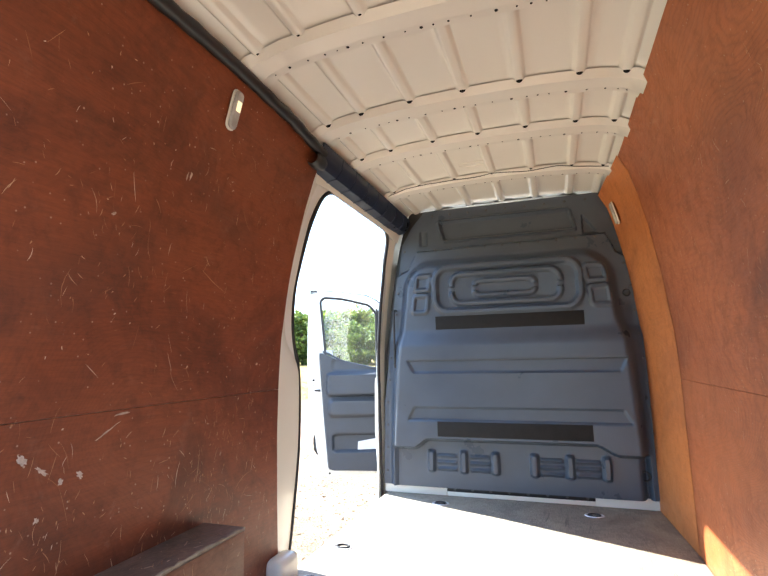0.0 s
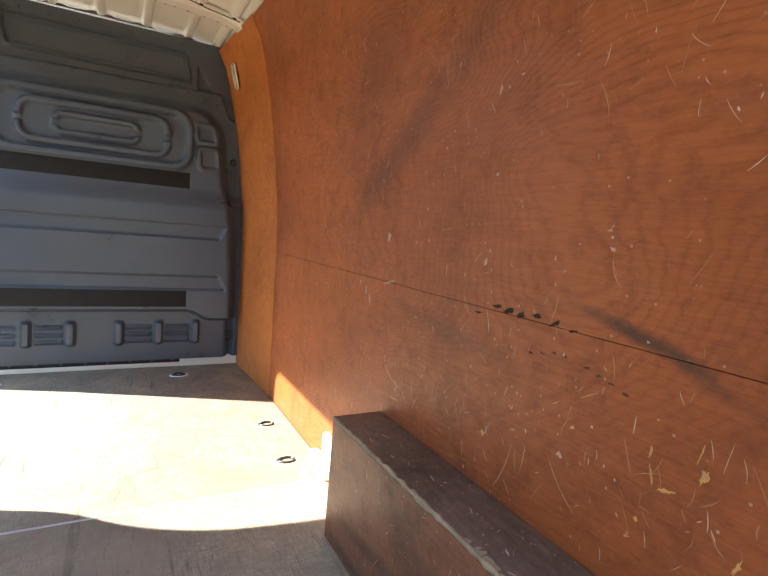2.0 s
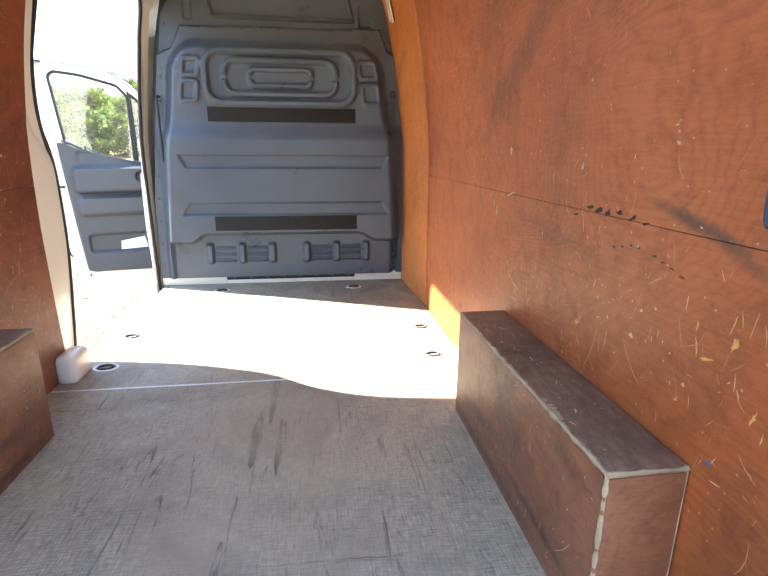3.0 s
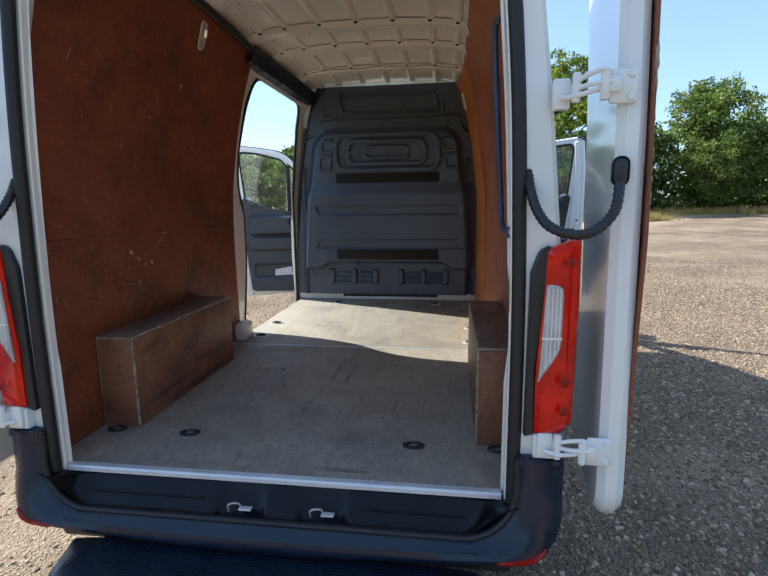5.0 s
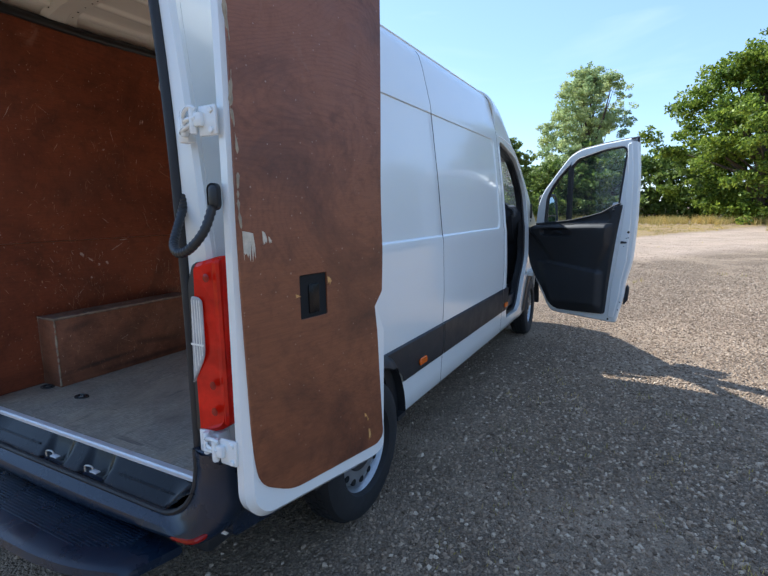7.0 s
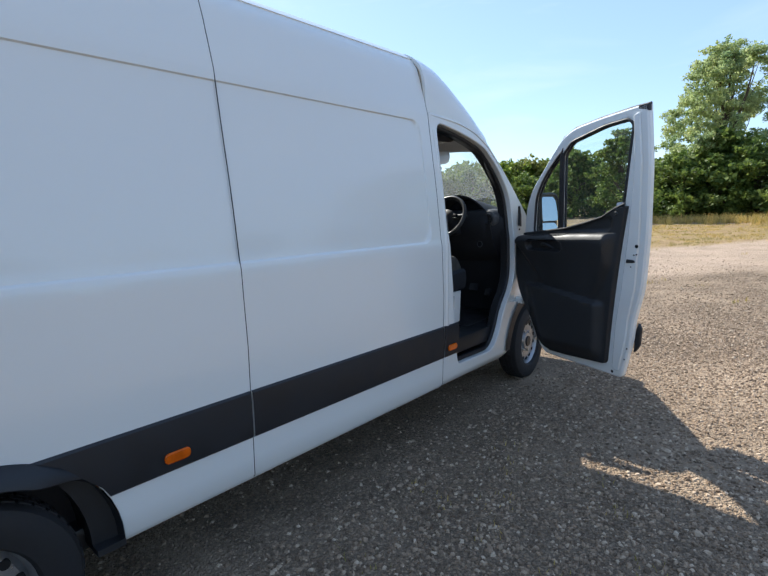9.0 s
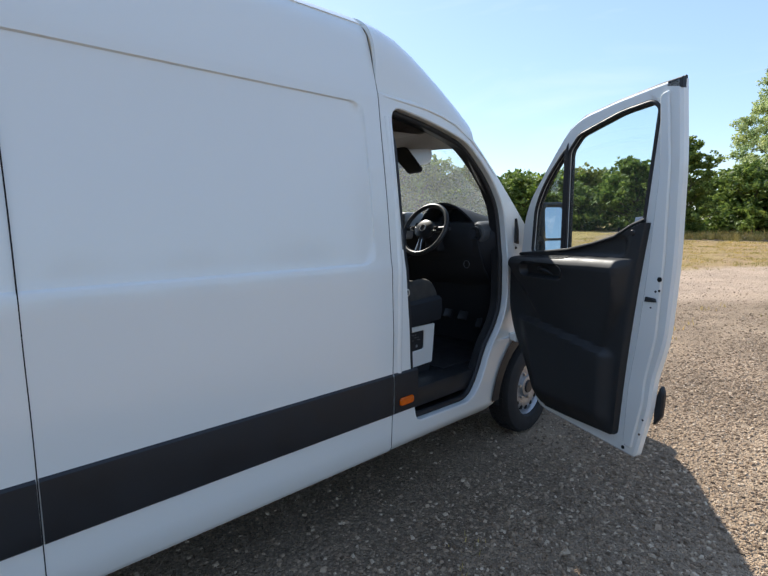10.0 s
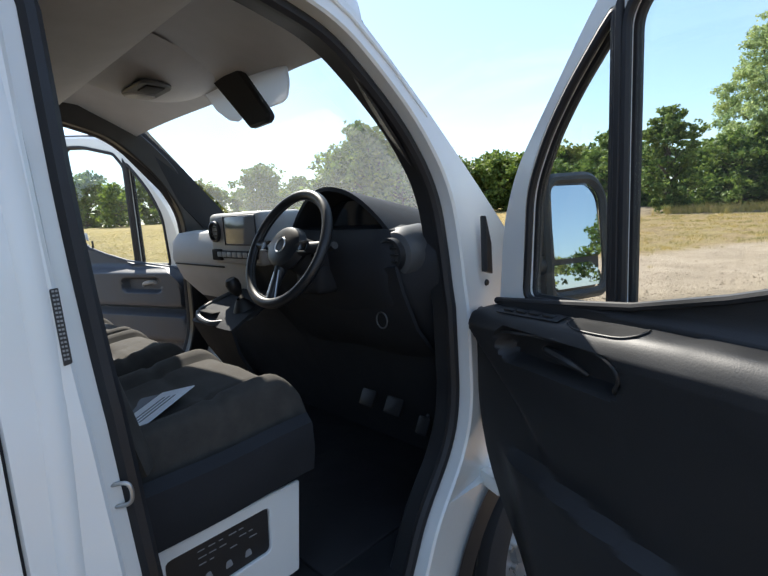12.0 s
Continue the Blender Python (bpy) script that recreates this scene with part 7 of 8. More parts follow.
# pale card lying in the passenger door's pocket
mm = MIRROR @ frame_of(DH, DU, (0, 0, 1))
folded_paper = single("folded_paper", plate([[(0.40, 0.632), (0.625, 0.628), (0.620, 0.705), (0.42, 0.738)]], 0.006, mm @ Matrix.Translation((0, 0, 0.012)), 0.001), M_PAPER, "white folded paper standing in the door pocket", "paper")

# ---- cab interior
part("cab_floor", box(-0.88, 0.88, 3.37, 5.2, 0.50, 0.62, 0.01), M_BLACK, van, "dark rubber cab floor")
part("footwell_step", box(0.60, 0.905, 3.76, 4.45, 0.36, 0.415, 0.01), M_BLACK, van)
part("step_grip", box(0.80, 0.915, 3.80, 4.28, 0.414, 0.424, 0.004), M_RUBBER, van)
part("footwell_step", box(-0.905, -0.60, 3.76, 4.45, 0.36, 0.415, 0.01), M_BLACK, van)
part("firewall", box(-0.86, 0.86, 5.0, 5.1, 0.5, 1.35), M_BLACK, van)


def dash(x, k):
    prof = [(5.28, 1.40), (5.0, 1.50), (4.75, 1.565), (4.60, 1.585), (4.53, 1.575), (4.495, 1.535), (4.49, 1.45), (4.53, 1.35), (4.62, 1.25), (4.72, 1.10), (4.85, 0.80), (4.95, 0.62)]
    y, z = prof[int(k)]
    e = step(0.72, 0.88, abs(x))
    y += 0.10 * e if k < 9 else 0
    z -= 0.03 * e if 2 < k < 7 else 0
    y -= 0.30 * (x * x) if k < 2 else 0
    if x < 0 and 4 <= k <= 8:
        y -= 0.02
    return Vector((x, y, z))


# one moulding in two tones: pale passenger half, near-black underside and driver half
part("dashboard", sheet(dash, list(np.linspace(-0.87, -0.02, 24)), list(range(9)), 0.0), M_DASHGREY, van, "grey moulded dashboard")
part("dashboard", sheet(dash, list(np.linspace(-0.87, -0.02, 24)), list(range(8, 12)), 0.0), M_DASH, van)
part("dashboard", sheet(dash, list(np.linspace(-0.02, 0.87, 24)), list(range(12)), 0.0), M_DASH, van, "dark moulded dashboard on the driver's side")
# hood over the instruments
part("instrument_hood", sheet(lambda u, v: Vector((0.49 + u * (0.31 + 0.03 * v), 4.535 + 0.34 * v, 1.50 + (0.215 - 0.05 * u) * (1 - abs(u) ** 2.2) * (1 - 0.35 * v))), list(np.linspace(-1, 1, 33)), [0, 0.06, 0.4, 0.8, 1.0], 0.014), M_DASH, van, "dark hood over the instruments")
part("instrument_panel", plate([rounded([(0.24, 1.46), (0.74, 1.46), (0.66, 1.62), (0.54, 1.675), (0.40, 1.675), (0.30, 1.62)], 0.03, 4)], 0.03, XZ(4.66), 0.006), M_SCREEN, van)
# centre pod with screen and round vents
pod = thing_part("centre_console", Matrix.Translation((0, 4.5, 1.55)), van)
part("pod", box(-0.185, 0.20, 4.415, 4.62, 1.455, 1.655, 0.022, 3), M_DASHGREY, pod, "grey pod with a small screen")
part("screen", box(-0.045, 0.185, 4.409, 4.42, 1.535, 1.640, 0.004), M_DISPLAY, pod, "switched-off display screen, sky reflection painted in as a pale tone")
part("screen_frame", tube([(-0.047, 4.410, 1.533), (0.187, 4.410, 1.533), (0.187, 4.410, 1.642), (-0.047, 4.410, 1.642)], 0.0025, 6, closed=True), M_BLACK, pod)
part("button_row", box(-0.13, 0.18, 4.408, 4.42, 1.480, 1.510, 0.004), M_DASH, pod)
part("card_slot", box(-0.165, -0.085, 4.406, 4.42, 1.470, 1.515, 0.006), M_HOLE, pod)
for k in range(7):
    part("button", box(-0.115 + 0.04 * k, -0.083 + 0.04 * k, 4.404, 4.41, 1.485, 1.505, 0.003), M_DASHGREY, pod)


def vent(x, y, z, r, parent):
    m = Matrix.Translation((x, y, z)) @ pose(0, 0, 0, 90, 0, 0)
    part("air_vent", lathe([(0, -0.01), (r * 0.7, -0.012), (r * 0.78, 0.0), (r * 0.85, 0.012), (r, 0.010), (r * 1.02, -0.01)], m, 24), M_BLACK, parent, "round black air vent")
    for k in (-0.4, 0, 0.4):
        part("vent_slat", box(x - r * 0.7, x + r * 0.7, y - 0.004, y + 0.006, z + k * r - 0.003, z + k * r + 0.003), M_BLACK, parent)


vent(-0.125, 4.413, 1.585, 0.042, pod)
vent(-0.73, 4.545, 1.46, 0.045, van)
part("dash_end", lathe([(0.0, 0.045), (0.040, 0.043), (0.066, 0.030), (0.080, 0.0), (0.086, -0.08), (0.070, -0.16)], Matrix.Translation((0.755, 4.560, 1.500)) @ pose(0, 0, 0, 90, 0, 0), 28), M_DASHEND, van, "grey rounded end of the dashboard")
vent(0.755, 4.512, 1.500, 0.050, van)
for k in range(5):
    part("switch_key", box(0.56 + 0.030 * k, 0.584 + 0.030 * k, 4.548, 4.556, 1.350, 1.368, 0.003), M_BLACK, van)
part("glovebox_line", box(-0.70, -0.20, 4.468, 4.474, 1.428, 1.434), M_HOLE, van)
part("silver_bezel", tube([(0.66 + 0.024 * math.cos(a), 4.553, 1.285 + 0.026 * math.sin(a)) for a in np.linspace(0, math.tau, 20)[:-1]], 0.003, 6, closed=True), M_DASHEND, van)
part("knee_panel", sheet(lambda x, k: Vector((x, [4.52, 4.545, 4.60, 4.68, 4.80][int(k)] + 0.02 * math.cos(7 * (x - 0.42)), [1.44, 1.36, 1.24, 1.14, 1.08][int(k)] + 0.03 * step(0.55, 0.8, x))), list(np.linspace(0.12, 0.79, 22)), list(range(5)), 0.012), M_DASH, van, "dark knee panel under the steering wheel")
part("kick_panel", sheet(lambda y, z: Vector((0.845 - 0.05 * step(4.6, 4.9, y) + 0.02 * step(1.0, 0.6, z), y, z)), list(np.linspace(4.66, 4.98, 8)), [0.62, 0.8, 1.0, 1.2, 1.42], 0.012), M_DASH, van)
part("column_shroud", box(0.355, 0.495, 4.44, 4.62, 1.365, 1.475, 0.03, 3), M_DASH, van)
for x, w, z in ((0.30, 0.040, 0.86), (0.45, 0.045, 0.86), (0.60, 0.028, 0.82)):
    part("pedal", moved(box(-w, w, -0.012, 0.006, -0.035, 0.035, 0.006), Matrix.Translation((x, 4.80, z)) @ pose(0, 0, 0, -28, 0, 0)), M_RUBBER, van, "black rubber pedal")
    part("pedal_arm", tube(smooth_path([(x, 4.81, z), (x, 4.87, z + 0.12), (x, 4.89, z + 0.30)], 4), 0.009, 8), M_BLACK, van)
part("floor_mat", box(0.16, 0.74, 4.20, 4.72, 0.618, 0.630, 0.005), M_RUBBER, van, "black rubber floor mat")

# steering wheel
sc, sn = Vector((0.425, 4.375, 1.53)), Vector((0.0, -0.88, 0.47)).normalized()
sf = frame_of(sc, (1, 0, 0), sn.cross(Vector((1, 0, 0))))
sw = thing_part("steering_wheel", Matrix.Translation(sc), van)
part("wheel_rim", tube([sf @ Vector((0.188 * math.cos(a), 0.188 * math.sin(a), 0)) for a in np.linspace(0, math.tau, 49)[:-1]], 0.0165, 10, closed=True), M_BLACK, sw, "black leather steering wheel rim")
part("airbag_cover", moved(lathe([(0, 0.026), (0.055, 0.024), (0.074, 0.014), (0.082, -0.01), (0.06, -0.035), (0, -0.04)], None, 28), sf @ Matrix.Diagonal((1.08, 0.9, 1, 1))), M_BLACK, sw)
for a, w in ((6, 0.020), (174, 0.020), (270, 0.015)):
    c, s_ = math.cos(radians(a)), math.sin(radians(a))
    q = [sf @ Vector((r * c, r * s_ - 0.008, -0.006)) for r in (0.05, 0.10, 0.15, 0.184)]
    part("spoke", tube(q, [w * 1.5, w, w * 0.85, w * 0.85], 10), M_BLACK, sw)
for s_ in (-1, 1):
    part("spoke_trim", tube([sf @ Vector((s_ * 0.010 + s_ * 0.004 * k, -0.078 - 0.026 * k, 0.006 - 0.003 * k)) for k in range(5)], 0.0035, 6), M_STEEL, sw, "thin silver trim on the lower spoke")
part("rim_seam", tube([sf @ Vector((0.1705 * math.cos(t), 0.1705 * math.sin(t), 0.0)) for t in np.linspace(0, math.tau, 49)[:-1]], 0.0022, 6, closed=True), M_DASHEND, sw)
part("badge", tube([sf @ Vector((0.024 * math.cos(t), 0.024 * math.sin(t), 0.026)) for t in np.linspace(0, math.tau, 25)[:-1]], 0.0028, 6, closed=True), M_STEEL, sw, "round plain metal badge ring")
for s_ in (-1, 1):
    part("wheel_buttons", moved(box(s_ * 0.104 - 0.020, s_ * 0.104 + 0.020, -0.014, 0.020, 0.008, 0.016, 0.004), sf), M_GLOSS, sw)
    part("button_trim", moved(box(s_ * 0.104 - 0.018, s_ * 0.104 + 0.018, -0.017, -0.014, 0.008, 0.017, 0.001), sf), M_STEEL, sw)
part("steering_column", tube([sc - sn * 0.03, sc - sn * 0.20], [0.055, 0.075], 14), M_DASH, sw)
part("column_stalk", tube([sc - sn * 0.07 + Vector((0.05, 0, 0)), sc - sn * 0.05 + Vector((0.19, 0, 0.03))], [0.009, 0.012], 8), M_BLACK, sw)

# gear lever on its console
gl = thing_part("gear_console", Matrix.Translation((0.08, 4.4, 1.2)), van)
part("tray", sheet(lambda u, k: Vector((-0.02 + u * [0.13, 0.15, 0.14, 0.11, 0.09][int(k)], [4.55, 4.36, 4.30, 4.34, 4.42][int(k)], [1.33, 1.275, 1.235, 1.14, 1.0][int(k)])), list(np.linspace(-1, 1.3, 12)), list(range(5)), 0.012), M_DASH, gl, "dark console under the gear lever")
part("tray_rim", tube(smooth_path([(-0.15, 4.50, 1.335), (-0.17, 4.36, 1.285), (-0.12, 4.30, 1.265), (0.0, 4.285, 1.25), (0.04, 4.32, 1.25)], 5), 0.010, 8), M_DASHEND, gl, "grey rim of the console tray")
part("tray_bin", moved(box(-0.14, -0.02, 4.31, 4.37, 1.27, 1.28, 0.004), Matrix()), M_HOLE, gl)
part("gaiter", lathe([(0.055, 0.0), (0.045, 0.03), (0.025, 0.06), (0.012, 0.075)], Matrix.Translation((0.085, 4.40, 1.265)) @ pose(0, 0, 0, 20, 0, 0), 16), M_BLACK, gl)
part("lever", tube([(0.085, 4.40, 1.30), (0.082, 4.375, 1.36)], 0.009, 8), M_STEEL, gl)
part("gear_knob", lathe([(0, 0.045), (0.018, 0.042), (0.027, 0.025), (0.026, 0.005), (0.017, -0.02), (0.010, -0.03)], Matrix.Translation((0.08, 4.365, 1.375)) @ pose(0, 0, 0, 25, 0, 0), 18), M_BLACK, gl, "black gear knob")


# seats
def cushion(x0, x1, y0, y1, z, parent, label=""):
    # one padded skin: raised bolsters, a cross seam, rolled edges falling to the frame
    def at(u, v):
        x = (x0 + x1) / 2 + (x1 - x0) / 2 * math.copysign(1 - (1 - min(1.0, abs(u))) ** 1.6, u) if abs(u) < 1 else (x0 if u < 0 else x1)
        y = y0 + (y1 - y0) * min(1.0, v)
        e = abs(x - (x0 + x1) / 2) / ((x1 - x0) / 2)
        f = (y - y0) / (y1 - y0)
        top = z + 0.030 * step(0.35, 0.88, f) + 0.022 * math.exp(-((e - 0.80) / 0.16) ** 2) - 0.009 * ridge(e - 0.60, 0.05, 1.0) - 0.008 * ridge(f - 0.60, 0.04, 1.0)
        top += 0.005 * math.sin(9 * f + 4 * e) * (1 - e)
        fall = max(0.0, (e - 0.90) / 0.10) ** 2.2 * 0.050 + max(0.0, (f - 0.86) / 0.14) ** 2.0 * 0.060
        return Vector((x, y, top - fall))
    us, vs = list(np.linspace(-1, 1, 49)), list(np.linspace(0, 1, 37))
    b = sheet(at, us, vs)
    low = z - 0.15
    for walk_edge in ([at(u, 1.0) for u in us], [at(1.0, v) for v in vs], [at(-1.0, v) for v in vs]):
        rows_ = [[b.verts.new(p.lerp(Vector((p.x, p.y, low)), k) + Vector((0.012 * math.sin(math.pi * k) * (1 if p.x > x1 - 0.001 else -1 if p.x < x0 + 0.001 else 0), 0.014 * math.sin(math.pi * k) * (1 if p.y > y1 - 0.001 else 0), 0))) for p in walk_edge] for k in (0.0, 0.25, 0.5, 0.75, 1.0)]
        for r0, r1 in zip(rows_[:-1], rows_[1:]):
            for i in range(len(r0) - 1):
                b.faces.new((r0[i], r0[i + 1], r1[i + 1], r1[i]))
    bmesh.ops.remove_doubles(b, verts=b.verts[:], dist=0.0004)
    bmesh.ops.recalc_face_normals(b, faces=b.faces[:])
    part("seat_cushion", b, M_SEAT, parent, label)


def backrest(x0, x1, y, z0, z1, parent):
    def at(u, v):
        x = x0 + (x1 - x0) * (u + 1) / 2 * 1.0
        w = 1 - 0.16 * step(0.75, 1.0, v)
        x = (x0 + x1) / 2 + (x - (x0 + x1) / 2) * w
        yy = y - 0.16 * v + 0.045 * math.exp(-((abs(u) - 0.85) / 0.16) ** 2)
        return Vector((x, yy, z0 + (z1 - z0) * v))
    part("seat_back", sheet(at, list(np.linspace(-1, 1, 25)), list(np.linspace(0, 1, 20)), 0.09), M_SEAT, parent)


ds = thing_part("driver_seat", Matrix.Translation((0.42, 3.9, 0.62)), van)
cushion(0.155, 0.685, 3.66, 4.215, 1.165, ds, "dark grey cloth driver's seat cushion")
backrest(0.16, 0.67, 3.70, 1.10, 1.78, ds)
part("head_rest", box(0.30, 0.53, 3.47, 3.57, 1.80, 1.99, 0.04, 3), M_SEAT, ds)
part("seat_side_trim", sheet(lambda y, k: Vector(([0.700, 0.718, 0.720, 0.708][int(k)], y, [1.080, 1.065, 1.01, 0.942][int(k)] + 0.015 * step(3.9, 4.2, y))), list(np.linspace(3.62, 4.20, 14)), list(range(4)), 0.02), M_DASH, ds)
part("seat_base", box(0.18, 0.700, 3.60, 4.13, 0.60, 1.01, 0.01), M_DASH, ds)
part("seat_buckle", box(0.722, 0.732, 4.085, 4.110, 0.985, 0.999, 0.002), M_STEEL, ds)
part("base_panel", plate([rounded([(3.60, 0.660), (4.135, 0.680), (4.160, 0.932), (3.60, 0.928)], 0.008, 3), rounded([(3.80, 0.768), (4.056, 0.780), (4.062, 0.900), (3.80, 0.896)], 0.014, 3)[::-1]], 0.012, YZ(0.701), 0.003), M_WHITE, ds, "white painted panel on the seat base")
part("warning_label", box(0.7005, 0.7035, 3.79, 4.07, 0.765, 0.905), M_BLACK, ds, "black warning label with small pale pictograms")
rng = random.Random(3)
for r_ in range(3):
    for c_ in range(6):
        if rng.random() < 0.8:
            y = 3.875 + 0.026 * c_
            z = 0.876 - 0.017 * r_
            part("label_bar", box(0.7034, 0.7041, y, y + rng.uniform(0.010, 0.022), z, z + 0.0028), M_LABEL, ds)
for c_ in range(3):
    y = 3.88 + 0.052 * c_
    part("label_sign", plate([rounded([(y + 0.004, 0.796), (y + 0.024, 0.797), (y + 0.020, 0.815), (y + 0.008, 0.814)], 0.004, 2)], 0.0007, YZ(0.7035), 0), M_LABEL, ds)
part("seat_knob", lathe([(0, 0.018), (0.026, 0.016), (0.030, 0.0)], Matrix.Translation((0.715, 3.80, 1.0)) @ pose(0, 0, 0, 0, 90, 0), 18), M_BLACK, ds)

ps = thing_part("passenger_seat", Matrix.Translation((-0.42, 3.9, 0.62)), van)
cushion(-0.86, -0.42, 3.68, 4.19, 1.160, ps, "dark grey cloth twin passenger seat")
cushion(-0.41, 0.04, 3.68, 4.19, 1.160, ps)
backrest(-0.86, -0.42, 3.70, 1.10, 1.78, ps)
backrest(-0.41, 0.03, 3.70, 1.10, 1.78, ps)
part("seat_base", box(-0.84, 0.02, 3.62, 4.12, 0.60, 1.02, 0.02), M_BLACK, ps)

# headlining, visors, mirror and roof lamp
part("headlining", sheet(lambda u, y: Vector((u * 0.80, y + 0.10 * (1 - u * u) * step(4.1, 4.36, y), lerp(y, [3.36, 3.8, 4.15, 4.38], [2.24, 2.25, 2.215, 2.10]) - 0.05 * abs(u) ** 3)), list(np.linspace(-1, 1, 21)), [3.36, 3.6, 3.8, 4.0, 4.15, 4.28, 4.38], 0.015), M_LINER, van, "grey cab headlining")
part("roof_shelf", sheet(lambda u, k: Vector((u * 0.76, [3.40, 3.75, 3.95, 4.03, 4.05, 3.95][int(k)], [2.10, 2.08, 2.085, 2.11, 2.16, 2.22][int(k)])), list(np.linspace(-1, 1, 11)), list(range(6)), 0.0), M_LINER, van)
for side in (1, -1):
    part("pillar_trim", sheet(lambda v, k: Vector((side * (0.84 - 0.02 * v - [0.0, 0.03, 0.05, 0.03][int(k)]), lerp(v, [0, 1], [4.92, 4.30]) - [0.14, 0.12, 0.03, -0.06][int(k)], lerp(v, [0, 1], [1.47, 2.17]))), list(np.linspace(0, 1, 10)), list(range(4)), 0.008), M_BLACK if side > 0 else M_DASH, van)
for pts, yy in (([(0.19, 2.13), (0.43, 2.13), (0.446, 2.04), (0.43, 1.995), (0.40, 1.985), (0.30, 1.985)], 4.43), ([(-0.12, 2.12), (0.10, 2.12), (0.165, 1.985), (0.12, 1.972), (0.06, 1.985), (-0.03, 2.035)], 4.43)):
    part("sun_visor", plate([rounded(pts, 0.015, 3)], 0.010, XZ(yy), 0.004), M_VISOR, van, "pale grey sun visor")
part("sensor_cover", plate([rounded([(0.03, 2.12), (0.20, 2.14), (0.375, 1.955), (0.365, 1.930), (0.25, 1.926)], 0.014, 3)], 0.03, XZ(4.415), 0.008), M_DASH, van, "dark cover behind the windscreen head")
rl = thing_part("roof_lamp", Matrix.Translation((0.0, 4.2, 2.2)), van)
part("lamp_body", sheet(lambda u, v: Vector((-0.13 + u * (0.34 - 0.10 * v), 3.98 + 0.44 * v, 2.225 - 0.085 * v - 0.095 * (1 - abs(u) ** 2.4) * math.sin(math.pi * min(1.0, 0.12 + 0.80 * v)) ** 0.8)), list(np.linspace(-1, 1, 29)), list(np.linspace(0, 1, 17)), 0.0), M_LINER, rl, "grey roof console")
part("lamp_recess", moved(plate([rounded([(-0.115, -0.055), (0.115, -0.055), (0.10, 0.06), (-0.10, 0.06)], 0.045, 6)], 0.014, Matrix(), 0.004), Matrix.Translation((-0.06, 4.185, 2.082)) @ pose(0, 0, 0, -3, 0, 0)), M_DASHEND, rl)
part("lamp_lens", moved(plate([rounded([(-0.108, -0.048), (-0.045, -0.048), (-0.035, 0.050), (-0.094, 0.050)], 0.03, 5)], 0.012, Matrix(), 0.004), Matrix.Translation((-0.06, 4.185, 2.076)) @ pose(0, 0, 0, -3, 0, 0)), M_CLEAR, rl, "clear reading lamp lens")
part("lamp_switches", moved(box(0.00, 0.085, -0.03, 0.03, -0.004, 0.008, 0.003, 2), Matrix.Translation((-0.06, 4.185, 2.080)) @ pose(0, 0, 0, -3, 0, 0)), M_DASH, rl)

# leaflet on the driver's seat
leaf_m = Matrix.Translation((0.52, 3.88, 1.176)) @ pose(0, 0, 0, 8, -14, 28)
leaflet = thing("leaflet", (0.52, 3.88, 1.165), "white and dark printed leaflet lying on the driver's seat", "leaflet")
part("sheet", moved(box(-0.055, 0.055, -0.10, 0.10, 0.0, 0.003), leaf_m), M_PAPER, leaflet)
part("cover", moved(box(-0.16, -0.058, -0.10, 0.09, 0.0, 0.004), leaf_m), M_INK, leaflet)
for k in range(3):
    part("print_bar", moved(box(0.02 - 0.018 * k, 0.026 - 0.018 * k, -0.07, 0.06, 0.003, 0.0038), leaf_m), M_INK, leaflet)

# pillar plate and striker behind the driver's door
b = plate([rounded([(3.632, 1.435), (3.6435, 1.437), (3.6425, 1.548), (3.631, 1.547)], 0.002, 2)], 0.0012, YZ(0), 0)
for v in b.verts:
    v.co.x += outer(v.co.z) + 0.0003
part("type_plate", b, M_BLACK, van, "dark sticker with unreadable print")
for k in range(17):
    z = 1.443 + 0.0062 * k
    for y0 in (3.6336, 3.6378):
        part("print_bar", box(outer(z) + 0.0008, outer(z) + 0.0018, y0, y0 + 0.0030, z, z + 0.0030), M_LABEL, van)
part("door_striker", tube(smooth_path([(0.905, 3.668, 1.214), (0.920, 3.692, 1.216), (0.926, 3.700, 1.206), (0.926, 3.699, 1.186), (0.920, 3.690, 1.178), (0.905, 3.668, 1.178)], 4), 0.0036, 8), M_STEEL, van, "steel door striker loop")


# ---------------------------------------------------------------- ground, gravel, grass
def ground_z(x, y):
    d = math.hypot(x - 1.0, y - 2.0)
    return 0.019 * max(0.0, min(d, 90.0) - 14.0) + 0.012 * noise.noise((x * 0.35, y * 0.35, 0)) * step(1.0, 4.0, d)


def spaced(limit, first, growth):
    out, s, p = [0.0], first, 0.0
    while p < limit:
        p += s
        s *= growth
        out.append(p)
    return out


axis = spaced(420.0, 0.5, 1.07)
axis = [-a for a in axis[:0:-1]] + axis
own = bmesh.new()
gv = [[own.verts.new((x + 1.0, y + 2.0, ground_z(x + 1.0, y + 2.0))) for y in axis] for x in axis]
for i in range(len(axis) - 1):
    for j in range(len(axis) - 1):
        own.faces.new((gv[i][j], gv[i + 1][j], gv[i + 1][j + 1], gv[i][j + 1]))
single("ground", own, M_GROUND, "gravel yard with dusty patches running into dry grass", "ground", "", "structure")


def scatter(name, verts, faces, material, label, category, smooth=True):
    me = bpy.data.meshes.new(name)
    me.from_pydata(verts, [], faces)
    me.materials.append(material)
    me.polygons.foreach_set("use_smooth", [smooth] * len(me.polygons))
    return tagged(new(name, me), label, category, "", "stuff")


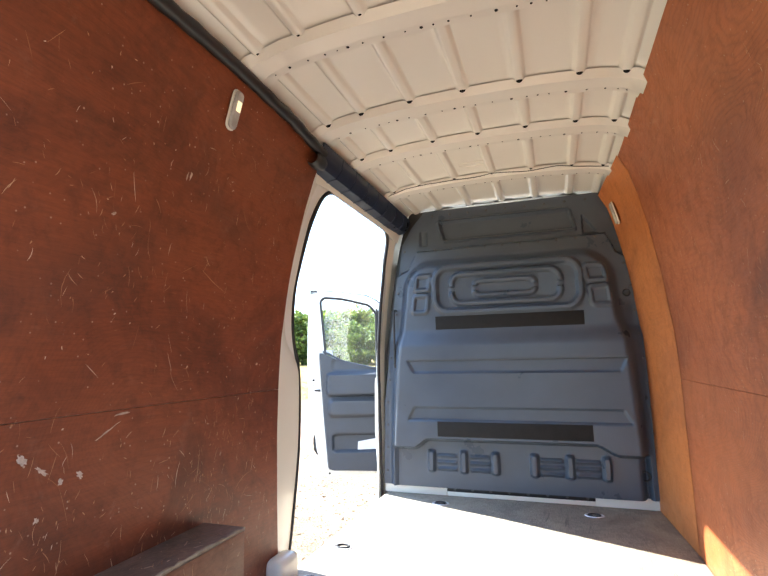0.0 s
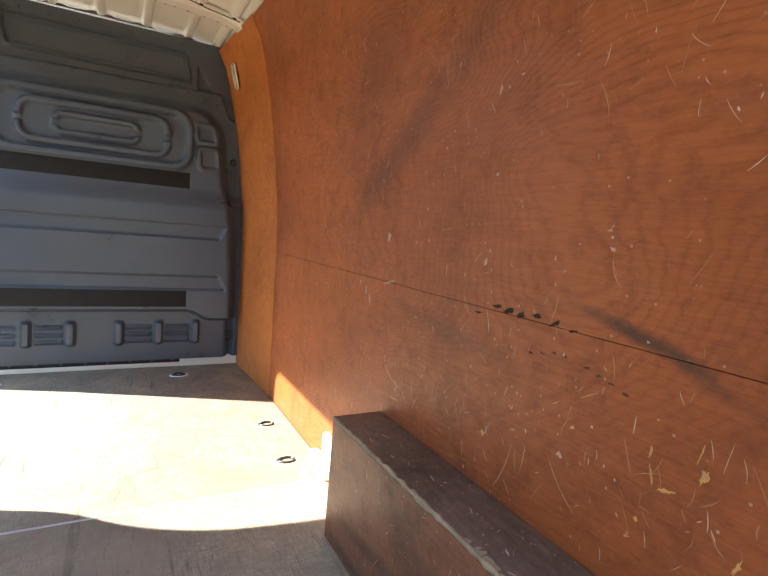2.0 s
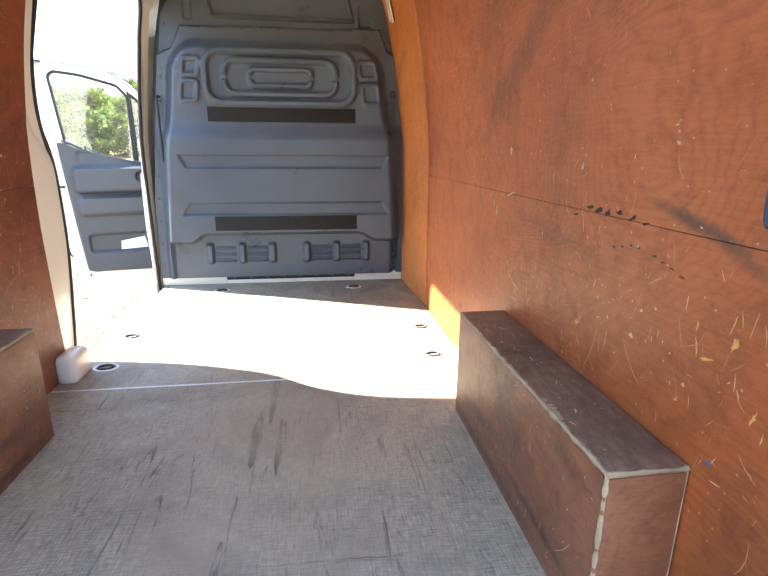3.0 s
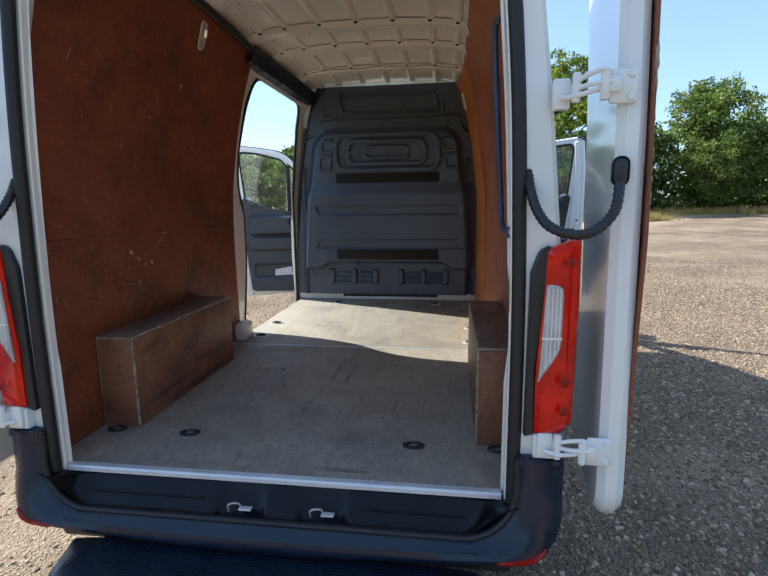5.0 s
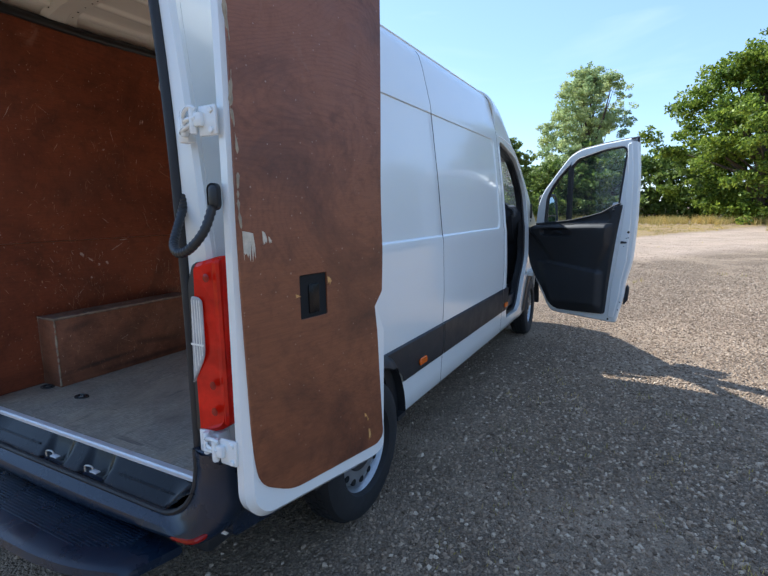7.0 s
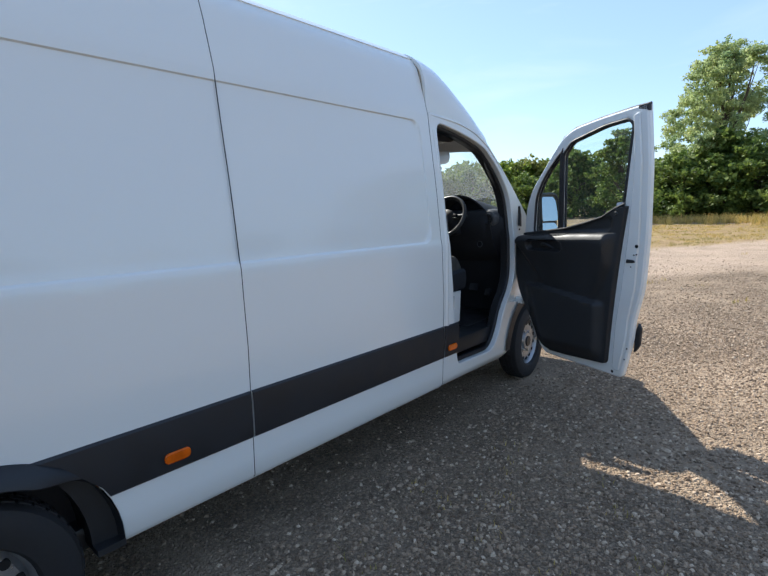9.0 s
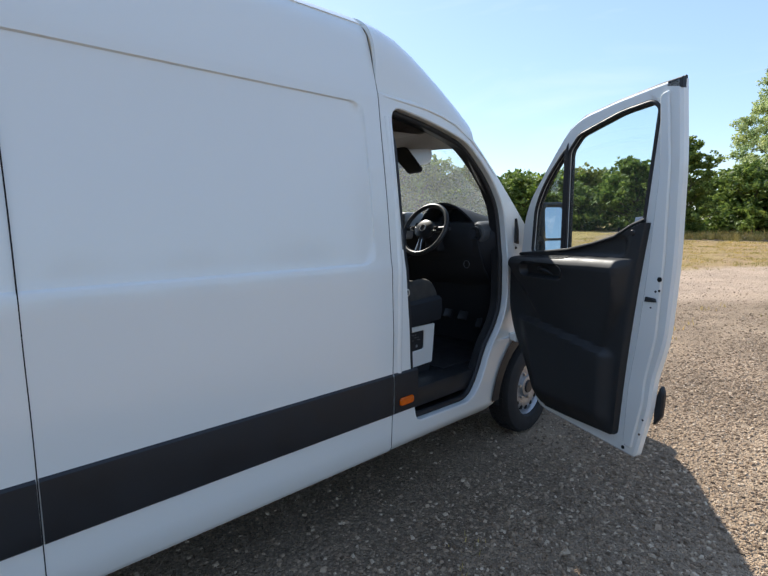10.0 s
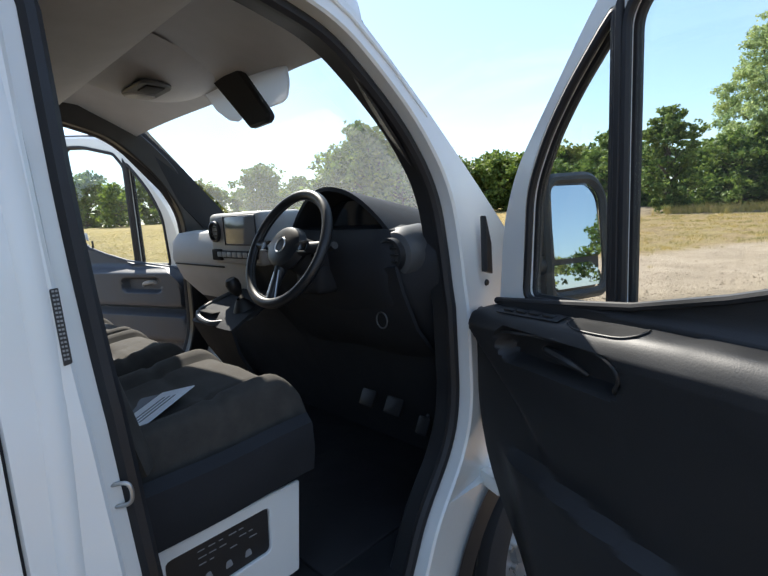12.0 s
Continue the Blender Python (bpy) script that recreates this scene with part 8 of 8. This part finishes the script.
def stones(count, seed):
    r = np.random.RandomState(seed)
    # broken angular stones: a narrowed, jittered block each
    base = np.array([(-1, -1, -0.5), (1, -1, -0.5), (1, 1, -0.5), (-1, 1, -0.5), (-0.62, -0.62, 0.9), (0.62, -0.62, 0.9), (0.62, 0.62, 0.9), (-0.62, 0.62, 0.9)], float) * 0.82
    tris = np.array([(4, 5, 6, 7), (0, 1, 5, 4), (1, 2, 6, 5), (2, 3, 7, 6), (3, 0, 4, 7)])
    # thick beside the van, thinning out over the yard
    x = np.concatenate([r.uniform(-4, 9, count * 2 // 5), r.uniform(0.9, 5.0, count - count * 2 // 5) + r.exponential(0.5, count - count * 2 // 5)])
    y = np.concatenate([-4 + 13 * r.rand(count * 2 // 5) + r.exponential(3.0, count * 2 // 5), r.uniform(-2.4, 7.5, count - count * 2 // 5) + r.exponential(1.8, count - count * 2 // 5)])
    s = (0.0044 + 0.0092 * r.rand(len(x)) ** 2.0) * (1 + np.clip((y - 6) / 20, 0, 0.35))
    s[r.rand(len(x)) < 0.012] *= 1.5
    z = np.array([ground_z(a, b) for a, b in zip(x, y)])
    ang = r.uniform(0, math.tau, len(x))
    jit = base[None] * r.uniform(0.55, 1.3, (len(x), 8, 3)) * s[:, None, None] * np.array([1.25, 0.95, 0.62])
    c, sn_ = np.cos(ang)[:, None], np.sin(ang)[:, None]
    px = jit[:, :, 0] * c - jit[:, :, 1] * sn_ + x[:, None]
    py = jit[:, :, 0] * sn_ + jit[:, :, 1] * c + y[:, None]
    pz = jit[:, :, 2] + (z + s * 0.25)[:, None]
    v = np.stack([px, py, pz], 2).reshape(-1, 3)
    f = (tris[None] + (np.arange(len(x)) * 8)[:, None, None]).reshape(-1, 4)
    return v.tolist(), f.tolist()


scatter("gravel", *stones(140000, 4), M_STONE, "loose pale grey and brown gravel stones", "gravel", False)


def blades(points, height, seed, per=5, width=0.012):
    r = np.random.RandomState(seed)
    v, f = [], []
    for x, y in points:
        z = ground_z(x, y)
        for _ in range(per):
            a = r.uniform(0, math.tau)
            h = height * r.uniform(0.5, 1.3)
            ox, oy = r.normal(0, 0.05, 2)
            lean = r.normal(0, 0.3, 2) * h
            w = width * r.uniform(0.7, 1.4)
            dx, dy = math.cos(a) * w, math.sin(a) * w
            n = len(v)
            v += [(x + ox - dx, y + oy - dy, z - 0.01), (x + ox + dx, y + oy + dy, z - 0.01), (x + ox + lean[0], y + oy + lean[1], z + h)]
            f.append((n, n + 1, n + 2))
    return v, f


r = np.random.RandomState(11)
pts = []
while len(pts) < 9000:
    y = 9.0 + 60 * r.rand() ** 1.6
    x = r.uniform(-60, 12)
    if x < -6.8 - (y - 10.9) * 0.22 + r.normal(0, 1.6) or r.rand() < 0.035:
        pts.append((x, y))
while len(pts) < 13000:
    x, y = r.uniform(-13, 6), r.uniform(16, 36)
    if y - 1.6 * x > 22.2 + r.normal(0, 0.7) and noise.noise((x * 0.9, y * 0.9, 4.0)) > -0.05:
        pts.append((x, y))
scatter("grass", *blades(pts, 0.08, 2, 7, 0.007), M_GRASS, "short dry meadow grass", "grass")
pts = [(r.uniform(-8, 26), 38.5 + r.normal(0, 1.2)) for _ in range(1500)] + [(r.normal(10.7, 1.0), r.normal(30.3, 0.5)) for _ in range(1100)]
scatter("tall_grass", *blades(pts, 0.50, 3, 12, 0.011), M_GRASS, "tall straw-coloured grass along the hedge", "grass")
pts = [(r.normal(0.9, 0.9), r.normal(-0.75, 0.25)) for _ in range(60)] + [(r.uniform(1.2, 3.0), r.uniform(-0.5, 4.0)) for _ in range(70)]
scatter("weeds", *blades(pts, 0.03, 5, 9, 0.004), M_GRASS, "small weeds growing through the gravel", "weeds")


# ---------------------------------------------------------------- trees
def limb_points(a, b, bend, n=6):
    a, b = Vector(a), Vector(b)
    return [a.lerp(b, t) + Vector((bend[0], bend[1], 0)) * math.sin(t * math.pi) for t in np.linspace(0, 1, n)]


def leaf_cloud(centres, radii, count, size, seed):
    """Many small leaves in loose sprays round the twig ends."""
    r = np.random.RandomState(seed)
    c = np.array(centres)
    rad = np.array(radii)
    pick = r.choice(len(c), count, p=rad ** 1.5 / np.sum(rad ** 1.5))
    p = c[pick] + np.clip(r.normal(size=(count, 3)), -1.6, 1.6) * (rad[pick][:, None] * np.array([0.62, 0.62, 0.42]))
    n = r.normal(size=(count, 3)) * 0.8 + np.array([0, 0, 0.6])
    n /= np.linalg.norm(n, axis=1)[:, None]
    t = np.cross(n, r.normal(size=(count, 3)))
    t /= np.linalg.norm(t, axis=1)[:, None]
    q = np.cross(n, t)
    s = size * r.uniform(0.55, 1.35, count)[:, None]
    v = np.stack([p - t * s, p + q * s * 0.6, p + t * s, p - q * s * 0.6], 1).reshape(-1, 3)
    f = np.arange(count * 4).reshape(-1, 4)
    return v.tolist(), f.tolist()


def tree(name, at, height, spread, leaf, seed, count, size, label, trunk=0.25, low=0.12, clumps=46, narrow=0.0, group="", tuft=1.0, lift=0.0):
    rr = random.Random(seed)
    z0 = ground_z(at[0], at[1])
    t = thing(name, (at[0], at[1], z0), label, "tree", group)
    base = Vector((at[0], at[1], z0 - 0.1))
    b = tube([base, base + Vector((0.05, 0, height * 0.25)), base + Vector((rr.uniform(-0.3, 0.3), 0.1, height * 0.55)), base + Vector((rr.uniform(-0.5, 0.5), 0, height * 0.9))], [trunk * 1.3, trunk, trunk * 0.7, trunk * 0.15], 9)
    cs, rs = [], []
    for k in range(clumps):
        h = low + (1 - low) * rr.random() ** 0.85
        prof = math.sin(math.pi * min(1.0, (h - low) / (1 - low) * 0.78 + 0.19)) ** (0.6 + narrow)
        a = rr.uniform(0, math.tau)
        lump = 0.74 + 0.75 * noise.noise((math.cos(a) * 1.7 + seed, math.sin(a) * 1.7, h * 3.4))
        d = spread * prof * lump * (1 - 0.8 * rr.random() ** 2.6)
        p = base + Vector((math.cos(a) * d, math.sin(a) * d, h * height * (0.88 + 0.14 * lump) + 0.1))
        for _ in range(7):
            cs.append(tuple(p + Vector((rr.gauss(0, 1), rr.gauss(0, 1), rr.gauss(0, 0.6))) * spread * 0.125 * tuft + Vector((0, 0, abs(rr.gauss(0, 1)) * lift))))
            rs.append(spread * rr.uniform(0.05, 0.115) * tuft)
        if k % 3 == 0:
            root = base + Vector((0, 0, height * max(0.08, h * 0.55)))
            b = tube(limb_points(root, p, (rr.uniform(-0.4, 0.4), rr.uniform(-0.4, 0.4))), [trunk * 0.42, trunk * 0.34, trunk * 0.26, trunk * 0.18, trunk * 0.12, trunk * 0.05], 6, b)
    part("trunk", b, M_BARK, t)
    v, f = leaf_cloud(cs, rs, count, size, seed)
    me = bpy.data.meshes.new("crown")
    me.from_pydata(v, [], f)
    me.materials.append(leaf)
    adopt(new("crown", me), t)
    return t


oak = tree("oak_tree", (8.4, 40.0), 11.1, 6.5, LEAVES[0], 3, 78000, 0.115, "broad green oak tree at the edge of the yard", 0.35, 0.04, 170, 0.0, "", 0.66)
tree("willow_tree", (-3.9, 54.0), 13.5, 5.8, LEAVES[1], 12, 62000, 0.105, "tall pale green willow tree behind the hedge", 0.3, 0.10, 150, 0.05, "", 0.62, 0.5)
tree("young_tree", (-8.2, 39.6), 6.6, 2.5, LEAVES[2], 9, 16000, 0.11, "young dark green tree by the track", 0.12, 0.02, 110, 0.2, "", 0.8)
tree("birch_tree", (20.5, 41.0), 9.4, 5.2, LEAVES[2], 21, 30000, 0.12, "round green tree beside the oak", 0.22, 0.02, 100)
tree("maple_tree", (31.0, 40.0), 11.0, 6.0, LEAVES[0], 23, 16000, 0.18, "broad green tree beside the yard", 0.25, 0.05, 50)

# hedge and wood round the yard: a few kinds, copied with turns
bush = tree("bush", (9.3, 30.0), 1.15, 0.85, LEAVES[3], 41, 4200, 0.055, "small yellow-green bush at the foot of the pole", 0.03, 0.0, 16)
kinds = [
    tree("hedge_tree", (-16.0, 52.0), 6.4, 3.8, LEAVES[2], 31, 8000, 0.21, "dark green tree in the hedge round the field", 0.2, 0.0, 120, 0, "hedge trees"),
    tree("hedge_tree", (-25.0, 54.0), 6.0, 4.0, LEAVES[0], 33, 8000, 0.21, "dark green tree in the hedge round the field", 0.2, 0.0, 120, 0, "hedge trees"),
    tree("hedge_tree", (-33.0, 50.0), 5.6, 3.7, LEAVES[3], 35, 7500, 0.21, "yellowing green tree in the hedge round the field", 0.2, 0.0, 110, 0, "hedge trees"),
    tree("hedge_tree", (2.6, 47.0), 5.2, 3.6, LEAVES[2], 37, 7000, 0.17, "low dense hedge bush behind the oak", 0.12, 0.0, 100, 0, "hedge trees"),
]
kinds += [
    tree("field_tree", (-60.0, 78.0), 6.4, 3.8, LEAVES[2], 51, 3000, 0.34, "dark green tree far across the field", 0.2, 0.0, 110, 0, "field trees"),
    tree("field_tree", (-72.0, 68.0), 6.0, 4.0, LEAVES[0], 53, 3000, 0.34, "dark green tree far across the field", 0.2, 0.0, 110, 0, "field trees"),
    tree("field_tree", (-80.0, 56.0), 5.6, 3.7, LEAVES[3], 55, 3000, 0.34, "yellowing green tree far across the field", 0.2, 0.0, 100, 0, "field trees"),
]
rr = random.Random(77)


def plant(kind, x, y, s):
    m = Matrix.Translation((x, y, ground_z(x, y))) @ pose(0, 0, 0, 0, 0, rr.uniform(0, 360)) @ Matrix.Diagonal((s, s, s * rr.uniform(0.9, 1.1), 1))
    return copy_thing(kinds[kind], m)


for x, y, k, s in ((-12.5, 52, 3, 0.9), (-9.5, 60, 1, 0.75), (-1.0, 48, 3, 1.0), (6.5, 46, 3, 1.15), (11.5, 45, 3, 1.1), (15.5, 43, 3, 1.2), (17.0, 48, 0, 0.95), (25.5, 44, 3, 1.3), (26.0, 50, 1, 1.1), (-5.5, 47, 3, 0.95), (-3.2, 49.5, 0, 0.95), (-7.0, 50, 0, 0.85), (-20.5, 50, 3, 0.9), (36.5, 36, 0, 1.0), (43, 30, 1, 1.1), (49, 22, 2, 1.1), (54, 12, 0, 1.1), (57, 2, 1, 1.0)):
    plant(k, x, y, s)
for x, y, k, s in ((-43.0, 41.5, 1, 1.25), (-40.5, 43.5, 0, 1.48), (-37.5, 46.0, 1, 1.45), (-34.0, 48.5, 0, 1.0), (-31.0, 50.5, 3, 1.1), (-28.0, 52.5, 0, 0.98), (-22.5, 55.0, 2, 1.0), (-48.0, 34.0, 0, 0.9), (-52.0, 28.0, 2, 0.9)):
    plant(k, x, y, s)
for i in range(52):
    a = radians(-19 - i * 3.1)
    d = 96 + 9 * rr.uniform(-1, 1)
    plant(rr.choice((4, 5, 6, 4, 5)), 1 + d * math.sin(a), 2 + d * math.cos(a), rr.uniform(0.8, 1.4))
for x, y, k, s in ((12, -46, 5, 1.6), (6, -50, 4, 1.1), (18, -44, 6, 1.0), (24, -42, 4, 1.2), (0, -52, 6, 1.1), (32, -36, 5, 1.1), (40, -26, 4, 1.2), (48, -16, 5, 1.1), (54, -6, 6, 1.0)):
    plant(k, x, y, s)

# lamp post by the hedge
PX0, PY0 = 10.15, 30.3
post = thing("lamp_post", (PX0, PY0, ground_z(PX0, PY0)), "slim grey galvanised pole with a small lamp head", "lamp post")
zb = ground_z(PX0, PY0)
LEAN = -0.36
part("pole", tube([(PX0, PY0, zb), (PX0 + LEAN * 0.52, PY0, zb + 3.4), (PX0 + LEAN, PY0, zb + 6.5)], [0.10, 0.075, 0.055], 12), M_POLE, post)
part("lamp_head", tube([(PX0 + LEAN, PY0, zb + 6.4), (PX0 + LEAN, PY0 - 0.1, zb + 6.7), (PX0 + LEAN - 0.2, PY0 - 0.3, zb + 6.85)], [0.07, 0.16, 0.10], 10), M_POLE, post)
part("guard_rail", tube(smooth_path([(PX0 + 0.15, PY0 - 0.3, zb), (PX0 + 0.15, PY0 - 0.3, zb + 0.7), (PX0 + 0.4, PY0 - 0.3, zb + 0.85), (PX0 + 0.8, PY0 - 0.3, zb + 0.85), (PX0 + 0.95, PY0 - 0.3, zb + 0.7), (PX0 + 0.95, PY0 - 0.3, zb)], 4), 0.04, 8), M_POLE, post)
